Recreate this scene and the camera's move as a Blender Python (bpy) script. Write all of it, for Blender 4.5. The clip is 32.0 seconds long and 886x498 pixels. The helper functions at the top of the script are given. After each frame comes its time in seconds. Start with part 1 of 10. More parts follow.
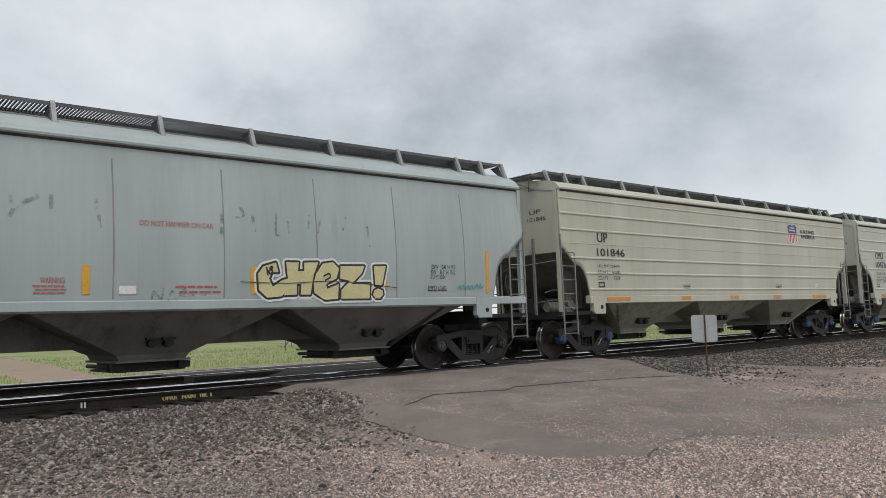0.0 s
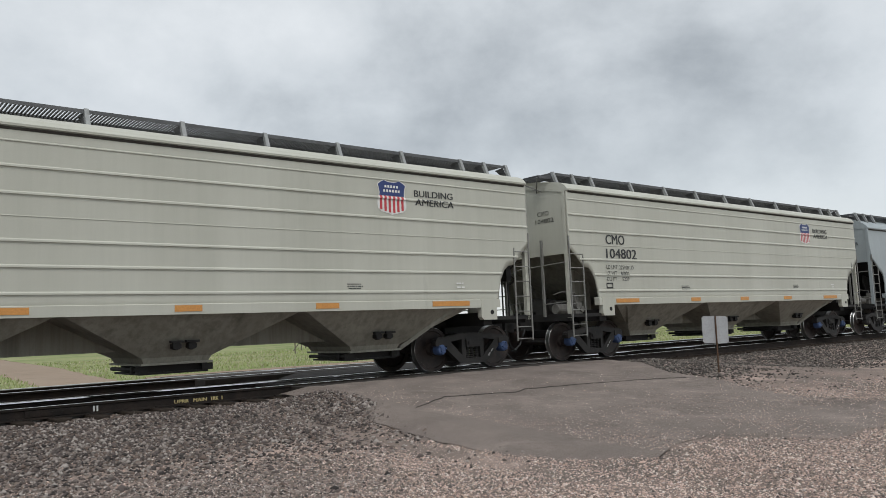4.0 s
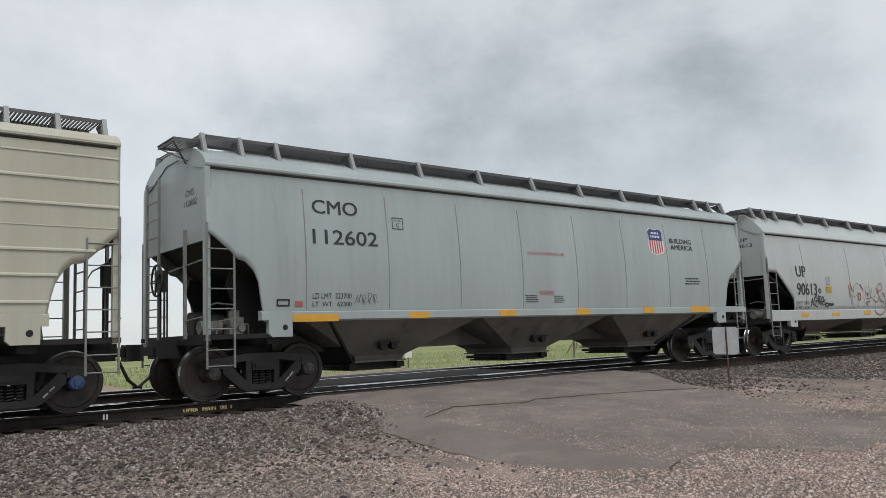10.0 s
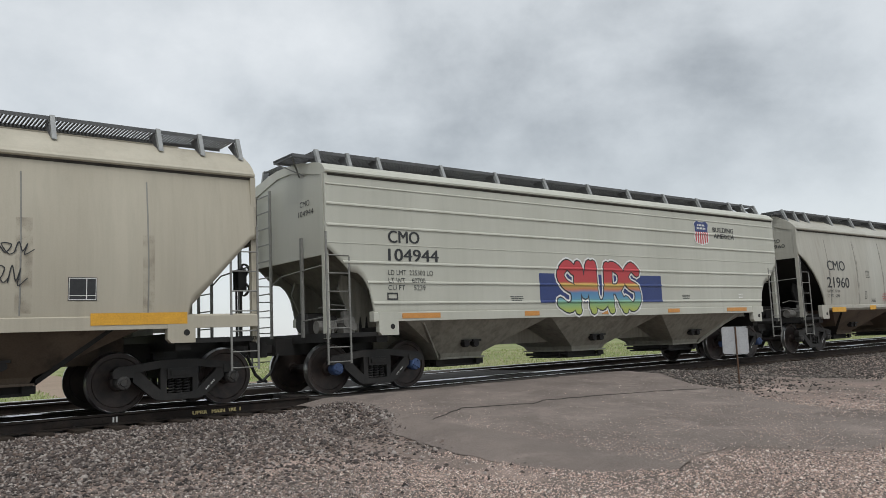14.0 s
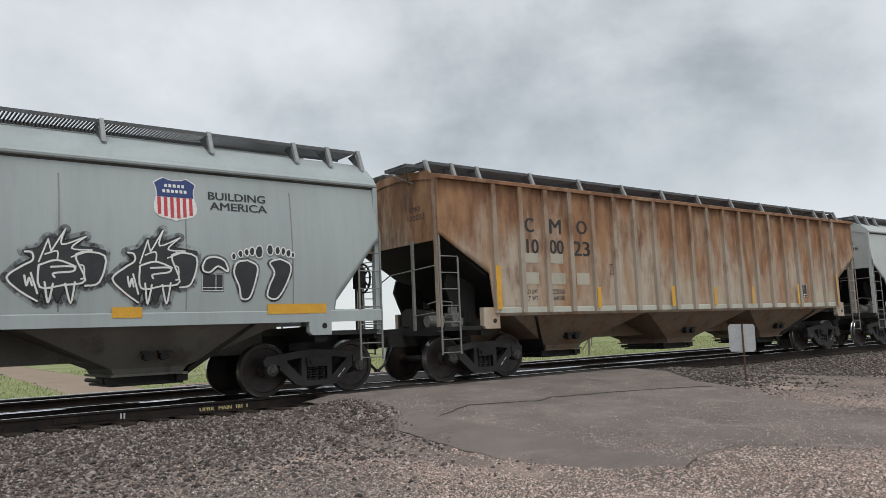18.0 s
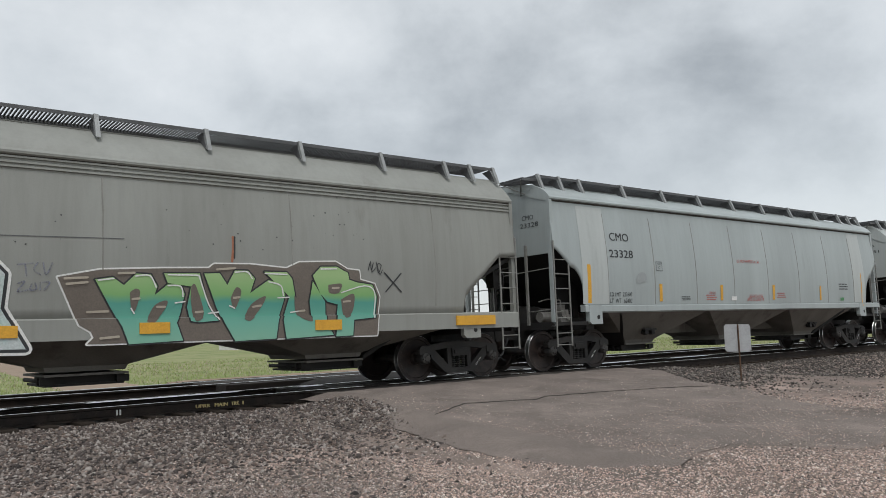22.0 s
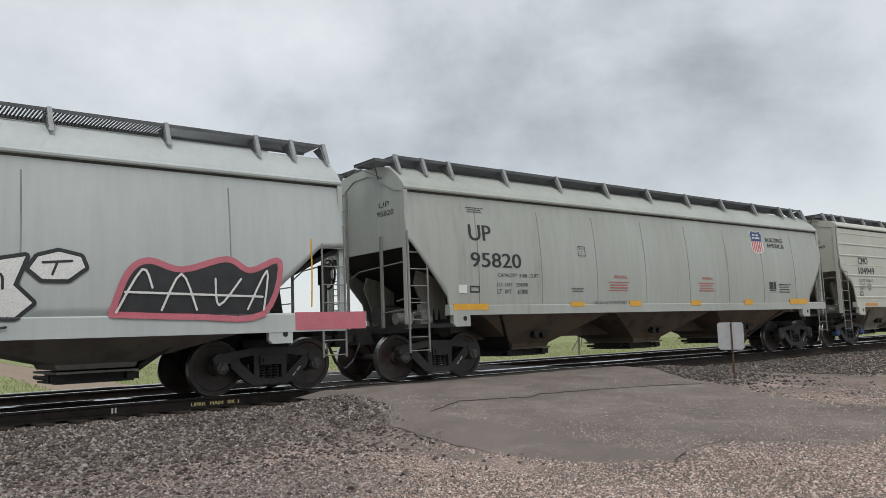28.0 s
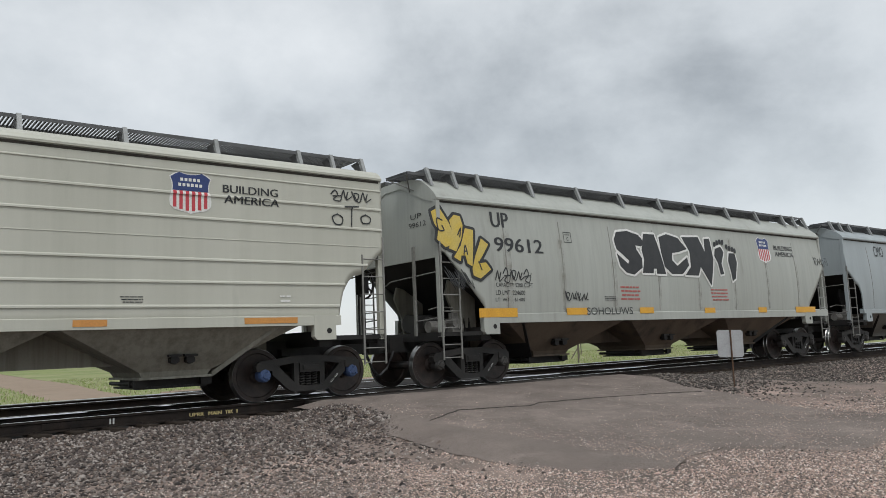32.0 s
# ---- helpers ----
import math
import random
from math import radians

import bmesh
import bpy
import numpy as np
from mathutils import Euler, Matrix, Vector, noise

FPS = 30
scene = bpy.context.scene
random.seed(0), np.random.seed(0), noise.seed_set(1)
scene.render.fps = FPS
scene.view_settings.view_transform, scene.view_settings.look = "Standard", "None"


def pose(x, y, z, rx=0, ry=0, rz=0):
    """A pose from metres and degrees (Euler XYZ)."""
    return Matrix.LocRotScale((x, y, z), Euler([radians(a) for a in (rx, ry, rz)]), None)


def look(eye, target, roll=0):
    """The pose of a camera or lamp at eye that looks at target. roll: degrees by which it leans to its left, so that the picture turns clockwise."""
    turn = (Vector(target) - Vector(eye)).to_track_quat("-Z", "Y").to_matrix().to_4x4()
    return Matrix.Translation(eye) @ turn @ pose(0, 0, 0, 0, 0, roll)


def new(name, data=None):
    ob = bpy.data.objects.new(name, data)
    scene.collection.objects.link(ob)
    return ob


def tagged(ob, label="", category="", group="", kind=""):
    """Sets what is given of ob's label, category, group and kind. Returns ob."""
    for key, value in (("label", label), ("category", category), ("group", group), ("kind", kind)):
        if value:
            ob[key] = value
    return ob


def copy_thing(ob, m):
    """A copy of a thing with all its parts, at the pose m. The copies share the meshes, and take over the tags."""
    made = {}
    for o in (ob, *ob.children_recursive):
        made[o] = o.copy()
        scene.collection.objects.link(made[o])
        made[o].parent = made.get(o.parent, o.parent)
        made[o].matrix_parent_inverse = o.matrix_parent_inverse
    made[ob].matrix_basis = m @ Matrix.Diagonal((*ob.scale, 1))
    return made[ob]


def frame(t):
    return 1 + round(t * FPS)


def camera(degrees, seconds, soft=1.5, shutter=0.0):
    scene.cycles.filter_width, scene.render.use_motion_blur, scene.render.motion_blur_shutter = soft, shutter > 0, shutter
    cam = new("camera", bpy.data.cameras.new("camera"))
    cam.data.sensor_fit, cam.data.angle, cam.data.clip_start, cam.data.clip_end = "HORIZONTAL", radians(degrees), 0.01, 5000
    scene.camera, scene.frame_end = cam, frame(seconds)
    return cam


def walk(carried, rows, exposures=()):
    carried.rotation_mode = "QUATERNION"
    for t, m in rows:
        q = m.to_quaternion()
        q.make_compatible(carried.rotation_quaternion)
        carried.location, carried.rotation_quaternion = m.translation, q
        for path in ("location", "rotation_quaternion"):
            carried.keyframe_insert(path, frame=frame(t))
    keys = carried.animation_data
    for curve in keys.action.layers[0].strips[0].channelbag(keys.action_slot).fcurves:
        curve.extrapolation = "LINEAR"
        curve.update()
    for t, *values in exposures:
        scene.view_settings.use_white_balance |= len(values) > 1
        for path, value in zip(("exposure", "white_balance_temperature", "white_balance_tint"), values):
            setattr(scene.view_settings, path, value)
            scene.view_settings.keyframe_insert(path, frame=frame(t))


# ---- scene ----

# ---- camera ----
cam = camera(59.0, 32.0, 0.7)
# seconds, place, yaw, pitch and roll of a camera held by hand on one spot
PATH = [
    (0, -0.045, -13.918, 0.945, -39.86, 5.43, 2.14), (0.5, -0.054, -13.916, 0.948, -39.82, 5.37, 2.17),
    (1, -0.054, -13.913, 0.940, -39.50, 5.36, 2.12), (1.5, -0.035, -13.911, 0.931, -39.23, 5.38, 2.13),
    (2, -0.037, -13.910, 0.931, -39.22, 5.36, 2.20), (2.5, -0.055, -13.910, 0.929, -39.37, 5.39, 2.29),
    (4.5, -0.066, -13.912, 0.940, -38.95, 5.77, 2.39), (5, -0.065, -13.908, 0.933, -38.45, 5.87, 2.53),
    (5.5, -0.061, -13.908, 0.928, -37.97, 5.91, 2.74), (6, -0.061, -13.904, 0.929, -37.65, 5.88, 2.94),
    (6.5, -0.061, -13.900, 0.935, -37.58, 5.81, 2.92), (7, -0.062, -13.899, 0.938, -37.73, 5.79, 2.70),
    (7.5, -0.062, -13.903, 0.934, -37.98, 5.88, 2.40), (8, -0.065, -13.908, 0.933, -38.24, 6.01, 2.16),
    (8.5, -0.068, -13.912, 0.933, -38.42, 6.15, 1.99), (9, -0.067, -13.914, 0.933, -38.50, 6.28, 1.97),
    (9.5, -0.070, -13.914, 0.933, -38.55, 6.37, 2.05), (10, -0.068, -13.915, 0.933, -38.55, 6.41, 2.16),
    (10.5, -0.072, -13.914, 0.933, -38.57, 6.42, 2.25), (11, -0.074, -13.912, 0.932, -38.59, 6.40, 2.36),
    (11.5, -0.072, -13.916, 0.932, -38.52, 6.36, 2.43), (12, -0.071, -13.916, 0.934, -38.41, 6.33, 2.45),
    (12.5, -0.071, -13.912, 0.937, -38.30, 6.34, 2.47), (13, -0.066, -13.910, 0.936, -38.14, 6.41, 2.47),
    (13.5, -0.057, -13.909, 0.931, -37.99, 6.51, 2.51), (15.5, -0.064, -13.900, 0.938, -37.76, 6.50, 2.25),
    (16, -0.070, -13.898, 0.935, -37.73, 6.50, 2.20), (16.5, -0.068, -13.900, 0.926, -37.65, 6.52, 2.23),
    (17, -0.067, -13.905, 0.921, -37.58, 6.51, 2.29), (17.5, -0.065, -13.906, 0.922, -37.53, 6.45, 2.34),
    (18, -0.064, -13.908, 0.928, -37.50, 6.35, 2.39), (18.5, -0.059, -13.906, 0.930, -37.48, 6.23, 2.39),
    (19, -0.064, -13.904, 0.927, -37.51, 6.12, 2.34), (19.5, -0.070, -13.907, 0.922, -37.51, 6.02, 2.28),
    (20, -0.073, -13.908, 0.926, -37.53, 5.93, 2.20), (20.5, -0.078, -13.908, 0.928, -37.59, 5.95, 2.11),
    (21, -0.076, -13.907, 0.926, -37.66, 6.04, 2.04), (21.5, -0.077, -13.911, 0.925, -37.73, 6.15, 2.02),
    (22, -0.080, -13.912, 0.929, -37.80, 6.22, 2.06), (22.5, -0.072, -13.907, 0.929, -37.83, 6.27, 2.11),
    (23, -0.069, -13.906, 0.925, -37.81, 6.31, 2.10), (23.5, -0.071, -13.908, 0.922, -37.76, 6.34, 2.08),
    (24, -0.071, -13.909, 0.923, -37.72, 6.39, 2.12), (24.5, -0.072, -13.913, 0.920, -37.71, 6.44, 2.12),
    (25, -0.081, -13.924, 0.907, -37.78, 6.42, 2.12), (25.5, -0.108, -13.934, 0.890, -37.96, 6.32, 2.11),
    (26, -0.122, -13.933, 0.883, -38.16, 6.24, 2.10), (26.5, -0.120, -13.935, 0.878, -38.30, 6.20, 2.07),
    (28.5, -0.116, -13.941, 0.875, -38.19, 6.38, 2.19), (29, -0.113, -13.933, 0.866, -38.22, 6.51, 2.23),
    (29.5, -0.106, -13.939, 0.870, -38.21, 6.60, 2.27), (30, -0.103, -13.937, 0.875, -38.23, 6.67, 2.30),
    (30.5, -0.108, -13.935, 0.876, -38.27, 6.74, 2.32), (31, -0.109, -13.937, 0.874, -38.27, 6.80, 2.36),
    (31.5, -0.104, -13.938, 0.872, -38.25, 6.85, 2.39), (32, -0.106, -13.935, 0.868, -38.26, 6.95, 2.41),
]
walk(cam, [(t, pose(x, y, z, 90 + pitch, roll, yaw)) for t, x, y, z, yaw, pitch, roll in PATH])

# ---- sky and light ----
world = bpy.data.worlds.new("overcast_sky")
scene.world = world
world.use_nodes = True
wn, wl = world.node_tree.nodes, world.node_tree.links
wn.clear()


def wnode(kind, **values):
    n = wn.new(kind)
    for key, value in values.items():
        n.inputs[key].default_value = value
    return n


w_out = wnode("ShaderNodeOutputWorld")
w_bg = wnode("ShaderNodeBackground", Strength=1.0)
w_co = wnode("ShaderNodeTexCoord")
w_map = wnode("ShaderNodeMapping")
w_map.inputs["Scale"].default_value = (1.0, 1.0, 1.35)
w_map.inputs["Location"].default_value = (5.1, 1.7, 0.6)
w_big = wnode("ShaderNodeTexNoise", Scale=2.9, Detail=9.0, Roughness=0.52, Distortion=0.25)
w_fine = wnode("ShaderNodeTexNoise", Scale=7.5, Detail=8.0, Roughness=0.6)
w_mix = wn.new("ShaderNodeMath")
w_mix.operation = "MULTIPLY_ADD"
w_mix.inputs[1].default_value = 0.43
w_ramp = wn.new("ShaderNodeValToRGB")
ramp = w_ramp.color_ramp
ramp.elements.new(0.6), ramp.elements.new(0.7)
for e, at, col in zip(ramp.elements, (0.435, 0.585, 0.725, 0.97), ((0.33, 0.352, 0.364, 1), (0.465, 0.492, 0.506, 1), (0.59, 0.62, 0.635, 1), (0.74, 0.765, 0.775, 1))):
    e.position, e.color = at, col
# the cloud layer thins and brightens towards the horizon
w_sep = wn.new("ShaderNodeSeparateXYZ")
w_hor = wn.new("ShaderNodeMapRange")
w_hor.inputs["From Min"].default_value, w_hor.inputs["From Max"].default_value = 0.0, 0.26
w_hor.inputs["To Min"].default_value, w_hor.inputs["To Max"].default_value = 0.7, 0.0
w_haze = wn.new("ShaderNodeMixRGB")
w_haze.inputs["Color2"].default_value = (0.66, 0.69, 0.705, 1)
w_nishita = wn.new("ShaderNodeTexSky")
w_nishita.sky_type, w_nishita.sun_disc = "NISHITA", False
w_nishita.sun_elevation, w_nishita.sun_rotation = radians(58), radians(211)
w_add = wn.new("ShaderNodeMixRGB")
w_add.blend_type = "ADD"
w_add.inputs["Fac"].default_value = 0.02
wl.new(w_co.outputs["Generated"], w_map.inputs["Vector"])
wl.new(w_map.outputs["Vector"], w_big.inputs["Vector"])
wl.new(w_map.outputs["Vector"], w_fine.inputs["Vector"])
wl.new(w_fine.outputs["Fac"], w_mix.inputs[0])
wl.new(w_big.outputs["Fac"], w_mix.inputs[2])
# the larger cloud masses: direction, size in degrees, how much they thicken (-) or thin (+) the layer
level = w_mix.outputs["Value"]
for way, wide, much in (((0.80, 0.49, 0.335), 17, -0.12), ((0.58, 0.72, 0.384), 12, -0.02), ((0.66, 0.705, 0.257), 9, -0.05), ((0.23, 0.93, 0.27), 10, -0.03), ((0.395, 0.867, 0.303), 10, 0.10),
                        ((0.74, 0.64, 0.212), 10, 0.07), ((0.874, 0.369, 0.316), 8, 0.09), ((0.19, 0.92, 0.345), 14, 0.045), ((0.772, 0.569, 0.282), 6, 0.05)):
    dot, rng_node, add = wn.new("ShaderNodeVectorMath"), wn.new("ShaderNodeMapRange"), wn.new("ShaderNodeMath")
    dot.operation, dot.inputs[1].default_value = "DOT_PRODUCT", Vector(way).normalized()
    rng_node.interpolation_type = "SMOOTHSTEP"
    rng_node.inputs["From Min"].default_value, rng_node.inputs["From Max"].default_value = math.cos(radians(wide)), 1.0
    rng_node.inputs["To Max"].default_value = much
    wl.new(w_co.outputs["Generated"], dot.inputs[0])
    wl.new(dot.outputs["Value"], rng_node.inputs["Value"])
    wl.new(level, add.inputs[0])
    wl.new(rng_node.outputs["Result"], add.inputs[1])
    level = add.outputs["Value"]
wl.new(level, w_ramp.inputs["Fac"])
wl.new(w_co.outputs["Generated"], w_sep.inputs["Vector"])
wl.new(w_sep.outputs["Z"], w_hor.inputs["Value"])
wl.new(w_hor.outputs["Result"], w_haze.inputs["Fac"])
wl.new(w_ramp.outputs["Color"], w_haze.inputs["Color1"])
wl.new(w_haze.outputs["Color"], w_add.inputs["Color1"])
wl.new(w_nishita.outputs["Color"], w_add.inputs["Color2"])
wl.new(w_add.outputs["Color"], w_bg.inputs["Color"])
wl.new(w_bg.outputs["Background"], w_out.inputs["Surface"])

sun = new("sun", bpy.data.lights.new("sun", "SUN"))
sun.data.energy, sun.data.angle, sun.data.color = 1.8, radians(25), (0.99, 0.98, 0.955)
sun.matrix_world = look((0, 0, 60), (19, 32, 0))


# ---- materials ----
def material(name, base, rough=0.6, metal=0.0, second=None, scale=3.0, amount=0.5, stretch=(1, 1, 1), grain=40.0, bump=0.1, spread=0.0, third=None, third_at=0.62, third_scale=1.2, grit=1.0, runs=0.0):
    """A procedural surface: base colour clouded by a second one, a fine grain in tone and relief, patches of a third and faint rain runs."""
    m = bpy.data.materials.new(name)
    m.use_nodes = True
    n, l = m.node_tree.nodes, m.node_tree.links
    b = n["Principled BSDF"]
    b.inputs["Roughness"].default_value, b.inputs["Metallic"].default_value = rough, metal
    if rough >= 0.8:
        b.inputs["Specular IOR Level"].default_value = 0.12
    co = n.new("ShaderNodeTexCoord")
    mp = n.new("ShaderNodeMapping")
    mp.inputs["Scale"].default_value = stretch
    l.new(co.outputs["Object"], mp.inputs["Vector"])
    big = n.new("ShaderNodeTexNoise")
    big.inputs["Scale"].default_value, big.inputs["Detail"].default_value = scale, 6.0
    l.new(mp.outputs["Vector"], big.inputs["Vector"])
    rg = n.new("ShaderNodeMapRange")
    rg.inputs["From Min"].default_value, rg.inputs["From Max"].default_value = 0.35, 0.7
    rg.inputs["To Max"].default_value = amount
    l.new(big.outputs["Fac"], rg.inputs["Value"])
    mix = n.new("ShaderNodeMixRGB")
    mix.inputs["Color1"].default_value = (*base, 1)
    mix.inputs["Color2"].default_value = (*(second or [c * 0.7 for c in base]), 1)
    l.new(rg.outputs["Result"], mix.inputs["Fac"])
    last = mix.outputs["Color"]
    if third:
        pat = n.new("ShaderNodeTexNoise")
        pat.inputs["Scale"].default_value, pat.inputs["Detail"].default_value, pat.inputs["Roughness"].default_value = third_scale, 8.0, 0.65
        l.new(mp.outputs["Vector"], pat.inputs["Vector"])
        pr = n.new("ShaderNodeMapRange")
        pr.inputs["From Min"].default_value, pr.inputs["From Max"].default_value = third_at - 0.06, third_at + 0.1
        l.new(pat.outputs["Fac"], pr.inputs["Value"])
        m3 = n.new("ShaderNodeMixRGB")
        m3.inputs["Color2"].default_value = (*third, 1)
        l.new(pr.outputs["Result"], m3.inputs["Fac"])
        l.new(last, m3.inputs["Color1"])
        last = m3.outputs["Color"]
    fine = n.new("ShaderNodeTexNoise")
    fine.inputs["Scale"].default_value, fine.inputs["Detail"].default_value = grain, 4.0
    l.new(co.outputs["Object"], fine.inputs["Vector"])
    fr = n.new("ShaderNodeMapRange")
    fr.inputs["From Min"].default_value, fr.inputs["From Max"].default_value = 0.3, 0.7
    fr.inputs["To Min"].default_value, fr.inputs["To Max"].default_value = 1 - 0.14 * grit, 1 + 0.1 * grit
    l.new(fine.outputs["Fac"], fr.inputs["Value"])
    tone = fr.outputs["Result"]
    if runs:
        wash, drip, rr = n.new("ShaderNodeMapping"), n.new("ShaderNodeTexNoise"), n.new("ShaderNodeMapRange")
        wash.inputs["Scale"].default_value = (9.0, 9.0, 0.35)
        drip.inputs["Scale"].default_value, drip.inputs["Detail"].default_value, drip.inputs["Roughness"].default_value = 1.0, 5.0, 0.62
        rr.inputs["From Min"].default_value, rr.inputs["From Max"].default_value = 0.42, 0.72
        rr.inputs["To Min"].default_value, rr.inputs["To Max"].default_value = 1 + runs * 0.3, 1 - runs
        l.new(co.outputs["Object"], wash.inputs["Vector"])
        l.new(wash.outputs["Vector"], drip.inputs["Vector"])
        l.new(drip.outputs["Fac"], rr.inputs["Value"])
        both = n.new("ShaderNodeMath")
        both.operation = "MULTIPLY"
        l.new(tone, both.inputs[0])
        l.new(rr.outputs["Result"], both.inputs[1])
        tone = both.outputs["Value"]
    if spread:
        info = n.new("ShaderNodeNewGeometry")
        sr = n.new("ShaderNodeMapRange")
        sr.inputs["To Min"].default_value, sr.inputs["To Max"].default_value = 1 - spread, 1 + spread
        l.new(info.outputs["Random Per Island"], sr.inputs["Value"])
        mu = n.new("ShaderNodeMath")
        mu.operation = "MULTIPLY"
        l.new(tone, mu.inputs[0])
        l.new(sr.outputs["Result"], mu.inputs[1])
        tone = mu.outputs["Value"]
    hsv = n.new("ShaderNodeHueSaturation")
    l.new(last, hsv.inputs["Color"])
    l.new(tone, hsv.inputs["Value"])
    l.new(hsv.outputs["Color"], b.inputs["Base Color"])
    if bump:
        bp = n.new("ShaderNodeBump")
        bp.inputs["Strength"].default_value, bp.inputs["Distance"].default_value = bump, 0.02
        l.new(fine.outputs["Fac"], bp.inputs["Height"])
        l.new(bp.outputs["Normal"], b.inputs["Normal"])
    return m


STREAK = (1.0, 1.0, 0.22)
PAINT = {
    "cream": material("cream_paint", (0.498, 0.488, 0.403), 0.42, 0, (0.404, 0.384, 0.306), 0.9, 0.8, STREAK, 60, 0.02, third=(0.313, 0.304, 0.243), third_at=0.66, third_scale=0.7, grit=0.22, runs=0.05),
    "ivory": material("ivory_paint", (0.494, 0.494, 0.433), 0.42, 0, (0.412, 0.412, 0.354), 0.9, 0.75, STREAK, 60, 0.02, third=(0.321, 0.321, 0.279), third_at=0.68, third_scale=0.7, grit=0.22, runs=0.04),
    "grey": material("light_grey_paint", (0.371, 0.412, 0.412), 0.42, 0, (0.297, 0.326, 0.326), 0.9, 0.8, STREAK, 60, 0.02, third=(0.228, 0.245, 0.245), third_at=0.68, third_scale=0.8, grit=0.22, runs=0.06),
    "bluegrey": material("blue_grey_paint", (0.340, 0.381, 0.397), 0.42, 0, (0.268, 0.297, 0.307), 0.9, 0.8, STREAK, 60, 0.02, grit=0.22, runs=0.05),
    "pale": material("pale_grey_paint", (0.464, 0.491, 0.482), 0.42, 0, (0.362, 0.388, 0.379), 0.9, 0.6, STREAK, 60, 0.02, third=(0.274, 0.289, 0.282), third_at=0.68, third_scale=0.8, grit=0.22, runs=0.06),
    "tan": material("dusty_tan_paint", (0.456, 0.422, 0.342), 0.55, 0, (0.329, 0.297, 0.233), 0.8, 0.7, STREAK, 60, 0.03, third=(0.234, 0.206, 0.159), third_at=0.66, third_scale=0.8, grit=0.22, runs=0.07),
    "olive": material("olive_grey_paint", (0.385, 0.402, 0.372), 0.5, 0, (0.305, 0.312, 0.283), 0.8, 0.6, STREAK, 60, 0.02, third=(0.215, 0.215, 0.181), third_at=0.67, third_scale=0.8, grit=0.22, runs=0.10),
    "khaki": material("dusty_khaki_paint", (0.425, 0.420, 0.372), 0.5, 0, (0.335, 0.312, 0.262), 0.7, 0.75, STREAK, 60, 0.02, third=(0.25, 0.228, 0.185), third_at=0.66, third_scale=0.8, grit=0.22, runs=0.10),
    "dull": material("dull_grey_paint", (0.272, 0.278, 0.258), 0.6, 0, (0.212, 0.214, 0.196), 0.9, 0.7, STREAK, 60, 0.03, third=(0.148, 0.139, 0.130), third_at=0.68, third_scale=1.0, grit=0.22, runs=0.08),
}
# under-frame steel, blackened so the shade below the cars is in its colour
BLACK_UNDER = material("shade_black_steel", (0.009, 0.0087, 0.0085), 0.7, 0.0, (0.022, 0.019, 0.017), 2.0, 0.6, grain=30, bump=0.1)
TRUCK_STEEL = material("grimy_cast_steel", (0.013, 0.0125, 0.012), 0.62, 0.0, (0.034, 0.030, 0.027), 4.0, 0.6, grain=40, bump=0.15)
WHEEL_STEEL = material("brown_wheel_steel", (0.018, 0.0145, 0.014), 0.5, 0.25, (0.075, 0.052, 0.044), 5.0, 0.6, grain=40, bump=0.1)
TREAD = material("bright_worn_tread", (0.42, 0.42, 0.42), 0.28, 1.0, (0.3, 0.3, 0.3), 6, 0.5)
RAIL_TOP = material("polished_rail_head", (0.82, 0.82, 0.83), 0.10, 1.0, (0.65, 0.65, 0.65), 6, 0.4, bump=0)
RAIL_SIDE = material("rusty_rail_web", (0.024, 0.021, 0.020), 0.8, 0.0, (0.05, 0.038, 0.031), 4, 0.6, grain=60)
CAP_BLUE = material("blue_bearing_cap", (0.07, 0.12, 0.26), 0.5, 0.2, (0.04, 0.06, 0.12), 9, 0.6)
CAP_DARK = material("dark_bearing_cap", (0.05, 0.05, 0.05), 0.55, 0.2, (0.08, 0.07, 0.06), 9, 0.6)
LADDER = material("galvanised_ladder_steel", (0.24, 0.24, 0.225), 0.5, 0.25, (0.14, 0.135, 0.125), 6, 0.6)
GRATE = material("weathered_walkway_steel", (0.12, 0.122, 0.126), 0.5, 0.3, (0.065, 0.065, 0.067), 3, 0.7)
# dark tone for painted eave shade, and for thin grimy lines
GRIME_SHADE = material("black_grime_and_eave_shade", (0.05, 0.047, 0.043), 0.8, 0, (0.10, 0.095, 0.085), 2.5, 0.9, (1, 1, 1), 40, 0.1)
BRACKET = material("pale_galvanised_bracket", (0.33, 0.34, 0.34), 0.5, 0.2, (0.22, 0.225, 0.22), 5, 0.7)
HOSE = material("black_rubber", (0.015, 0.015, 0.016), 0.6, 0, (0.03, 0.03, 0.03), 9, 0.5)
INK = material("black_stencil_paint", (0.022, 0.024, 0.027), 0.55, 0, (0.05, 0.05, 0.05), 5, 0.4, grain=30, bump=0)
RED_INK = material("faded_red_paint", (0.42, 0.09, 0.08), 0.55, 0, (0.45, 0.16, 0.14), 8, 0.5, bump=0)
WHITE_INK = material("white_paint", (0.72, 0.72, 0.70), 0.5, 0, (0.6, 0.6, 0.58), 6, 0.4, bump=0)
YELLOW = material("yellow_reflective_stripe", (0.68, 0.36, 0.035), 0.45, 0, (0.55, 0.27, 0.03), 5, 0.5, bump=0)
ORANGE = material("orange_reflective_stripe", (0.58, 0.27, 0.07), 0.45, 0, (0.48, 0.21, 0.06), 5, 0.5, bump=0)
NAVY = material("navy_blue_paint", (0.025, 0.045, 0.16), 0.45, 0, (0.04, 0.06, 0.18), 6, 0.4, bump=0)
CRIMSON = material("crimson_paint", (0.48, 0.045, 0.06), 0.45, 0, (0.5, 0.08, 0.09), 6, 0.4, bump=0)


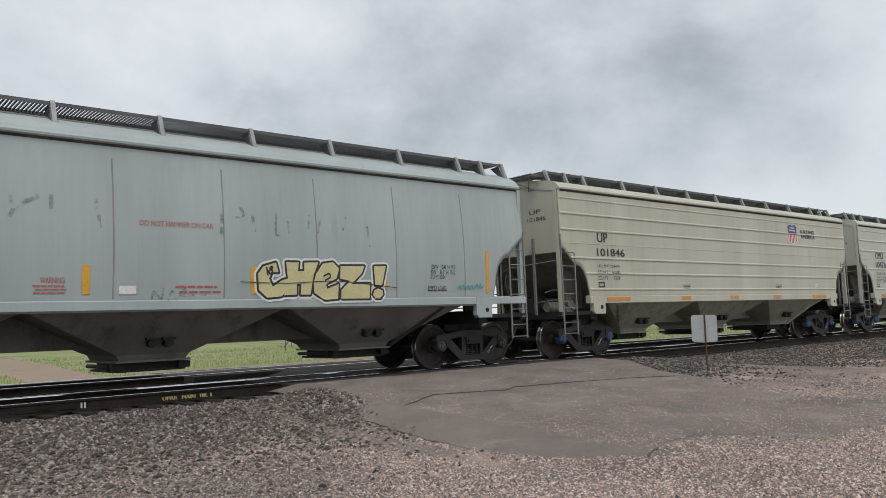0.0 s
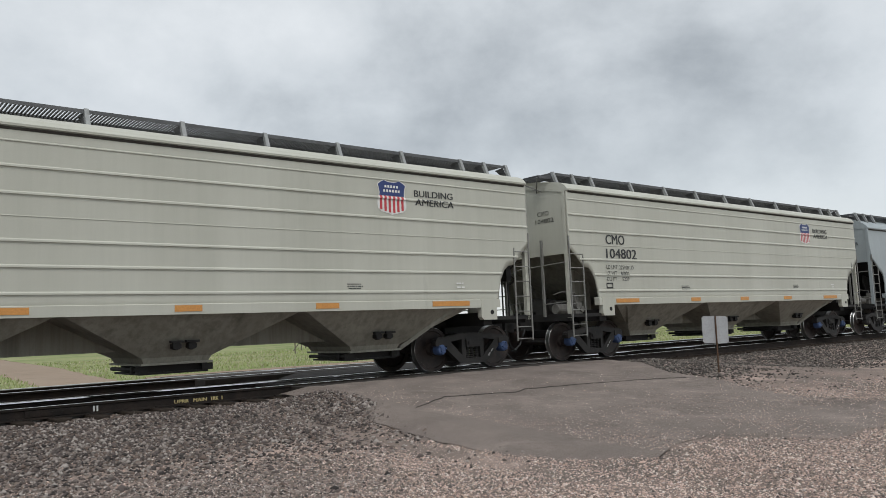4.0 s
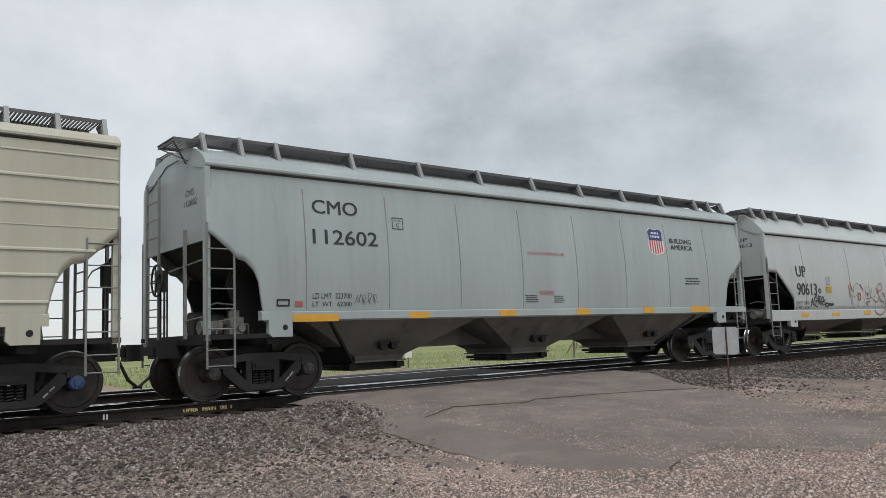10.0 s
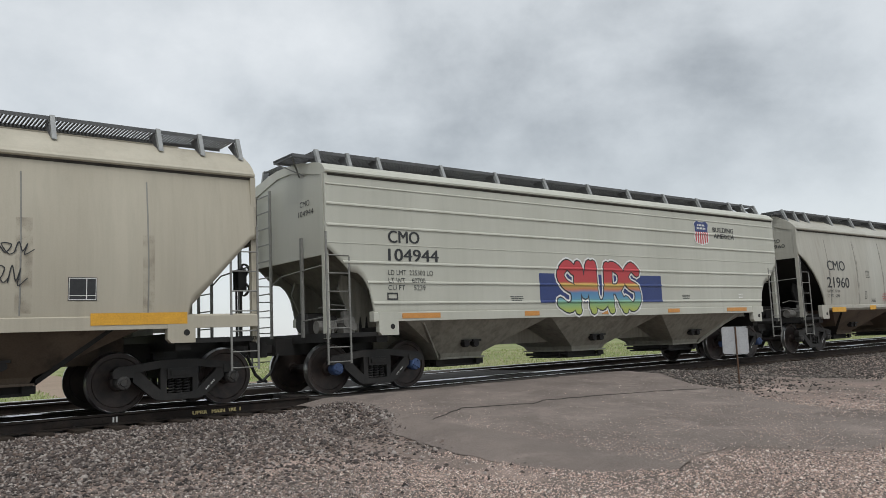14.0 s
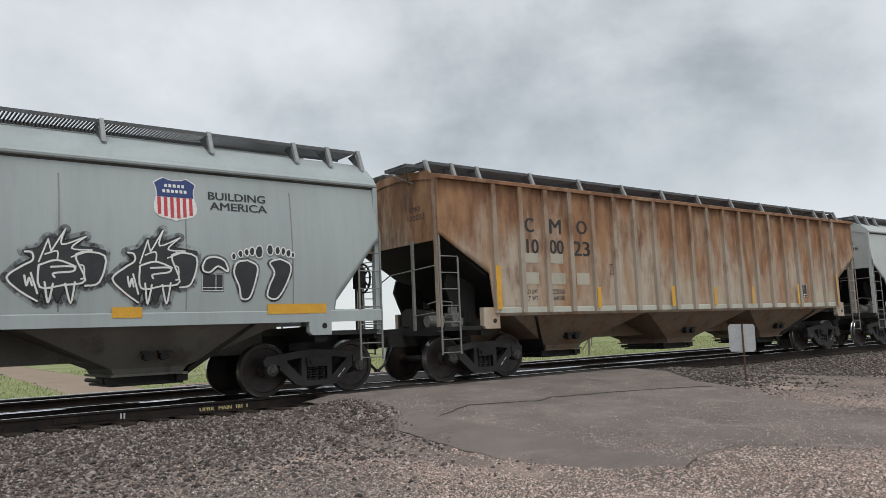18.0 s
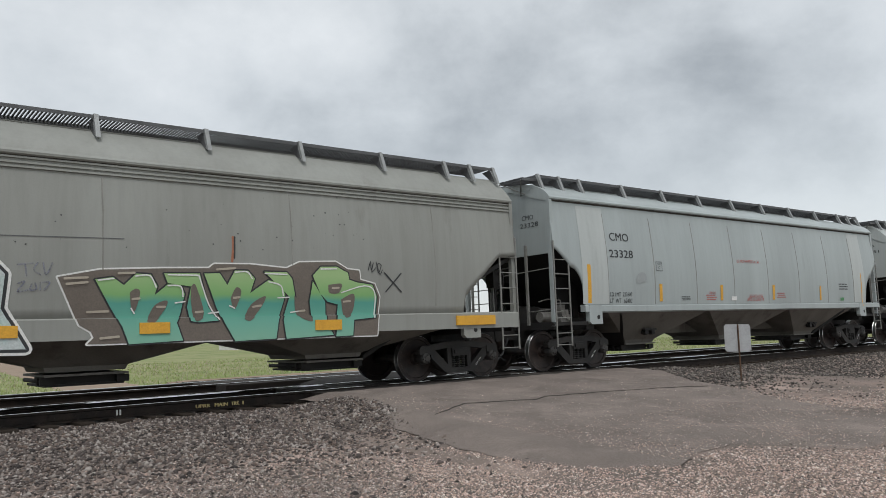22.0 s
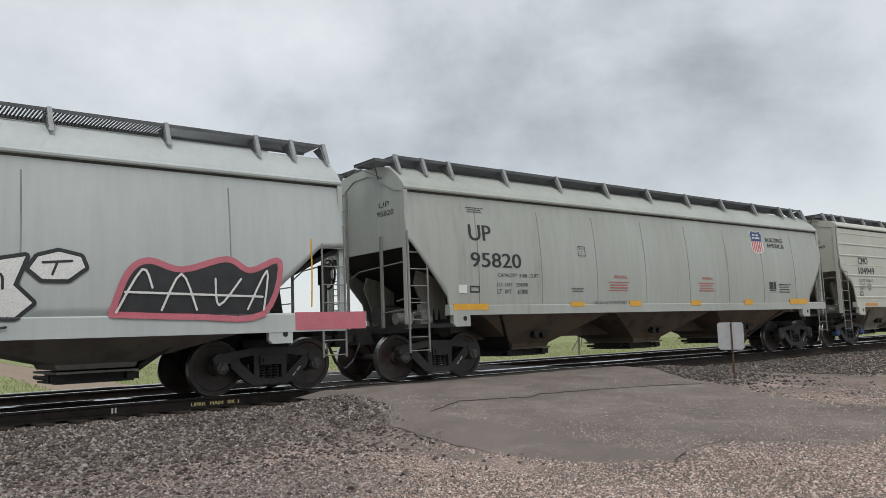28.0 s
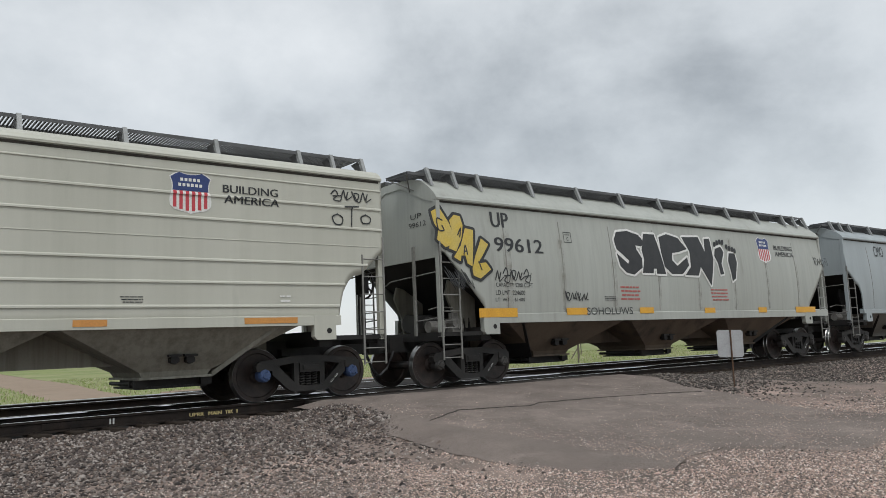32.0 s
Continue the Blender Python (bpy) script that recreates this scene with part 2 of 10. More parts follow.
# ---- shared builders ----
def box(bm, x0, x1, y0, y1, z0, z1):
    v = [bm.verts.new(p) for p in ((x0, y0, z0), (x1, y0, z0), (x1, y1, z0), (x0, y1, z0), (x0, y0, z1), (x1, y0, z1), (x1, y1, z1), (x0, y1, z1))]
    for f in ((3, 2, 1, 0), (4, 5, 6, 7), (0, 1, 5, 4), (1, 2, 6, 5), (2, 3, 7, 6), (3, 0, 4, 7)):
        bm.faces.new([v[i] for i in f])


def beam(bm, p, q, w, h=None, up=(0, 0, 1)):
    """A square bar from p to q."""
    p, q = Vector(p), Vector(q)
    d = (q - p).normalized()
    u = Vector(up)
    if abs(d.dot(u)) > 0.95:
        u = Vector((1, 0, 0))
    s = d.cross(u).normalized() * (w / 2)
    u = s.cross(d).normalized() * ((h or w) / 2)
    v = [bm.verts.new(c) for c in (p - s - u, p + s - u, p + s + u, p - s + u, q - s - u, q + s - u, q + s + u, q - s + u)]
    for f in ((3, 2, 1, 0), (4, 5, 6, 7), (0, 1, 5, 4), (1, 2, 6, 5), (2, 3, 7, 6), (3, 0, 4, 7)):
        bm.faces.new([v[i] for i in f])


def rod(bm, pts, r, n=6):
    """A round bar along a chain of points."""
    pts = [Vector(p) for p in pts]
    rings = []
    for i, p in enumerate(pts):
        d = (pts[min(i + 1, len(pts) - 1)] - pts[max(i - 1, 0)]).normalized()
        a = d.cross(Vector((0, 0, 1)) if abs(d.z) < 0.9 else Vector((1, 0, 0))).normalized()
        b = d.cross(a)
        rings.append([bm.verts.new(p + r * (math.cos(k * math.tau / n) * a + math.sin(k * math.tau / n) * b)) for k in range(n)])
    for f, g in zip(rings, rings[1:]):
        for k in range(n):
            bm.faces.new((f[k], f[(k + 1) % n], g[(k + 1) % n], g[k]))
    bm.faces.new(rings[0][::-1])
    bm.faces.new(rings[-1])


def prism(bm, outline, y0, y1):
    """A plate with an outline of (x, z) points, from y0 to y1."""
    a = [bm.verts.new((x, y0, z)) for x, z in outline]
    b = [bm.verts.new((x, y1, z)) for x, z in outline]
    bm.faces.new(a)
    bm.faces.new(b[::-1])
    for i in range(len(a)):
        j = (i + 1) % len(a)
        bm.faces.new((a[j], a[i], b[i], b[j]))


def lathe(bm, profile, n=32):
    """A solid turned about the y axis; profile of (radius, y)."""
    rings = [[bm.verts.new((r * math.cos(k * math.tau / n), y, r * math.sin(k * math.tau / n))) for k in range(n)] for r, y in profile]
    for f, g in zip(rings, rings[1:]):
        for k in range(n):
            bm.faces.new((f[k], f[(k + 1) % n], g[(k + 1) % n], g[k]))
    bm.faces.new(rings[0][::-1])
    bm.faces.new(rings[-1])


def extrude_x(bm, section, x0, x1):
    """A closed section of (y, z) points drawn out along x."""
    a = [bm.verts.new((x0, y, z)) for y, z in section]
    b = [bm.verts.new((x1, y, z)) for y, z in section]
    bm.faces.new(a[::-1])
    bm.faces.new(b)
    for i in range(len(a)):
        j = (i + 1) % len(a)
        bm.faces.new((a[i], a[j], b[j], b[i]))


def mesh_of(name, bm, mat, smooth=False, fix=True):
    if fix:
        bmesh.ops.recalc_face_normals(bm, faces=bm.faces[:])
    me = bpy.data.meshes.new(name)
    bm.to_mesh(me)
    bm.free()
    for m in (mat if isinstance(mat, (list, tuple)) else [mat]):
        me.materials.append(m)
    if smooth:
        for p in me.polygons:
            p.use_smooth = True
    return me


def part(name, bm, mat, parent, label="", smooth=False, at=None):
    """One mesh object under a thing or under a part. bm: a bmesh, or a mesh that is shared."""
    me = bm if isinstance(bm, bpy.types.Mesh) else mesh_of(name, bm, mat, smooth)
    ob = new(name, me)
    ob.parent = parent
    if at is not None:
        ob.matrix_basis = at
    return tagged(ob, label)


def thing(name, label, category, at=None, group=""):
    ob = tagged(new(name), label, category, group)
    if at is not None:
        ob.matrix_basis = at
    return ob


def fill(name, verts, faces, mat, kind="", label="", category=""):
    me = bpy.data.meshes.new(name)
    me.from_pydata(verts, [], faces)
    me.materials.append(mat)
    return tagged(new(name, me), label, category, kind=kind)


# ---- ground ----
ASPHALT_EDGE = [(6.9, -1.42), (7.0, -1.73), (7.16, -2.57), (7.07, -3.21), (6.82, -4.26), (6.73, -4.73), (6.67, -5.68), (6.58, -6.35), (6.56, -7.17), (6.60, -7.97), (6.70, -8.45), (6.97, -8.85),
                (7.59, -8.60), (8.38, -8.60), (8.76, -9.09), (9.1, -9.62), (10.15, -9.6), (12.5, -10.6), (16.0, -11.9), (24.0, -13.6), (24.0, -11.5), (16.5, -9.6), (12.9, -8.4),
                (12.6, -7.5), (12.8, -6.75), (13.77, -5.31), (14.07, -4.04), (15.31, -2.42), (15.0, -1.42)]


def smooth_step(a, b, x):
    t = min(1, max(0, (x - a) / (b - a)))
    return t * t * (3 - 2 * t)


def lerp_table(table, x):
    if x <= table[0][0]:
        return table[0][1]
    for (a, u), (b, v) in zip(table, table[1:]):
        if x <= b:
            return u + (v - u) * (x - a) / (b - a)
    return table[-1][1]


ROAD_FALL = [(-60, -0.80), (-14, -0.62), (-9, -0.50), (-6, -0.36), (-3, -0.16), (-1.9, -0.07), (-1.3, -0.22), (6.2, -0.22), (7, -0.2), (8, -0.25), (11, -0.5), (16, -0.75)]
ROAD_TOP = [(-60, -0.80), (-14, -0.62), (-9, -0.50), (-6, -0.36), (-3, -0.16), (-1.4, -0.02), (6.1, -0.03), (8, -0.2), (11, -0.5), (16, -0.75)]
BED_FALL = [(-60, -0.80), (-14, -0.62), (-8, -0.56), (-5, -0.50), (-3.2, -0.40), (-2.0, -0.265), (-1.2, -0.24), (1.3, -0.235), (6.2, -0.235), (7.2, -0.3), (8.6, -0.7), (14, -0.85), (60, -0.9), (400, 0.4), (1500, 6)]


def ground_z(x, y):
    w = smooth_step(5.6, 7.2, x) * (1 - smooth_step(16.2, 18.5 + max(0, (-y - 3)) * 1.5, x))
    return lerp_table(BED_FALL, y) * (1 - w) + lerp_table(ROAD_FALL, y) * w if y < 14 else lerp_table(BED_FALL, y)


def stone_material(name, tones, rough=0.9):
    """Loose stones: each takes one of several tones, with a fine speckle."""
    m = bpy.data.materials.new(name)
    m.use_nodes = True
    n, l = m.node_tree.nodes, m.node_tree.links
    b = n["Principled BSDF"]
    b.inputs["Roughness"].default_value, b.inputs["Specular IOR Level"].default_value = rough, 0.2
    g = n.new("ShaderNodeNewGeometry")
    r = n.new("ShaderNodeValToRGB")
    r.color_ramp.interpolation = "CONSTANT"
    while len(r.color_ramp.elements) < len(tones):
        r.color_ramp.elements.new(0.5)
    for k, (e, c) in enumerate(zip(r.color_ramp.elements, tones)):
        e.position, e.color = k / len(tones), (*c, 1)
    l.new(g.outputs["Random Per Island"], r.inputs["Fac"])
    co = n.new("ShaderNodeTexCoord")
    t = n.new("ShaderNodeTexNoise")
    t.inputs["Scale"].default_value = 90
    l.new(co.outputs["Object"], t.inputs["Vector"])
    f = n.new("ShaderNodeMapRange")
    f.inputs["To Min"].default_value, f.inputs["To Max"].default_value = 0.6, 1.4
    l.new(t.outputs["Fac"], f.inputs["Value"])
    h = n.new("ShaderNodeHueSaturation")
    l.new(r.outputs["Color"], h.inputs["Color"])
    l.new(f.outputs["Result"], h.inputs["Value"])
    l.new(h.outputs["Color"], b.inputs["Base Color"])
    return m


GRAVEL_BED = material("grey_gravel_bed", (0.155, 0.130, 0.116), 0.9, 0, (0.30, 0.233, 0.20), 0.7, 0.8, grain=55, bump=0.9, third=(0.42, 0.325, 0.28), third_at=0.58, third_scale=0.5)
GRASS_SOIL = material("meadow_ground", (0.213, 0.250, 0.098), 0.95, 0, (0.325, 0.306, 0.182), 0.06, 0.8, grain=3, bump=0.3, third=(0.146, 0.194, 0.072), third_at=0.55, third_scale=0.22)
# trackbed coloured dark to stand for the shade beneath the train
SHADED_BED = material("shade_darkened_trackbed", (0.040, 0.035, 0.032), 0.85, 0, (0.075, 0.064, 0.057), 1.1, 0.8, grain=45, bump=0.9)
ASPHALT = material("worn_brown_asphalt", (0.232, 0.196, 0.175), 0.88, 0, (0.160, 0.135, 0.122), 0.9, 0.9, grain=70, bump=0.9, third=(0.27, 0.228, 0.203), third_at=0.57, third_scale=1.5, grit=2.4)


def grid_sheet(name, xs, ys, mat_of, mats, label):
    bm = bmesh.new()
    rows = [[bm.verts.new((x, y, ground_z(x, y))) for x in xs] for y in ys]
    for a, b in zip(rows, rows[1:]):
        for i in range(len(xs) - 1):
            f = bm.faces.new((a[i], a[i + 1], b[i + 1], b[i]))
            f.smooth = True
            c = f.calc_center_median()
            f.material_index = mat_of(c.x, c.y)
    return tagged(new(name, mesh_of(name, bm, mats, fix=False)), label, "ground", kind="structure")


def steps(stops):
    out = []
    for a, b, n in stops:
        out += [a + (b - a) * i / n for i in range(n)]
    return out + [stops[-1][1]]


# the strip under the train gets the bed with shade in its colour
grid_sheet("ground", steps([(-3000, -200, 5), (-200, -12, 12), (-12, 40, 104), (40, 200, 20), (200, 3000, 8)]), steps([(-2500, -100, 5), (-100, -16, 10), (-16, 8, 60), (8, 60, 40), (60, 400, 20), (400, 3000, 8)]),
           lambda x, y: 1 if y > 8.4 or y < -40 else 2 if -0.95 < y < 1.5 else 0, [GRAVEL_BED, GRASS_SOIL, SHADED_BED], "grey gravel verge and green meadow reaching the flat horizon")


def inside(x, y, poly):
    hit = False
    for (ax, ay), (bx, by) in zip(poly, poly[1:] + poly[:1]):
        if (ay > y) != (by > y) and x < ax + (y - ay) * (bx - ax) / (by - ay):
            hit = not hit
    return hit


# ---- railway ----
def rail(name, y, z, gauge):
    """A rail; gauge says on which side of it the wheels' flanges run, where its head is worn bright lower down."""
    r = thing(name, "rusty steel rail with bright worn running surface", "rail", pose(0, y, z), "rails of the tracks")
    bm = bmesh.new()
    extrude_x(bm, [(-0.075, -0.185), (0.075, -0.185), (0.075, -0.172), (0.012, -0.15), (0.009, -0.05), (0.036, -0.038), (0.037, -0.012), (0.030, -0.004), (-0.030, -0.004), (-0.037, -0.012), (-0.036, -0.038), (-0.009, -0.05), (-0.012, -0.15), (-0.075, -0.172)], -400, 500)
    part("rail_body", bm, RAIL_SIDE, r)
    bm = bmesh.new()
    g = gauge
    extrude_x(bm, [(g * 0.0395, -0.022), (g * 0.036, -0.006), (g * 0.028, 0.0), (-g * 0.026, 0.0), (-g * 0.033, -0.004), (-g * 0.030, -0.0055), (g * 0.030, -0.0055), (g * 0.0345, -0.014), (g * 0.0375, -0.023)], -400, 500)
    part("running_surface", bm, RAIL_TOP, r, "bright worn running surface")
    return r


near_rail = rail("rail", -0.755, -0.014, 1)
far_rail = rail("rail", 0.755, -0.014, -1)
rail("rail", 3.815, -0.02, 1)
rail("rail", 5.325, -0.02, -1)
# joint bars with bolts on the near rail
for x0 in (2.55,):
    bm = bmesh.new()
    box(bm, x0, x0 + 0.9, -0.042, -0.014, -0.145, -0.052)
    joint = part("joint_bar", bm, RAIL_SIDE, near_rail)
    for k in range(6):
        bm = bmesh.new()
        rod(bm, [(x0 + 0.08 + 0.148 * k, -0.040, -0.10), (x0 + 0.08 + 0.148 * k, -0.062, -0.10)], 0.017, 6)
        part("bolt", bm, RAIL_SIDE, joint)
bm = bmesh.new()
for k in (0, 0.05):
    box(bm, 3.52 + k, 3.545 + k, -0.0195, -0.0125, -0.145, -0.06)
part("paint_mark", bm, WHITE_INK, near_rail, "two pale paint bars")

TIE_WOOD = material("creosoted_tie_wood", (0.032, 0.026, 0.022), 0.9, 0, (0.06, 0.047, 0.037), 6, 0.7, (0.5, 4, 4), 30, 0.3)
bm = bmesh.new()
box(bm, -0.115, 0.115, -1.3, 1.3, -0.36, -0.187)
bmesh.ops.bevel(bm, geom=bm.edges[:], offset=0.012, segments=1, affect="EDGES")
tie_mesh = mesh_of("railway_tie", bm, TIE_WOOD)
for k in range(104):
    x = -9.0 + 0.52 * k
    if 6.8 < x < 15.2:
        continue
    tie = tagged(new("railway_tie", tie_mesh), "dark creosoted wooden railway tie bedded in ballast", "railway tie", "ties of the track")
    tie.matrix_basis = pose(x + random.uniform(-0.03, 0.03), random.uniform(-0.05, 0.05), random.uniform(-0.006, 0.0), 0, 0, random.uniform(-1.2, 1.2))
    if x < 20:
        for y in (-0.755, 0.755):
            bm = bmesh.new()
            box(bm, -0.09, 0.09, y - 0.17, y + 0.17, -0.188, -0.178)
            for e in (-0.12, 0.12):
                box(bm, -0.05, -0.02, y + e - 0.015, y + e + 0.015, -0.18, -0.155)
            part("tie_plate", bm, RAIL_SIDE, tie, "rusty spiked tie plate")

for k in range(70):
    x = -1.0 + 0.52 * k
    if 6.8 < x < 15.2:
        continue
    tie = tagged(new("railway_tie", tie_mesh), "dark creosoted wooden railway tie bedded in ballast", "railway tie", "ties of the second track")
    tie.matrix_basis = pose(x + random.uniform(-0.03, 0.03), 4.57 + random.uniform(-0.05, 0.05), -0.02, 0, 0, random.uniform(-1.2, 1.2))

# crossing panels between and beside the rails
PLANK = material("weathered_crossing_plank", (0.062, 0.055, 0.05), 0.85, 0, (0.04, 0.036, 0.033), 2.0, 0.7, (0.4, 6, 4), 40, 0.3)
crossing = tagged(new("crossing_panels"), "weathered plank crossing panels flush with the rails", "level crossing", kind="structure")
rows = [(-1.42, -1.12), (-1.115, -0.82), (-0.66, -0.34), (-0.335, -0.005), (0.0, 0.33), (0.335, 0.66), (0.82, 1.115), (1.12, 1.42)]
for y0, y1 in rows + [(a + 4.57, b + 4.57) for a, b in rows]:
    for x0, x1 in ((6.95, 9.62), (9.63, 12.3), (12.31, 14.98)):
        bm = bmesh.new()
        dz = random.uniform(-0.008, 0.004)
        box(bm, x0, x1, y0, y1, -0.20, -0.034 + dz)
        bmesh.ops.bevel(bm, geom=bm.edges[:], offset=0.008, segments=1, affect="EDGES")
        part("plank", bm, PLANK, crossing)

# ---- asphalt approach ----
def road_z(x, y):
    """Height of the road's surface, which meets the rail tops."""
    return max(ground_z(x, y), lerp_table(ROAD_TOP, y)) if 6.0 < x < 15.6 and y < 7 else ground_z(x, y)


def slab(name, edge, mat, lift, label, category, depth=0.05, cell=0.45, ragged=0.05):
    """A sheet that follows the ground inside an outline, with a ragged broken edge of its own thickness."""
    pts = []
    for (ax, ay), (bx, by) in zip(edge, edge[1:] + edge[:1]):
        n = max(1, int(math.hypot(bx - ax, by - ay) / 0.12))
        for k in range(n):
            x, y = ax + (bx - ax) * k / n, ay + (by - ay) * k / n
            d = noise.noise_vector((x * 3.1, y * 3.1, 4.2)) * ragged + noise.noise_vector((x * 11, y * 11, 1.7)) * (ragged * 0.5)
            pts.append((x + d.x, y + d.y))
    bm = bmesh.new()
    f = bm.faces.new([bm.verts.new((x, y, 0)) for x, y in pts])
    for axis, lo, hi in ((0, min(p[0] for p in pts), max(p[0] for p in pts)), (1, min(p[1] for p in pts), max(p[1] for p in pts))):
        c = lo + cell
        while c < hi:
            co, no = [0, 0, 0], [0, 0, 0]
            co[axis], no[axis] = c, 1
            bmesh.ops.bisect_plane(bm, geom=bm.verts[:] + bm.edges[:] + bm.faces[:], plane_co=co, plane_no=no)
            c += cell
    for v in bm.verts:
        v.co.z = road_z(v.co.x, v.co.y) + lift - (0.02 if v.co.y > -1.5 and lift < 0.02 else 0) + 0.006 * noise.noise((v.co.x * 0.8, v.co.y * 0.8, 0))
    mid = (sum(p[0] for p in pts) / len(pts), sum(p[1] for p in pts) / len(pts))
    rim = [e for e in bm.edges if e.is_boundary]
    low = bmesh.ops.extrude_edge_only(bm, edges=rim)["geom"]
    for v in (g for g in low if isinstance(g, bmesh.types.BMVert)):
        v.co.z -= depth + lift
        out = Vector((v.co.x - mid[0], v.co.y - mid[1])).normalized() * (depth + lift) * 4.5
        v.co.x, v.co.y = v.co.x + out.x, v.co.y + out.y
    bmesh.ops.recalc_face_normals(bm, faces=bm.faces[:])
    return tagged(new(name, mesh_of(name, bm, mat, fix=False)), label, category, kind="structure")


slab("road", ASPHALT_EDGE, ASPHALT, 0.012, "worn brown asphalt approach with a broken edge and cracks", "road", 0.10, 0.45, 0.10)
# the newer strip beside the rails ends at a winding joint: a thin raised edge
CRACK = [(6.85, -4.62), (7.5, -4.25), (8.08, -3.86), (8.69, -3.99), (9.39, -4.19), (9.81, -4.0), (11.01, -4.17), (12.37, -4.42), (13.6, -4.78)]
ASPHALT_LIP = material("dark_asphalt_joint", (0.055, 0.05, 0.046), 0.9, 0, (0.08, 0.07, 0.065), 5, 0.6, grain=80, bump=0.4)
bm = bmesh.new()
chain = []
for (ax, ay), (bx, by) in zip(CRACK, CRACK[1:]):
    n = max(2, int(math.hypot(bx - ax, by - ay) / 0.07))
    for k in range(n):
        x, y = ax + (bx - ax) * k / n, ay + (by - ay) * k / n
        chain.append((x, y + 0.05 * noise.noise((x * 4, 7.3, 0)) + 0.02 * noise.noise((x * 14, 2.3, 0))))
last = None
for k, (x, y) in enumerate(chain):
    z = ground_z(x, y) + 0.016
    w = 0.012 + 0.016 * abs(noise.noise((x * 3.3, 0.4, 9.0)))
    row = [bm.verts.new((x, y - w, z - 0.02)), bm.verts.new((x, y - w * 0.6, z + 0.006)), bm.verts.new((x, y + w * 0.6, z + 0.006)), bm.verts.new((x, y + w, z - 0.02))]
    if last:
        for i in range(3):
            bm.faces.new((last[i], row[i], row[i + 1], last[i + 1]))
    last = row
tagged(new("asphalt_joint", mesh_of("asphalt_joint", bm, ASPHALT_LIP)), "dark winding joint across the asphalt", "road joint", kind="structure")

slab("road_between_tracks", [(8.6, 1.43), (15.0, 1.43), (15.0, 3.14), (9.2, 3.14)], PLANK, 0.012, "worn asphalt between the two tracks", "road", 0.08, 0.5, 0.02)
# dirt road on the far side
DIRT = material("pale_dirt_road", (0.30, 0.235, 0.18), 0.95, 0, (0.25, 0.19, 0.14), 0.6, 0.6, grain=20, bump=0.3, third=(0.20, 0.16, 0.11), third_at=0.62, third_scale=0.4)
left_side = [(6.9, 6.1), (6.6, 10), (7.6, 22), (8.8, 34), (10.7, 54), (12.5, 75), (16, 120)]
right_side = [(20.5, 120), (16.6, 75), (15.6, 62), (14.0, 46), (11.6, 30), (10.7, 22), (11.4, 12), (14.4, 6.1)]
slab("dirt_road", left_side + right_side, DIRT, 0.03, "pale dirt road leading away through the meadow", "road", 0.05, 3.0, 0.25)


# ---- loose stones ----
def soft_step(a, b, x):
    t = np.clip((x - a) / (b - a), 0, 1)
    return t * t * (3 - 2 * t)


def ground_heights(x, y):
    """ground_z for many points at once."""
    w = soft_step(5.6, 7.2, x) * (1 - np.clip((x - 16.2) / (2.3 + np.maximum(0, -y - 3) * 1.5), 0, 1))
    bed = np.interp(y, [p[0] for p in BED_FALL], [p[1] for p in BED_FALL])
    road = np.interp(y, [p[0] for p in ROAD_FALL], [p[1] for p in ROAD_FALL])
    return np.where(y < 14, bed * (1 - w) + road * w, bed)


def within(x, y, poly):
    """inside for many points at once."""
    hit = np.zeros(len(x), bool)
    for (ax, ay), (bx, by) in zip(poly, poly[1:] + poly[:1]):
        if ay != by:
            hit ^= ((ay > y) != (by > y)) & (x < ax + (y - ay) * (bx - ax) / (by - ay))
    return hit


def patches(x, y, size, shift):
    """Slow wavering between 0 and 1 over the ground."""
    u, v = x / size + shift, y / size - shift
    return 0.5 + 0.22 * (np.sin(u * 2.1 + 1.3 * np.sin(v * 1.7)) + np.sin(v * 2.9 + 1.9 * np.sin(u * 1.1 + 2.0)))


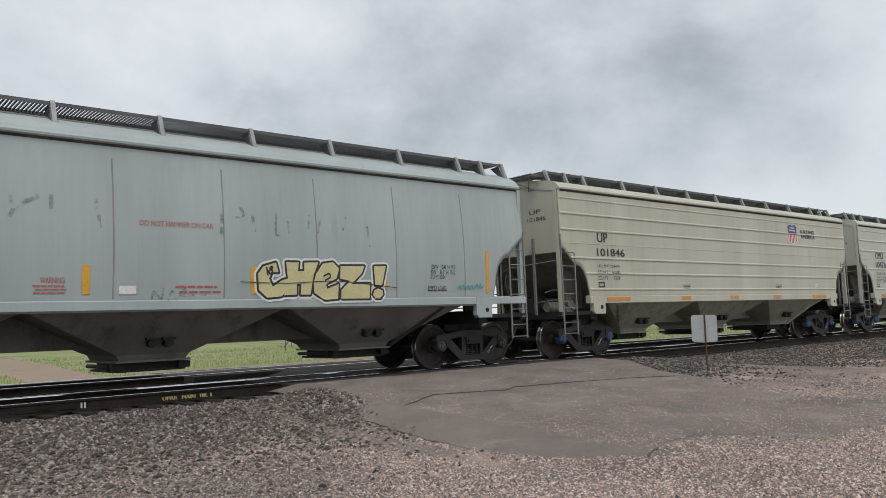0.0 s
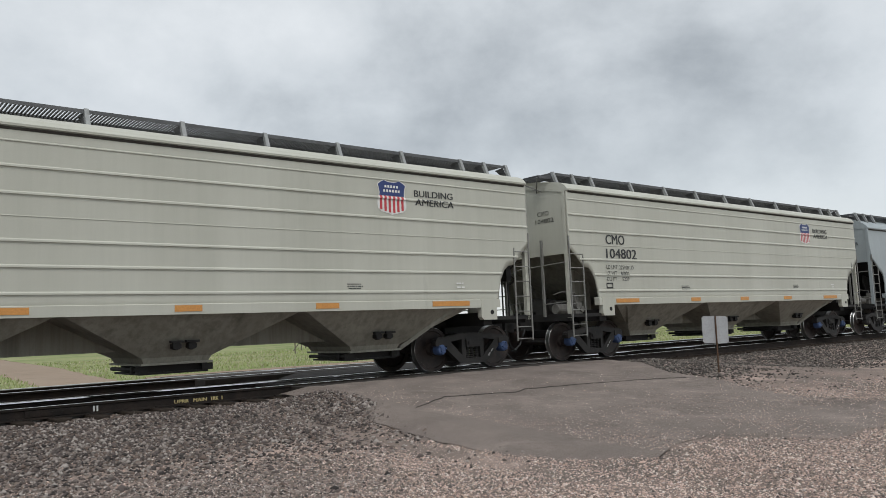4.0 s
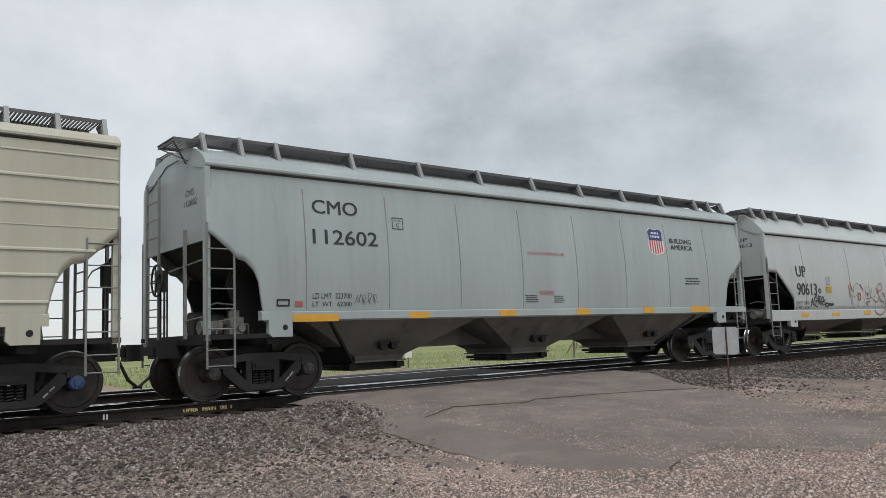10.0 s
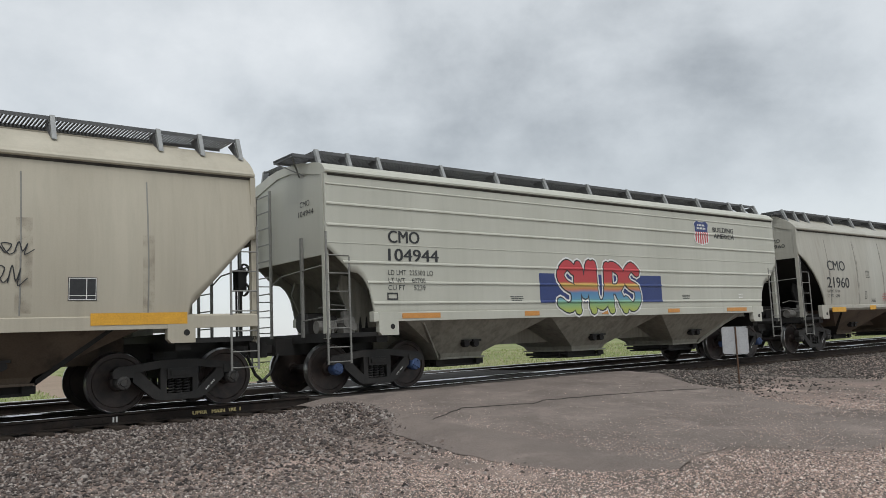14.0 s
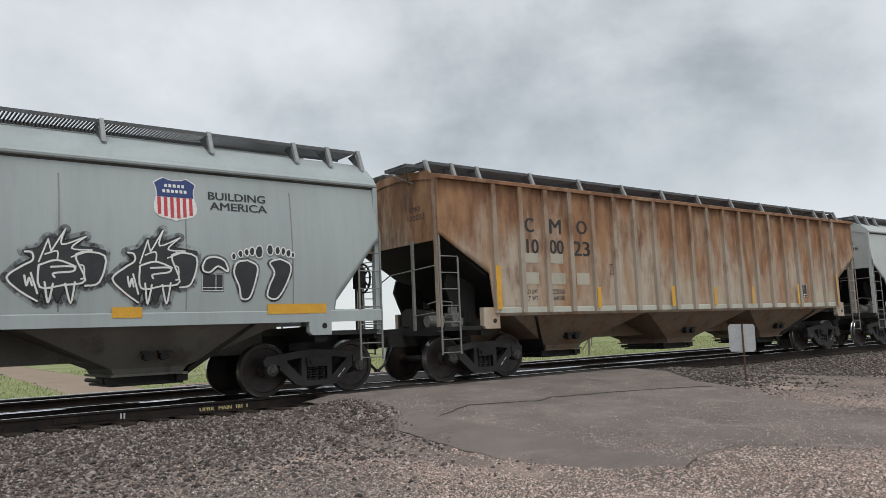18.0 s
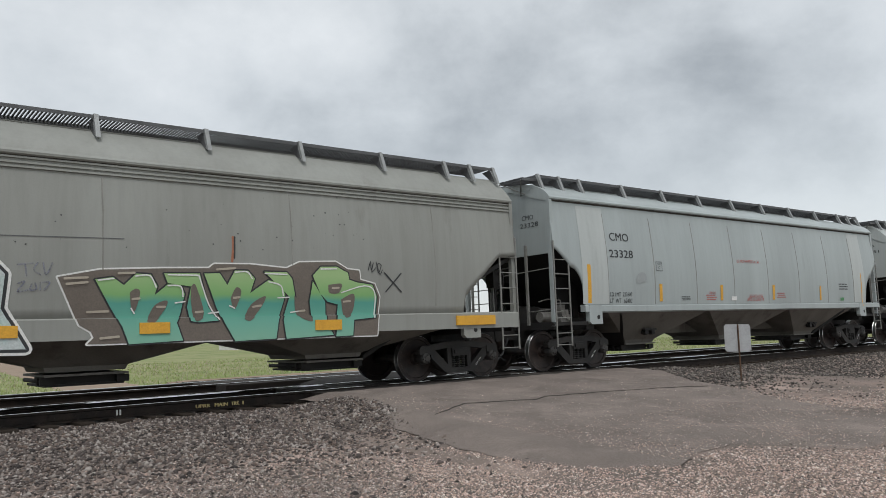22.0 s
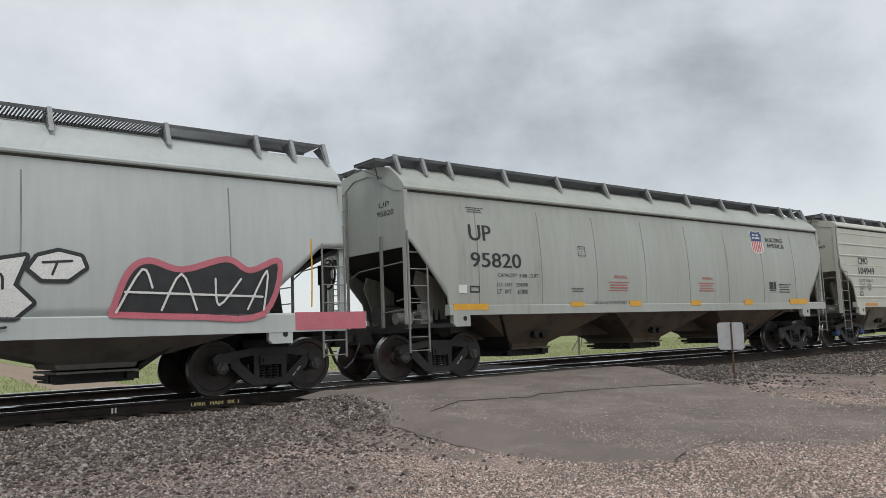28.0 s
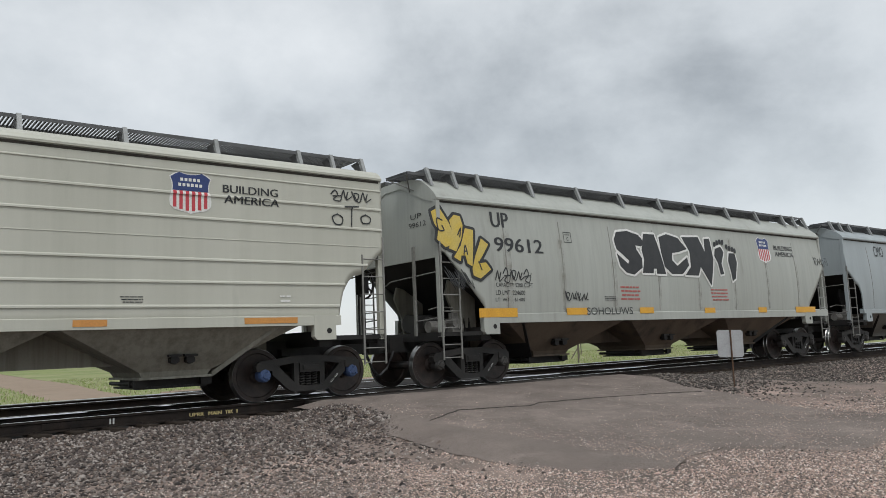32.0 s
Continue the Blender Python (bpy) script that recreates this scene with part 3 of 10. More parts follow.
def stones(name, count, place, size, mat, label, seed):
    """Many small faceted stones lying on the ground."""
    rng = np.random.default_rng(seed)
    base = np.array([(1, 0, 0), (-1, 0, 0), (0, 1, 0), (0, -1, 0), (0, 0, 1), (0, 0, -0.6)], float)
    tri = np.array([(0, 2, 4), (2, 1, 4), (1, 3, 4), (3, 0, 4), (2, 0, 5), (1, 2, 5), (3, 1, 5), (0, 3, 5)])
    got, total = [], 0
    while total < count:
        q = place(rng, 60000)
        got.append(q)
        total += len(q)
    xy = np.concatenate(got)[:count]
    x, y = xy[:, 0], xy[:, 1]
    s = rng.uniform(*size, count) * np.where(rng.random(count) < 0.08, 1.5, 1.0)
    a = rng.uniform(0, math.tau, count)
    p = base[None] * (s[:, None, None] * rng.uniform(0.55, 1.15, (count, 6, 1)))
    p[:, :, 1] *= rng.uniform(0.6, 1.0, (count, 1))
    p[:, :, 2] *= rng.uniform(0.45, 0.8, (count, 1))
    tilt = rng.uniform(-0.3, 0.3, (count, 1))
    c, d = np.cos(a)[:, None], np.sin(a)[:, None]
    lift = ground_heights(x, y) + s * 0.12 + np.where(within(x, y, ASPHALT_EDGE), 0.012, 0.0)
    v = np.stack([p[:, :, 0] * c - p[:, :, 1] * d + x[:, None], p[:, :, 0] * d + p[:, :, 1] * c + y[:, None], p[:, :, 2] + p[:, :, 0] * tilt + lift[:, None]], 2).reshape(-1, 3)
    f = (tri[None] + 6 * np.arange(count)[:, None, None]).reshape(-1, 3)
    me = bpy.data.meshes.new(name)
    me.vertices.add(len(v)), me.loops.add(len(f) * 3), me.polygons.add(len(f))
    me.vertices.foreach_set("co", v.ravel())
    me.loops.foreach_set("vertex_index", f.ravel())
    me.polygons.foreach_set("loop_start", np.arange(0, len(f) * 3, 3))
    me.update(calc_edges=True)
    me.materials.append(mat)
    return tagged(new(name, me), label, "gravel", kind="stuff")


def ballast_place(rng, n, far):
    y = rng.uniform(-7.6, -0.9, n)
    x = rng.uniform(13.2, 40, n) if far else rng.uniform(-1.0, 7.4, n)
    keep = (rng.random(n) < 13 / np.maximum(13, x)) & (rng.random(n) > 0.97 * soft_step(2.6, 6.6, -y)) & ~within(x, y, ASPHALT_EDGE)
    keep &= (y < -0.98 - 0.2 * rng.random(n)) & ~((y > -1.45) & (x > 6.8) & (x < 15.1))
    return np.stack([x, y], 1)[keep]


def gravel_place(rng, n, pink):
    """The verge: greyer stones towards the ballast, pinker ones out on the lane, in drifts."""
    y = rng.uniform(-12.6, -2.8, n)
    x = rng.uniform(-0.6, 24, n)
    d = y + 13.9
    keep = (d > 2.2) & (x - 0.10 * d > -0.35 - 0.02 * d) & (x - 0.10 * d < 2.7 * d + 3)
    keep &= (rng.random(n) > 0.8 * soft_step(7.0, 4.2, -y)) & ((x < 13.5) | (rng.random(n) > 0.9 * soft_step(8.6, 6.4, -y)))
    keep &= (rng.random(n) < (7.0 / np.hypot(x, d)) ** 1.6) & ~within(x + rng.uniform(-0.1, 0.2, n), y + rng.uniform(-0.05, 0.35, n), ASPHALT_EDGE)
    share = np.clip(0.25 + 0.9 * soft_step(0.5, 6.5, x - 0.55 * (y + 9.0)) + 1.1 * (patches(x, y, 1.9, 4.0) - 0.5), 0.05, 0.95)
    keep &= (rng.random(n) < share) == pink
    return np.stack([x, y], 1)[keep]


def strewn_place(rng, n):
    """Gravel kicked over the asphalt, thickest towards its outer edge."""
    x, y = rng.uniform(6.4, 20, n), rng.uniform(-12, -2.2, n)
    thick = 0.04 + 0.75 * soft_step(4.5, 9.0, -y) * patches(x, y, 0.9, 1.0) + 0.5 * soft_step(8.3, 6.6, x)
    return np.stack([x, y], 1)[within(x, y, ASPHALT_EDGE) & (rng.random(n) < thick)]


BALLAST = stone_material("grey_brown_ballast_stones", [(0.075, 0.064, 0.060), (0.119, 0.099, 0.090), (0.164, 0.139, 0.126), (0.090, 0.073, 0.067), (0.241, 0.211, 0.192), (0.043, 0.038, 0.036), (0.142, 0.108, 0.091), (0.103, 0.086, 0.080), (0.321, 0.289, 0.264)])
PEA = stone_material("mixed_pink_gravel", [(0.525, 0.384, 0.327), (0.329, 0.262, 0.226), (0.647, 0.512, 0.451), (0.207, 0.171, 0.155), (0.439, 0.317, 0.262), (0.732, 0.647, 0.586), (0.586, 0.439, 0.372), (0.122, 0.104, 0.098), (0.464, 0.348, 0.299), (0.268, 0.213, 0.187)])
GREY_PEA = stone_material("mixed_grey_gravel", [(0.241, 0.198, 0.176), (0.164, 0.140, 0.127), (0.347, 0.294, 0.266), (0.106, 0.091, 0.083), (0.280, 0.212, 0.180), (0.454, 0.404, 0.370), (0.068, 0.059, 0.056), (0.203, 0.164, 0.144)])
BALLAST_DARK = stone_material("dark_grey_ballast_stones", [(0.065, 0.058, 0.054), (0.095, 0.084, 0.077), (0.13, 0.115, 0.10), (0.075, 0.064, 0.058), (0.21, 0.19, 0.172), (0.045, 0.04, 0.037)])
stones("ballast_stones", 17000, lambda r, n: ballast_place(r, n, True), (0.022, 0.05), BALLAST_DARK, "dark grey ballast beyond the crossing", 8)
stones("ballast_stones", 22000, lambda r, n: ballast_place(r, n, False), (0.02, 0.046), BALLAST, "grey crushed-stone ballast along the track", 5)
stones("gravel_stones", 76000, lambda r, n: gravel_place(r, n, True), (0.008, 0.019), PEA, "mixed pink gravel of the verge", 6)
stones("gravel_stones", 62000, lambda r, n: gravel_place(r, n, False), (0.008, 0.021), GREY_PEA, "mixed grey gravel of the verge", 16)
stones("strewn_stones", 15000, strewn_place, (0.005, 0.013), PEA, "loose gravel strewn over the asphalt", 7)


# ---- meadow ----
BLADE = stone_material("meadow_grass_blades", [(0.275, 0.324, 0.125), (0.326, 0.347, 0.175), (0.235, 0.288, 0.106), (0.408, 0.378, 0.263), (0.296, 0.333, 0.144), (0.367, 0.342, 0.225)])


def meadow(count, seed):
    rng = np.random.default_rng(seed)
    verts, faces = [], []
    while len(faces) < count:
        y = 8.8 + 55 * rng.random() ** 1.6
        d = y + 13.9
        x = rng.uniform(0.06 * d, 2.35 * d)
        if inside(x, y, left_side + right_side):
            continue
        g = 0.5 + 0.5 * noise.noise((x * 0.16, y * 0.16, 1.0))
        h = rng.uniform(0.06, 0.16) * (0.6 + 0.8 * g) * (1.7 if rng.random() < 0.03 else 1)
        w = 0.004 + 0.0007 * d
        a = rng.uniform(0, 3.1416)
        c, s = w * math.cos(a), w * math.sin(a)
        z = ground_z(x, y)
        lean = rng.uniform(-0.5, 0.5, 2) * h
        k = len(verts)
        verts += [(x - c, y - s, z), (x + c, y + s, z), (x + c * 0.6 + lean[0] * 0.5, y + s * 0.6 + lean[1] * 0.5, z + h * 0.6), (x + lean[0], y + lean[1], z + h)]
        faces += [(k, k + 1, k + 2), (k, k + 2, k + 3)]
    return fill("meadow_grass", verts, faces, BLADE, "stuff", "uneven green meadow grass beyond the track", "grass")


meadow(110000, 11)


# ---- hopper cars ----
def side_y(kind, z):
    """Half width of the car body at height z."""
    if kind["flat"]:
        return 1.60
    t = (z - 1.3) / (kind["eave"] - 1.3)
    return 1.545 + 0.085 * math.sin(math.pi * min(1, max(0, 0.12 + 0.95 * t))) - 0.045 * max(0, t) ** 2


def cut_height(kind, d):
    """Lower edge of the side sheet, d metres in from the car's end."""
    return lerp_table(kind["cut"], d)


KINDS = {
    "ribbed": dict(length=15.40, eave=4.05, axle=0.46, brake=1, flat=True, ribs="lines", cut=[(0, 2.66), (0.10, 2.60), (0.44, 2.28), (0.50, 2.22), (0.66, 2.20), (0.80, 2.08), (0.92, 1.85), (0.97, 1.6), (1.0, 1.3)], sill=0.19),
    "bowed": dict(length=16.10, brake=-1, eave=3.93, axle=0.32, flat=False, ribs="seams", cut=[(0, 2.80), (0.10, 2.74), (0.46, 2.44), (0.50, 2.36), (0.66, 2.32), (0.82, 2.16), (0.93, 1.9), (0.96, 1.6), (0.98, 1.3)], sill=0.16),
    "gusset": dict(brake=1, length=16.02, eave=3.83, axle=0.26, flat=False, ribs="seams", cut=[(0, 2.76), (0.12, 2.72), (1.16, 1.60), (1.20, 1.3)], sill=0.22),
    "long_gusset": dict(brake=1, length=16.65, eave=3.80, axle=0.22, flat=False, ribs="seams", cut=[(0, 2.76), (0.08, 2.74), (0.98, 1.62), (1.02, 1.3)], sill=0.22),
    "arched": dict(brake=1, length=17.35, eave=3.90, axle=0.58, flat=False, ribs="seams", cut=[(0, 3.10), (0.35, 2.88), (0.75, 2.52), (1.05, 2.15), (1.25, 1.8), (1.36, 1.5), (1.40, 1.3)], sill=0.12),
    "smooth": dict(brake=1, length=16.90, eave=3.73, axle=0.37, flat=False, ribs="few", cut=[(0, 2.55), (0.50, 2.52), (1.45, 1.68), (1.50, 1.3)], sill=0.33),
    "posted": dict(brake=1, length=17.52, eave=4.12, axle=0.63, flat=True, ribs="posts", cut=[(0, 2.98), (1.36, 2.16), (1.40, 1.3)], sill=0.0),
}

for k in KINDS.values():
    k["sill_top"] = 1.36 if k["sill"] > 0.25 else 1.49
RIB_LINES = [(3.83, 0.6), (3.46, 1), (3.07, 1), (2.75, 0.3), (2.39, 1), (2.02, 1), (1.63, 1)]
WHEELS = []
R_WHEEL = 0.457


def mid_bay(length):
    """Middle of the first bay, from the car's end."""
    return length * 0.24


def make_truck(car, x, cap):
    truck = new("truck")
    truck.parent = car
    truck.matrix_basis = pose(x, 0, 0)
    part("side_frame", SHARED["side_frame"], None, truck)
    part("side_frame", SHARED["side_frame"], None, truck, at=pose(0, 0, 0, 0, 0, 180))
    part("bolster", SHARED["bolster"], None, truck)
    part("stencil", SHARED["stencil"], None, truck, "white stencilled bars")
    for s in (1, -1):
        for k in (-0.13, 0.0, 0.13):
            part("coil_spring", SHARED["spring"], None, truck, at=pose(k, -1.03 * s, 0.29))
    for dx in (-0.889, 0.889):
        w = part("wheelset", SHARED[cap], None, truck, at=pose(dx, 0, R_WHEEL))
        WHEELS.append(w)
    return truck


SHARED = {}
VALVE = material("dusty_brake_gear", (0.20, 0.195, 0.18), 0.6, 0.1, (0.09, 0.085, 0.078), 8, 0.8)
SEAM = material("grimy_weld_seam", (0.19, 0.185, 0.17), 0.7, 0, (0.30, 0.30, 0.28), 2.5, 0.8, (1, 1, 0.6), 40, 0.05)
# BAY mixes grime with a darker tone for the shade below the sill
BAY = material("shaded_grimy_bay_paint", (0.175, 0.168, 0.150), 0.65, 0, (0.095, 0.086, 0.075), 1.2, 0.8, (1, 1, 0.35), 40, 0.05, third=(0.05, 0.042, 0.036), third_at=0.6, third_scale=1.3)
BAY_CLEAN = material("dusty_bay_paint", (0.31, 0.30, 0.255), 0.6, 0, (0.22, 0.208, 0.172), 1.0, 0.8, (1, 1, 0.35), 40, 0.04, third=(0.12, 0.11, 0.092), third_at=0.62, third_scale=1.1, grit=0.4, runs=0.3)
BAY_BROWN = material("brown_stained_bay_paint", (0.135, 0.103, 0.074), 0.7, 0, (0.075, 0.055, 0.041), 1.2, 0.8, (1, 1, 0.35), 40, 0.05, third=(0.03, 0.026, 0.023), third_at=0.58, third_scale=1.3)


def shared_meshes():
    bm = bmesh.new()
    # cast side frame with two window openings around the spring nest
    y0, y1 = -1.11, -0.97
    for s in (-1, 1):
        prism(bm, [(s * x, z) for x, z in ((0.0, 0.62), (0.0, 0.78), (0.35, 0.775), (0.72, 0.72), (0.98, 0.70), (1.06, 0.62), (1.04, 0.55), (0.76, 0.55), (0.70, 0.60), (0.30, 0.655))], y0, y1)
        prism(bm, [(s * x, z) for x, z in ((0.74, 0.60), (0.64, 0.62), (0.25, 0.25), (0.0, 0.24), (0.0, 0.14), (0.32, 0.14), (0.42, 0.18), (0.74, 0.46))], y0, y1)
        prism(bm, [(s * x, z) for x, z in ((0.21, 0.64), (0.31, 0.66), (0.31, 0.25), (0.21, 0.24))], y0 + 0.01, y1)
        box(bm, s * 0.889 - 0.15, s * 0.889 + 0.15, y0 - 0.02, y1 + 0.02, 0.53, 0.66)
    SHARED["side_frame"] = mesh_of("side_frame", bm, TRUCK_STEEL)
    bm = bmesh.new()
    for k in range(7):
        if k != 3:
            c, d = 0.43 + 0.022 * k, 0.27 + 0.022 * k
            prism(bm, [(c - 0.008, d + 0.010), (c + 0.002, d + 0.020), (c + 0.020, d + 0.002), (c + 0.010, d - 0.008)], -1.1135, -1.1095)
    SHARED["stencil"] = mesh_of("stencil", bm, WHITE_INK)
    bm = bmesh.new()
    box(bm, -0.21, 0.21, -1.14, 1.14, 0.48, 0.64)
    box(bm, -0.16, 0.16, -1.17, 1.17, 0.53, 0.60)
    box(bm, -0.26, 0.26, -0.9, 0.9, 0.56, 0.78)
    box(bm, -0.2, 0.2, -0.4, 0.4, 0.78, 0.9)
    SHARED["bolster"] = mesh_of("bolster", bm, TRUCK_STEEL)
    bm = bmesh.new()
    rod(bm, [(0.052 * math.cos(k * 1.047), 0.052 * math.sin(k * 1.047), -0.06 + 0.0078 * k) for k in range(32)], 0.017, 5)
    SHARED["spring"] = mesh_of("coil_spring", bm, TRUCK_STEEL, smooth=True)
    for name, mat in (("blue", CAP_BLUE), ("dark", CAP_DARK)):
        bm = bmesh.new()
        for s in (-1, 1):
            lathe(bm, [(0.10, s * 0.62), (0.12, s * 0.66), (0.37, s * 0.70), (0.385, s * 0.665), (0.483, s * 0.672), (0.485, s * 0.695), (0.4750, s * 0.712), (0.4695, s * 0.79), (0.4600, s * 0.805), (0.395, s * 0.805), (0.38, s * 0.785), (0.14, s * 0.765), (0.12, s * 0.82), (0.09, s * 0.83)], 40)
        lathe(bm, [(0.085, -1.0), (0.085, 1.0)], 14)
        for f in bm.faces:
            r = [math.hypot(v.co.x, v.co.z) for v in f.verts]
            if 0.456 < min(r) and len(f.verts) == 4 and max(abs(v.co.y) for v in f.verts) > 0.7:
                f.material_index = 1
        k = len(bm.faces)
        for s in (-1, 1):
            lathe(bm, [(0.115, s * 0.96), (0.12, s * 1.10), (0.10, s * 1.15), (0.06, s * 1.16), (0.05, s * 1.175)], 18)
            for a in range(3):
                c, d = 0.075 * math.cos(a * 2.094), 0.075 * math.sin(a * 2.094)
                box(bm, c - 0.016, c + 0.016, s * 1.165 - 0.02, s * 1.165 + 0.02, d - 0.016, d + 0.016)
        bm.faces.ensure_lookup_table()
        for f in bm.faces[k:]:
            f.material_index = 2
        SHARED[name] = mesh_of("wheelset", bm, [WHEEL_STEEL, TREAD, mat])
        SHARED[name].polygons.foreach_set("use_smooth", [False] * len(SHARED[name].polygons))


shared_meshes()
BODY_PARTS = {"side_sheet", "roof", "end_sheet", "side_sill", "rib", "post", "end_frame", "end_sill", "jack_pad"}


def ladder(car, x, y, stiles, rungs, r=0.012):
    """A side ladder: two stiles and its rungs."""
    bars_of = []
    for dx, z0, z1 in stiles:
        bm = bmesh.new()
        box(bm, dx - 0.016, dx + 0.016, -0.012, 0.012, z0, z1)
        bars_of.append(bm)
    a, b = stiles[0][0], stiles[1][0]
    if y > 0:
        for z in rungs:
            rod(bars_of[0], [(a, 0.0, z), (b, 0.0, z)], r)
    first = part("ladder", bars_of[0], LADDER, car, at=pose(x, y, 0))
    part("stile", bars_of[1], LADDER, first)
    if y < 0:
        for z in rungs:
            bm = bmesh.new()
            rod(bm, [(a, 0.0, z), (b, 0.0, z)], r)
            part("rung", bm, LADDER, first)
    return first


def grating(bm, x0, x1, y0, y1, z, step=0.05):
    """Walkway of bars on edge with cross slats."""
    for i in (0, 2):
        y = y0 + (y1 - y0) * i / 2
        box(bm, x0, x1, y - 0.005, y + 0.005, z - 0.06 if i != 1 else z - 0.035, z)
    n = int((x1 - x0) / step)
    for i in range(n + 1):
        x = x0 + (x1 - x0) * i / n
        box(bm, x - 0.013, x + 0.013, y0, y1, z - 0.02, z - 0.002)


def hopper_car(kind_name, blue=True):
    """A three-bay covered hopper standing at its end corner x = 0, rail top z = 0; body paint in the first slot of BODY_PARTS."""
    kind = KINDS[kind_name]
    L, EAVE = kind["length"], kind["eave"]
    car = new("hopper_car")
    paint = PAINT["cream"]
    deep = kind["sill"] > 0.25
    # sides
    xs = sorted({round(x, 3) for x in [i * 0.06 for i in range(30)] + [L - i * 0.06 for i in range(30)] + steps([(1.74, L - 1.74, 14)])})
    for s in (-1, 1):
        bm = bmesh.new()
        out, inn = [], []
        for x in xs:
            lo = cut_height(kind, min(x, L - x))
            zs = [lo + (EAVE - lo) * k / 12 for k in range(13)]
            out.append([bm.verts.new((x, s * side_y(kind, z), z)) for z in zs])
            inn.append([bm.verts.new((x, s * (side_y(kind, z) - 0.03), z)) for z in zs])
        for g, flip in ((out, s > 0), (inn, s < 0)):
            for a, b in zip(g, g[1:]):
                for k in range(12):
                    q = (a[k], b[k], b[k + 1], a[k + 1])
                    bm.faces.new(q[::-1] if flip else q).smooth = True
        for a, b, c, d in zip(out, out[1:], inn, inn[1:]):
            bm.faces.new((a[0], c[0], d[0], b[0]))
        for a, c in ((out[0], inn[0]), (out[-1], inn[-1])):
            for k in range(12):
                bm.faces.new((a[k], a[k + 1], c[k + 1], c[k]))
        part("side_sheet", bm, paint, car)
        # side sill
        if kind["sill"]:
            bm = bmesh.new()
            w = 1.585
            x0 = kind["cut"][-1][0] - 0.03 if not deep else 0.02
            z1, z0 = kind["sill_top"], kind["sill_top"] - kind["sill"]
            extrude_x(bm, [(s * (w + 0.035), z0), (s * (w + 0.035), z1 - 0.03), (s * (w - 0.02), z1), (s * (w - 0.12), z1), (s * (w - 0.12), z0)], x0, L - x0 if kind_name == "ribbed" else L - 0.02)
            part("side_sill", bm, paint, car, "pale side sill")
        # weld seams, ribs or posts
        if kind["ribs"] == "lines":
            for z, h in RIB_LINES:
                d = 0.02
                while d < 1.0 and cut_height(kind, d) > z - 0.02:
                    d += 0.03
                bm = bmesh.new()
                extrude_x(bm, [(s * 1.598, z - 0.006 * h), (s * (1.602 + 0.018 * h), z - 0.004 * h), (s * (1.602 + 0.016 * h), z + 0.022 * h), (s * 1.598, z + 0.045 * h)], d, L - d)
                part("rib", bm, paint, car)
        elif kind["ribs"] in ("seams", "few"):
            n = 8 if kind["ribs"] == "seams" else 5
            for k in range(n):
                x = 1.81 + (L - 3.62) * k / (n - 1) if n == 8 else 2.2 + (L - 4.4) * k / (n - 1)
                bm = bmesh.new()
                zs = [1.5 + (EAVE - 0.25 - 1.5) * j / 10 for j in range(11)]
                a = [[bm.verts.new((x + dx, s * (side_y(kind, z) + dy), z)) for dx, dy in ((-0.014, -0.002), (-0.007, 0.006), (0.007, 0.006), (0.014, -0.002))] for z in zs]
                for p, q in zip(a, a[1:]):
                    for j in range(3):
                        bm.faces.new((p[j], p[j + 1], q[j + 1], q[j]))
                part("weld_seam", bm, SEAM, car, "grimy upright weld seam")
        else:
            n = 20
            for k in range(n):
                x = 1.45 + (L - 2.90) * k / (n - 1)
                bm = bmesh.new()
                prism(bm, [(x - 0.06, 1.36), (x + 0.06, 1.36), (x + 0.06, EAVE), (x - 0.06, EAVE)], s * 1.60, s * 1.69)
                part("post", bm, paint, car)
            bm = bmesh.new()
            extrude_x(bm, [(s * 1.60, 1.36), (s * 1.614, 1.36), (s * 1.614, 1.47), (s * 1.60, 1.48)], 1.40, L - 1.40)
            part("base_strip", bm, PAINT["ivory"], car, "pale strip along the foot of the side")
        # jacking pads and end corner posts
        for x0, x1 in ((1.08, 1.52), (L - 1.52, L - 1.08)):
            bm = bmesh.new()
            d = 0.2 if deep else 0.0
            prism(bm, [(x0, 1.48 - d), (x1, 1.48 - d), (x1, 1.04 - d), (x0 + 0.06, 1.04 - d), (x0, 1.10 - d)], s * 1.50, s * (1.612 if deep else 1.625))
            pad = part("jack_pad", bm, paint, car)
            # no hole is cut: a proud black disc paints its dark inside
            bm = bmesh.new()
            rod(bm, [((x0 + x1) / 2 + 0.08, s * 1.60, 1.20 - d), ((x0 + x1) / 2 + 0.08, s * (1.616 if deep else 1.629), 1.20 - d)], 0.05, 14)
            part("lifting_hole", bm, BLACK_UNDER, pad, "black disc painting the dark inside of a lifting hole")
        for x in (0.035, L - 0.035):
            bm = bmesh.new()
            zs = [cut_height(kind, 0), EAVE]
            box(bm, x - 0.045, x + 0.045, s * 1.50 - 0.05, s * 1.50 + 0.05, 1.02, EAVE - 0.02)
            part("end_frame", bm, paint, car)
    # roof
    bm = bmesh.new()
    if kind["ribs"] == "posts":
        half = [(-1.50, EAVE - 0.02), (-1.70, EAVE - 0.03), (-1.70, EAVE + 0.04), (-1.66, EAVE + 0.06), (-1.30, 4.27), (-0.7, 4.38), (-0.3, 4.42)]
    else:
        lip = 1.632 if kind["flat"] else side_y(kind, EAVE) + 0.062
        half = [(-1.46, EAVE - 0.02), (0.032 - lip, EAVE - 0.02), (0.004 - lip, EAVE), (-lip, EAVE + 0.035), (0.022 - lip, EAVE + 0.06)]
        for k in range(9):
            u = k / 8
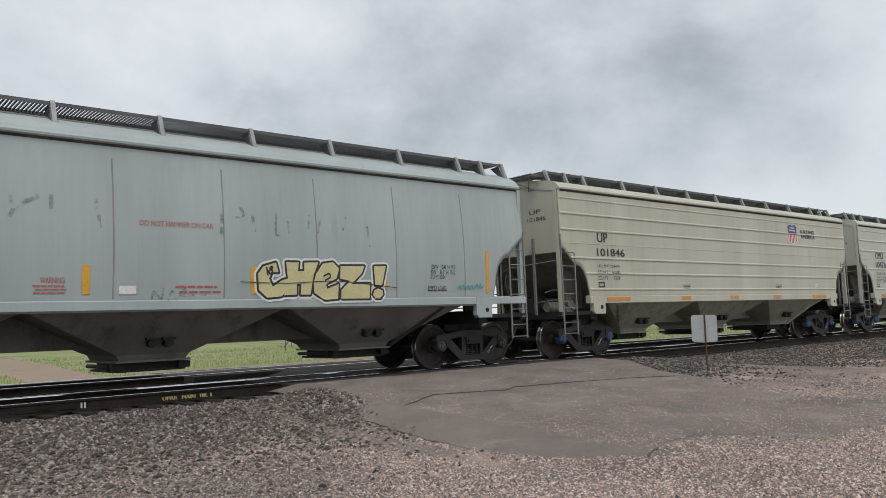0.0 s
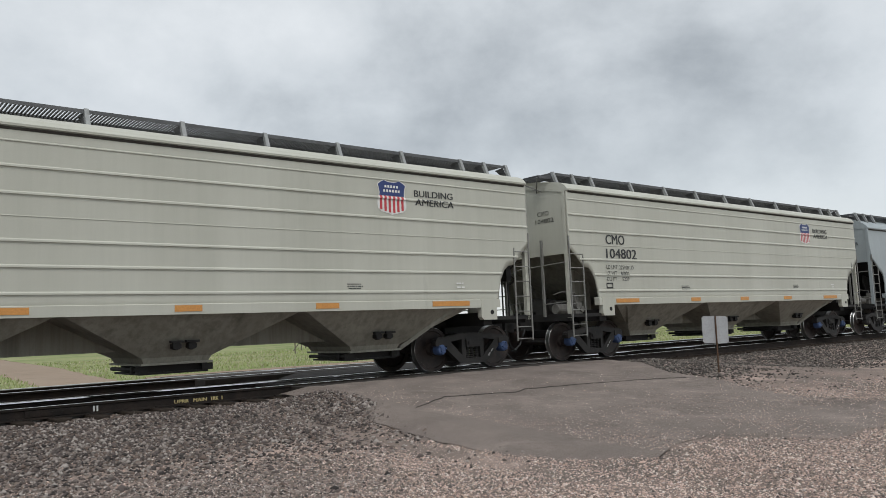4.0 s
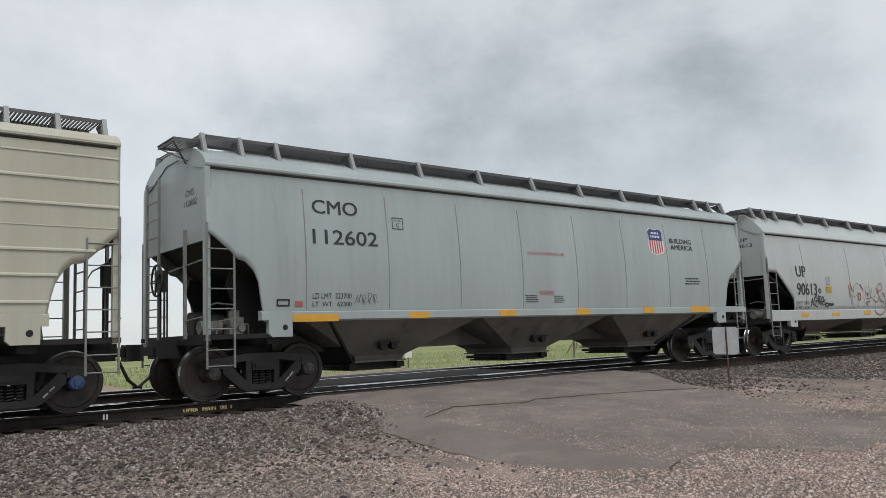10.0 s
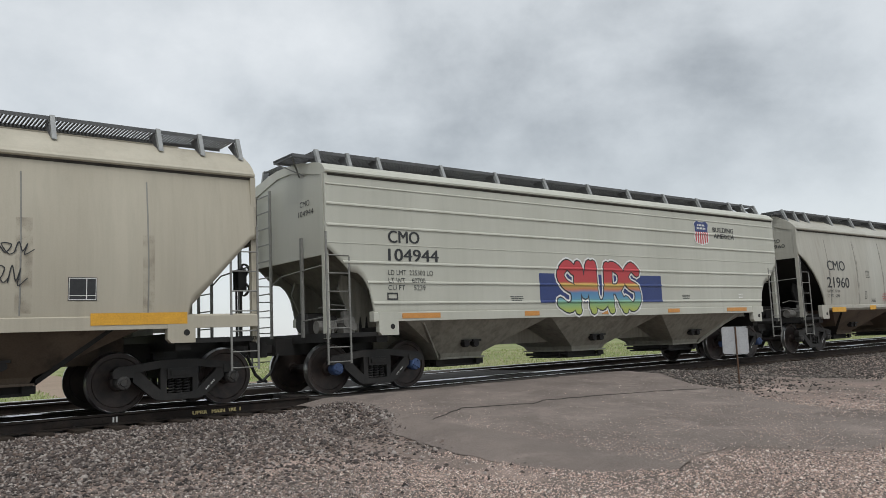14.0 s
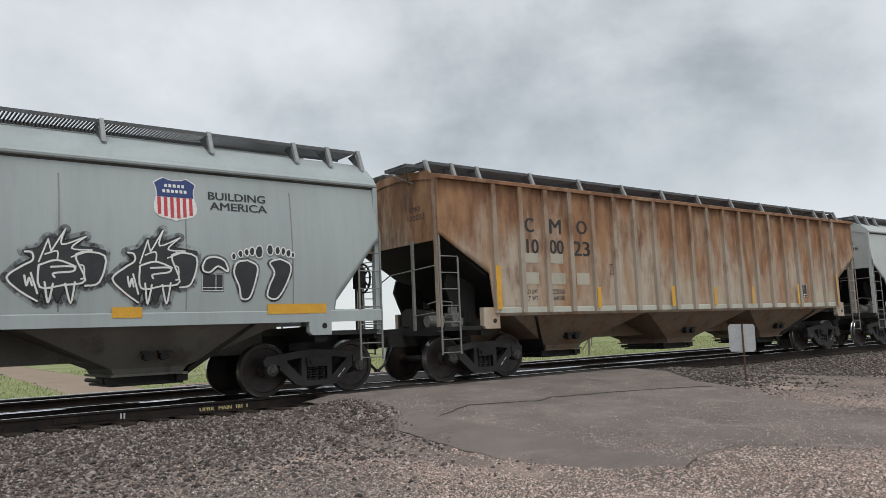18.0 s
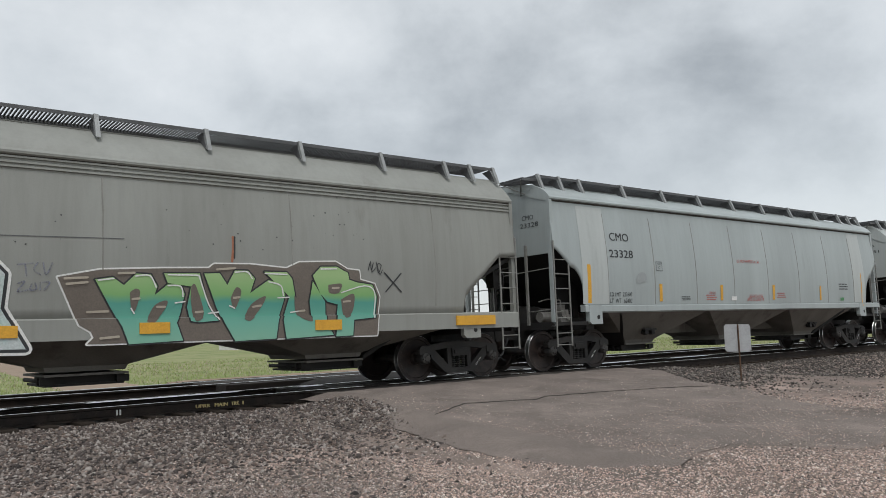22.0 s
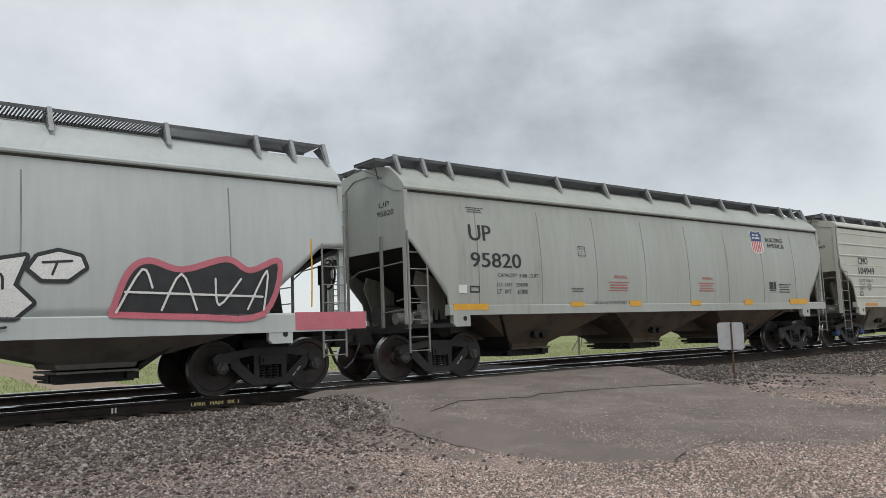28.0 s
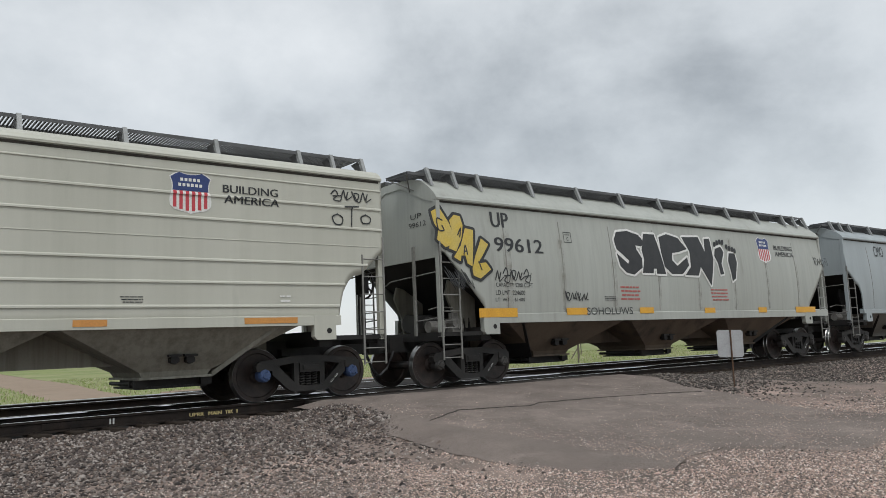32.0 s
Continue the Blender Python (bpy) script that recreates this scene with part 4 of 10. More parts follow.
            half.append(((1 - u) ** 2 * (0.037 - lip) + 2 * u * (1 - u) * (0.13 - lip) + u * u * -1.02, (1 - u) ** 2 * (EAVE + 0.075) + 2 * u * (1 - u) * (EAVE + 0.235) + u * u * 4.315))
        half += [(-0.7, 4.38), (-0.3, 4.42)]
        # dark strip below the lip: the eave's shadow put in as colour
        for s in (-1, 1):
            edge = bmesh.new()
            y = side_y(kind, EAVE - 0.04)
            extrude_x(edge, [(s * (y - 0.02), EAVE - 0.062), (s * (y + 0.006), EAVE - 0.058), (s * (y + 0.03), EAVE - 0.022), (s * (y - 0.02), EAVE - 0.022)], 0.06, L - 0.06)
            part("eave_joint", edge, GRIME_SHADE, car, "dark strip painting the shade and grime under the eave")
    sec = half + [(-y, z) for y, z in half[::-1]] + [(1.40, EAVE - 0.02), (1.2, EAVE + 0.02), (0.3, 4.25), (-0.3, 4.25), (-1.2, EAVE + 0.02), (-1.40, EAVE - 0.02)]
    extrude_x(bm, sec, 0.0, L)
    part("roof", bm, paint, car)
    bm = bmesh.new()
    extrude_x(bm, [(-0.39, 4.38), (-0.37, 4.535), (-0.1, 4.57), (0.1, 4.57), (0.37, 4.535), (0.39, 4.38)], 0.9, L - 0.9)
    part("roof_hatch", bm, paint, car)
    # running boards with brackets
    for s in (-1, 1):
        bm = bmesh.new()
        y0, y1 = sorted((s * 1.12, s * 0.42))
        grating(bm, 0.1, L - 0.16, y0, y1, 4.56, 0.056)
        tagged(part("running_board", bm, GRATE, car), "open steel grating walkway", kind="stuff")
        xs_b = [0.12, 0.80, 1.50] + steps([(3.1, L - 3.1, int((L - 6.2) / 1.65 + 0.5))]) + [L - 1.5, L - 0.80, L - 0.12]
        for x in xs_b:
            bm = bmesh.new()
            prism_pts = [(s * 1.13, 4.58), (s * 1.05, 4.58), (s * 1.22, 4.20), (s * 1.30, 4.17)]
            a = [bm.verts.new((x - 0.035, y, z)) for y, z in prism_pts]
            b = [bm.verts.new((x + 0.035, y, z)) for y, z in prism_pts]
            bm.faces.new(a), bm.faces.new(b[::-1])
            for i in range(4):
                bm.faces.new((a[i], a[(i + 1) % 4], b[(i + 1) % 4], b[i]))
            part("bracket", bm, BRACKET, car)
        for x in xs_b:
            bm = bmesh.new()
            web = [(s * 0.8, 4.50), (s * 1.06, 4.53), (s * 1.22, 4.22), (s * 1.05, 4.30)]
            a = [bm.verts.new((x - 0.04, y, z)) for y, z in web]
            b = [bm.verts.new((x - 0.034, y, z)) for y, z in web]
            bm.faces.new(a), bm.faces.new(b[::-1])
            for i in range(4):
                bm.faces.new((a[i], a[(i + 1) % 4], b[(i + 1) % 4], b[i]))
            part("brace", bm, GRATE, car)
    # end platform that carries the running board over the gap, on two crossed stays
    for e, i, s in ((-0.36, 0.10, -1),):
        bm = bmesh.new()
        grating(bm, min(e, i), max(e, i), -1.08, -0.30, 4.46, 0.055)
        for x in (min(e, i), max(e, i) - 0.012):
            box(bm, x, x + 0.012, -1.08, -0.30, 4.39, 4.46)
        tagged(part("end_walkway", bm, GRATE, car), "open steel grating walkway", kind="stuff")
        for ya, yb in ((1.04, 0.62), (0.34, 0.80)):
            bm = bmesh.new()
            beam(bm, (e, s * ya, 4.41), (i - 0.08, s * yb, 4.12), 0.024)
            part("stay", bm, LADDER, car)
    # ends: upright sheet, slope sheet, stub sill, platform
    for x, s in ((0.0, 1), (L, -1)):
        top = cut_height(kind, 0)
        bm = bmesh.new()
        w = 1.49
        sec = [(-w, top - 0.12), (w, top - 0.12), (w, EAVE), (1.3, EAVE + 0.2), (0.7, 4.36), (-0.7, 4.36), (-1.3, EAVE + 0.2), (-w, EAVE)]
        a = [bm.verts.new((x + s * 0.02, y, z)) for y, z in sec]
        b = [bm.verts.new((x + s * 0.06, y, z)) for y, z in sec]
        bm.faces.new(a), bm.faces.new(b[::-1])
        for i in range(8):
            bm.faces.new((a[i], a[(i + 1) % 8], b[(i + 1) % 8], b[i]))
        part("end_sheet", bm, paint, car)
        # slope sheet: its dark colour stands in for the shade it lies in
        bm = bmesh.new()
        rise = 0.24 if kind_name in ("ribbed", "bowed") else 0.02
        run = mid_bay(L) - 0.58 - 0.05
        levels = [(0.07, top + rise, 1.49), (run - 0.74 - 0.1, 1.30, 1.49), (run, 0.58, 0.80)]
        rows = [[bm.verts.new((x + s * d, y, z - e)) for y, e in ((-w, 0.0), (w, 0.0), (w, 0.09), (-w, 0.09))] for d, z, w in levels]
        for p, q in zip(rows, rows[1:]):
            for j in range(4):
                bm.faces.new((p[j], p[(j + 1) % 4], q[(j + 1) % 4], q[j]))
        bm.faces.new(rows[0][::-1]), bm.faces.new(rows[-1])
        part("slope_sheet", bm, BLACK_UNDER, car, "slope sheet darkened in colour for the shade on it")
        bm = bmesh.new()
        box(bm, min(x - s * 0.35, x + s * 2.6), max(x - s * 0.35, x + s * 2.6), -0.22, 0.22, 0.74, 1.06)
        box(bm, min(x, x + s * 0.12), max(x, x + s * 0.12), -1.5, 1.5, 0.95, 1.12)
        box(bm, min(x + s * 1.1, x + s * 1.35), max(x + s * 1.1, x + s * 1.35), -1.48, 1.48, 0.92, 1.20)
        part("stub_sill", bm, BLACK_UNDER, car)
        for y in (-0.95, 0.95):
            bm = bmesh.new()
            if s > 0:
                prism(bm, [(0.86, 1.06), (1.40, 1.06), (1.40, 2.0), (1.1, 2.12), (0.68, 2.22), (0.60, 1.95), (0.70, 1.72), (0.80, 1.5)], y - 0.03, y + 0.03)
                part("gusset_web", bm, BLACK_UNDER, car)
                # black triangular plates that stand for the shadows at the gussets
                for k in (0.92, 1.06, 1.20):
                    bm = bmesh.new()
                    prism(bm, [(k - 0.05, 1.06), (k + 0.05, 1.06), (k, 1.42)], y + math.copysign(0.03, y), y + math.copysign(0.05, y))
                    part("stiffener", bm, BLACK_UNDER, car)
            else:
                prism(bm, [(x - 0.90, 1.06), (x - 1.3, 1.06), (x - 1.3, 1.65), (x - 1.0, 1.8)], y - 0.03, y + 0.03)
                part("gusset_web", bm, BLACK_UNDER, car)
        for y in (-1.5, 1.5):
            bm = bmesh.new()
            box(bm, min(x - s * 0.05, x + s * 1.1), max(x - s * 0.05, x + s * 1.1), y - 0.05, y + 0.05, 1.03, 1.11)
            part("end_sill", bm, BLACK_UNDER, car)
        # ladders on the sides and on the end
        rr = [0.60, 0.86] + [1.2 + 0.33 * k for k in range(5)]
        for side in (-1, 1):
            ladder(car, x if s > 0 else x - 0.47, side * 1.60, ((0.0, 0.56, 2.95 if s > 0 else 2.6), (0.47, 0.56, 2.5 if s > 0 else 2.95)), rr)
        ex = x - s * 0.05
        for y in (0.55, 1.22):
            bm = bmesh.new()
            box(bm, ex - 0.02, ex + 0.02, y - 0.03, y + 0.03, 0.95, 4.05)
            stile = part("ladder_stile", bm, LADDER, car)
        for k in range(9):
            bm = bmesh.new()
            beam(bm, (ex, 0.55, 1.30 + 0.335 * k), (ex, 1.22, 1.30 + 0.335 * k), 0.022)
            part("rung", bm, LADDER, stile)
        bm = bmesh.new()
        box(bm, ex - 0.025, ex + 0.025, -0.79, -0.73, 1.06, 2.92)
        part("end_post", bm, LADDER, car)
        for pts in (((ex, -1.5, 2.33), (ex, -0.8, 2.30), (ex, 0.1, 2.26), (ex, 0.55, 2.10)), ((ex, -1.5, 1.40), (ex, -0.76, 1.36))):
            bm = bmesh.new()
            rod(bm, pts, 0.014)
            part("grab_iron", bm, LADDER, car)
        # coupler and hose
        bm = bmesh.new()
        box(bm, min(x - s * 0.3, x - s * 0.66), max(x - s * 0.3, x - s * 0.66), -0.07, 0.07, 0.80, 0.95)
        prism(bm, [(x - s * 0.60, 0.72), (x - s * 0.60, 1.0), (x - s * 0.83, 1.0), (x - s * 0.83, 0.72)], -0.16, 0.13)
        part("coupler", bm, TRUCK_STEEL, car)
        bm = bmesh.new()
        rod(bm, [(x - s * 0.35, -0.34, 0.78), (x - s * 0.40, -0.34, 0.66), (x - s * 0.52, -0.32, 0.42), (x - s * 0.66, -0.30, 0.30), (x - s * 0.76, -0.28, 0.28)], 0.028)
        part("air_hose", bm, HOSE, car)
    # brake wheel on its gear box and reservoir; which end carries them depends on the kind
    bm = bmesh.new()
    bx, by = (L + 0.13, -0.75) if kind["brake"] > 0 else (-0.22, 0.15)
    for k in range(24):
        a, b = k * math.tau / 24, (k + 1) * math.tau / 24
        beam(bm, (bx, by + 0.28 * math.cos(a), 2.12 + 0.28 * math.sin(a)), (bx, by + 0.28 * math.cos(b), 2.12 + 0.28 * math.sin(b)), 0.03)
    for k in range(5):
        a = k * math.tau / 5
        beam(bm, (bx, by, 2.12), (bx, by + 0.28 * math.cos(a), 2.12 + 0.28 * math.sin(a)), 0.025)
    for e in (-0.1, 0.1):
        rod(bm, [(bx - 0.1 * kind["brake"], by + e, 2.25), (bx - 0.1 * kind["brake"], by + e, 1.06)], 0.02)
    box(bm, min(bx, bx - 0.15 * kind["brake"]), max(bx, bx - 0.15 * kind["brake"]), by - 0.12, by + 0.12, 1.92, 2.3)
    part("brake_wheel", bm, TRUCK_STEEL, car)
    bm = bmesh.new()
    rod(bm, [(0.35, 0.1, 1.35), (0.95, 0.1, 1.35)], 0.2, 14)
    rod(bm, [(0.25, -0.75, 1.32), (0.62, -0.75, 1.32)], 0.14, 12)
    box(bm, 0.2, 0.6, -0.5, -0.2, 1.12, 1.5)
    part("brake_reservoir", bm, TRUCK_STEEL, car)
    # brake valve, its pipes and a hand-hold on the leading platform
    bm = bmesh.new()
    box(bm, 0.55, 0.80, -1.22, -0.98, 1.11, 1.40)
    rod(bm, [(0.62, -1.26, 1.30), (0.62, -0.94, 1.30)], 0.085, 12)
    rod(bm, [(0.76, -1.26, 1.22), (0.76, -0.94, 1.22)], 0.07, 12)
    box(bm, 0.60, 0.75, -1.16, -1.04, 1.38, 1.52)
    part("brake_valve", bm, VALVE, car, "pale grey brake valve")
    for pts in (((0.30, -1.25, 1.12), (0.34, -1.25, 1.34), (0.55, -1.20, 1.36)), ((0.80, -1.10, 1.30), (0.94, -1.10, 1.28), (0.96, -1.05, 1.05)), ((0.66, -1.10, 1.50), (0.68, -1.10, 1.62), (0.45, -0.9, 1.66), (0.30, -0.75, 1.60))):
        bm = bmesh.new()
        rod(bm, pts, 0.016)
        part("brake_pipe", bm, VALVE, car)
    bm = bmesh.new()
    rod(bm, [(0.12, -0.95, 1.24), (0.50, -0.95, 1.24)], 0.12, 14)
    part("air_reservoir", bm, VALVE, car)
    # bays
    mid = L / 2
    step = 0.26 * L
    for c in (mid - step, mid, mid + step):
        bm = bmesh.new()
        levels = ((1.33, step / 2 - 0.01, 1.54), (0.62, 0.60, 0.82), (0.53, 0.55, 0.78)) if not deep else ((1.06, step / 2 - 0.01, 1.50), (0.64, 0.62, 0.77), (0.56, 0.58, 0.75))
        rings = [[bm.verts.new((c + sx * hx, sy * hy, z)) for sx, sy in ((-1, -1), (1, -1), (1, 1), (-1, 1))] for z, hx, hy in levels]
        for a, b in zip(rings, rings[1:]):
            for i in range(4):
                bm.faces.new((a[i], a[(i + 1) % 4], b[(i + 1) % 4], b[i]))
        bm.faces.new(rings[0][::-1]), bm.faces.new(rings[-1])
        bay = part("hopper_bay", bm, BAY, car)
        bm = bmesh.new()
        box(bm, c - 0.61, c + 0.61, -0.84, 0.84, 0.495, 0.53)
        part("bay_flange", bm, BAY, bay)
        bm = bmesh.new()
        box(bm, c - 0.48, c + 0.48, -0.62, 0.62, 0.36, 0.495)
        box(bm, c - 0.58, c + 0.58, -0.70, 0.66, 0.34, 0.375)
        part("outlet_gate", bm, BLACK_UNDER, bay)
        for e in (-1, 1):
            bm = bmesh.new()
            rod(bm, [(c + e * 0.60, -0.74, 0.43), (c + e * 0.60, 0.74, 0.43)], 0.035, 8)
            for y in (-0.7, -0.45):
                box(bm, min(c + e * 0.46, c + e * 0.65), max(c + e * 0.46, c + e * 0.65), y - 0.035, y + 0.035, 0.37, 0.485)
            part("gate_shaft", bm, BLACK_UNDER, bay)
        if not deep:
            for dx in (-0.13, 0.13):
                bm = bmesh.new()
                prism(bm, [(c + dx + 0.08 * math.cos(k), 0.80 + 0.07 * math.sin(k)) for k in (0.5, 1.5, 2.6, 3.7, 4.7, 5.8)], -1.16, -1.02)
                box(bm, c + dx - 0.11, c + dx + 0.11, -1.19, -1.1, 0.85, 0.89)
                part("vibrator_bracket", bm, BLACK_UNDER, bay)
    bm = bmesh.new()
    if not deep:
        box(bm, 1.8, L - 1.8, -0.28, 0.28, 0.74, 1.38)
        part("center_sill", bm, BAY, car)
    else:
        bm.free()
    cap = "blue" if blue else "dark"
    make_truck(car, kind["axle"] + 0.889, cap)
    make_truck(car, L - kind["axle"] - 0.889, cap)
    return car


# ---- the train ----
SPEED = 12.82
# the train runs a little slower at the start and the end: seconds, metres gained on the steady pace
LAG = [(0, -1.18), (0.9, -0.82), (2.2, -0.40), (3.5, -0.25), (4.85, -0.08), (6, 0), (28, 0), (28.6, 0.10), (29.9, 0.32), (31.2, 0.54), (32, 0.68)]


def travelled(t):
    return SPEED * t - lerp_table(LAG, t)


TRAIN = [
    # place of the leading corner at 0 s, kind, paint, label
    (-2.23, "bowed", "grey", "grey covered hopper car with pale yellow graffiti"),
    (15.13, "ribbed", "cream", "cream covered hopper car with horizontal ribs"),
    (31.80, "ribbed", "ivory", "ivory covered hopper car with horizontal ribs"),
    (48.52, "ribbed", "ivory", "ivory covered hopper car with horizontal ribs"),
    (65.28, "ribbed", "ivory", "ivory covered hopper car with horizontal ribs"),
    (81.98, "bowed", "bluegrey", "blue-grey covered hopper car with white chalk scrawls"),
    (99.50, "ribbed", "cream", "cream covered hopper car with horizontal ribs"),
    (116.25, "ribbed", "cream", "cream covered hopper car with horizontal ribs"),
    (133.02, "bowed", "grey", "grey covered hopper car with bowed plain sides"),
    (150.55, "smooth", "pale", "pale grey covered hopper car with red scrawls and slogan"),
    (169.08, "gusset", "tan", "dusty tan covered hopper car with big black graffiti"),
    (186.43, "ribbed", "ivory", "ivory covered hopper car with rainbow graffiti"),
    (203.28, "arched", "khaki", "dusty grey covered hopper car with arched end cutouts"),
    (222.10, "long_gusset", "grey", "pale grey covered hopper car with black outline graffiti"),
    (240.15, "posted", "rust", "heavily rusted covered hopper car with vertical side posts"),
    (259.05, "bowed", "pale", "pale grey covered hopper car with yellow upright stripes"),
    (276.65, "smooth", "dull", "dull grey covered hopper car with silver and green graffiti"),
    (294.72, "bowed", "grey", "grey covered hopper car with pale repainted panels"),
    (312.29, "smooth", "pale", "pale grey covered hopper car with silver graffiti and slogan"),
    (330.56, "arched", "tan", "dusty tan covered hopper car with turquoise and green graffiti"),
    (349.42, "smooth", "pale", "pale grey covered hopper car with small cartoon graffiti"),
    (367.75, "long_gusset", "olive", "olive grey covered hopper car with plain sides"),
    (385.68, "ribbed", "ivory", "ivory covered hopper car with horizontal ribs"),
    (402.41, "ribbed", "ivory", "ivory covered hopper car with horizontal ribs"),
    (419.20, "gusset", "olive", "olive grey covered hopper car with black and yellow graffiti"),
    (436.90, "bowed", "bluegrey", "blue-grey covered hopper car with bowed plain sides"),
]


def rusted(name, pale, rust, deep, low, high):
    """Old paint under rust that has spread from the eave down: streaked, thinning towards the sill."""
    m = material(name, pale, 0.78, 0, [c * 0.8 for c in pale], 2.2, 0.7, (1, 1, 0.4), 50, 0.06, grit=0.6)
    n, l = m.node_tree.nodes, m.node_tree.links
    co, sep, fall, mp = n.new("ShaderNodeTexCoord"), n.new("ShaderNodeSeparateXYZ"), n.new("ShaderNodeMapRange"), n.new("ShaderNodeMapping")
    mp.inputs["Scale"].default_value = (1.6, 1.6, 0.5)
    fall.inputs["From Min"].default_value, fall.inputs["From Max"].default_value = 1.4, 4.1
    fall.inputs["To Min"].default_value, fall.inputs["To Max"].default_value = -0.13, 0.10
    l.new(co.outputs["Object"], sep.inputs["Vector"]), l.new(co.outputs["Object"], mp.inputs["Vector"]), l.new(sep.outputs["Z"], fall.inputs["Value"])
    last = n["Principled BSDF"].inputs["Base Color"].links[0].from_socket
    for size, tone, a, b in ((1.0, rust, low, high), (2.3, deep, low + 0.1, high + 0.12)):
        spot, add, cut, mix = n.new("ShaderNodeTexNoise"), n.new("ShaderNodeMath"), n.new("ShaderNodeMapRange"), n.new("ShaderNodeMixRGB")
        spot.inputs["Scale"].default_value, spot.inputs["Detail"].default_value, spot.inputs["Roughness"].default_value = size, 9.0, 0.62
        cut.inputs["From Min"].default_value, cut.inputs["From Max"].default_value = a, b
        mix.inputs["Color2"].default_value = (*tone, 1)
        l.new(mp.outputs["Vector"], spot.inputs["Vector"]), l.new(spot.outputs["Fac"], add.inputs[0]), l.new(fall.outputs["Result"], add.inputs[1])
        l.new(add.outputs["Value"], cut.inputs["Value"]), l.new(cut.outputs["Result"], mix.inputs["Fac"]), l.new(last, mix.inputs["Color1"])
        last = mix.outputs["Color"]
    l.new(last, n["Principled BSDF"].inputs["Base Color"])
    return m


PAINT["rust"] = rusted("rusted_tan_paint", (0.46, 0.39, 0.31), (0.325, 0.175, 0.088), (0.17, 0.08, 0.042), 0.33, 0.57)
POST_PAINT = rusted("stained_post_paint", (0.38, 0.325, 0.265), (0.27, 0.165, 0.10), (0.14, 0.07, 0.042), 0.42, 0.64)
BAY_RUST = rusted("stained_bay_paint", (0.21, 0.165, 0.12), (0.20, 0.11, 0.06), (0.09, 0.05, 0.03), 0.30, 0.55)
PATTERN, CARS = {}, []
for place, kind_name, paint_name, text in TRAIN:
    if kind_name not in PATTERN:
        car = PATTERN[kind_name] = hopper_car(kind_name, kind_name == "ribbed")
    else:
        before = set(scene.objects)
        car = copy_thing(PATTERN[kind_name], pose(0, 0, 0))
        WHEELS += [o for o in scene.objects if o not in before and o.name.startswith("wheelset")]
    tagged(car, text, "hopper car", "cars of the freight train")
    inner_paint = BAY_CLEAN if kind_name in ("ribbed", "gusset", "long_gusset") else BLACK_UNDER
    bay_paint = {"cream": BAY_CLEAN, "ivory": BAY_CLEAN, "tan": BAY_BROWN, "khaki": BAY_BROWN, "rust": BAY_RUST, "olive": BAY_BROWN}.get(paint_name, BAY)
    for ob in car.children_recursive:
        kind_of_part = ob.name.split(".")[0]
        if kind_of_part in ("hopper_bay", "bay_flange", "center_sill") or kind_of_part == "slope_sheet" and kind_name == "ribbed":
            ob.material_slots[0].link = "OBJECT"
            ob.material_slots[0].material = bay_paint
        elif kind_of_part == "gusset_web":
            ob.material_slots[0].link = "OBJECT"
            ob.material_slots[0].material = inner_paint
        elif kind_of_part in BODY_PARTS | {"roof_hatch"} and ob.data.materials and ob.data.materials[0] == PAINT["cream"]:
            ob.material_slots[0].link = "OBJECT"
            ob.material_slots[0].material = PAINT[paint_name]
        if paint_name == "dull" and kind_of_part == "end_sheet":
            ob.material_slots[0].material = BAY
        if paint_name == "rust" and kind_of_part in ("post", "end_frame"):
            ob.material_slots[0].material = POST_PAINT
    car.matrix_basis = pose(place, 0, 0)
    CARS.append((car, place))


for z in (3.66, 3.585, 3.52):
    y = side_y(KINDS["smooth"], z)
    bm = bmesh.new()
    extrude_x(bm, [(-y + 0.01, z), (-y - 0.028, z + 0.006), (-y - 0.026, z + 0.034), (-y + 0.01, z + 0.046)], 0.08, KINDS["smooth"]["length"] - 0.08)
    part("eave_rib", bm, PAINT["dull"], CARS[16][0])

# ---- lettering and paint on the cars ----
def spray(name, base, second=None):
    return material(name, base, 0.5, 0, second or [c * 0.75 for c in base], 4, 0.5, grain=40, bump=0)


BUTTER = spray("pale_yellow_spray", (0.62, 0.55, 0.30))
TEAL = spray("teal_spray", (0.10, 0.36, 0.38))
FADED = spray("faded_grey_spray", (0.29, 0.31, 0.31), (0.34, 0.37, 0.37))
MINT = spray("mint_green_sticker", (0.25, 0.55, 0.42))
GREEN = spray("green_spray", (0.07, 0.24, 0.10), (0.12, 0.35, 0.14))
CANARY = spray("yellow_spray", (0.55, 0.40, 0.07), (0.48, 0.40, 0.16))
RUST_INK = spray("rust_red_marks", (0.34, 0.13, 0.07))
SILVER = spray("silver_spray", (0.50, 0.51, 0.53), (0.40, 0.41, 0.43))
AQUA = spray("aqua_blue_spray", (0.10, 0.42, 0.50), (0.13, 0.46, 0.46))
TURQ = spray("turquoise_spray", (0.08, 0.38, 0.37), (0.05, 0.24, 0.26))
SOOT = spray("soft_black_spray", (0.07, 0.07, 0.075), (0.12, 0.12, 0.125))
UMBER = spray("umber_brown_spray", (0.15, 0.125, 0.105))
STRIPE_PALE = spray("pale_beige_spray", (0.42, 0.37, 0.30))
SLATE_HAZE = spray("thin_slate_spray", (0.19, 0.20, 0.27))
FROST = spray("frosty_silver_spray", (0.50, 0.54, 0.54), (0.20, 0.42, 0.37))
LEAFGREEN = spray("leaf_green_spray", (0.16, 0.40, 0.16), (0.10, 0.30, 0.14))
SAND = spray("sandy_tan_spray", (0.44, 0.30, 0.16))
ROSE = spray("rose_red_spray", (0.55, 0.16, 0.20))
PINK = spray("pale_pink_spray", (0.60, 0.42, 0.38))
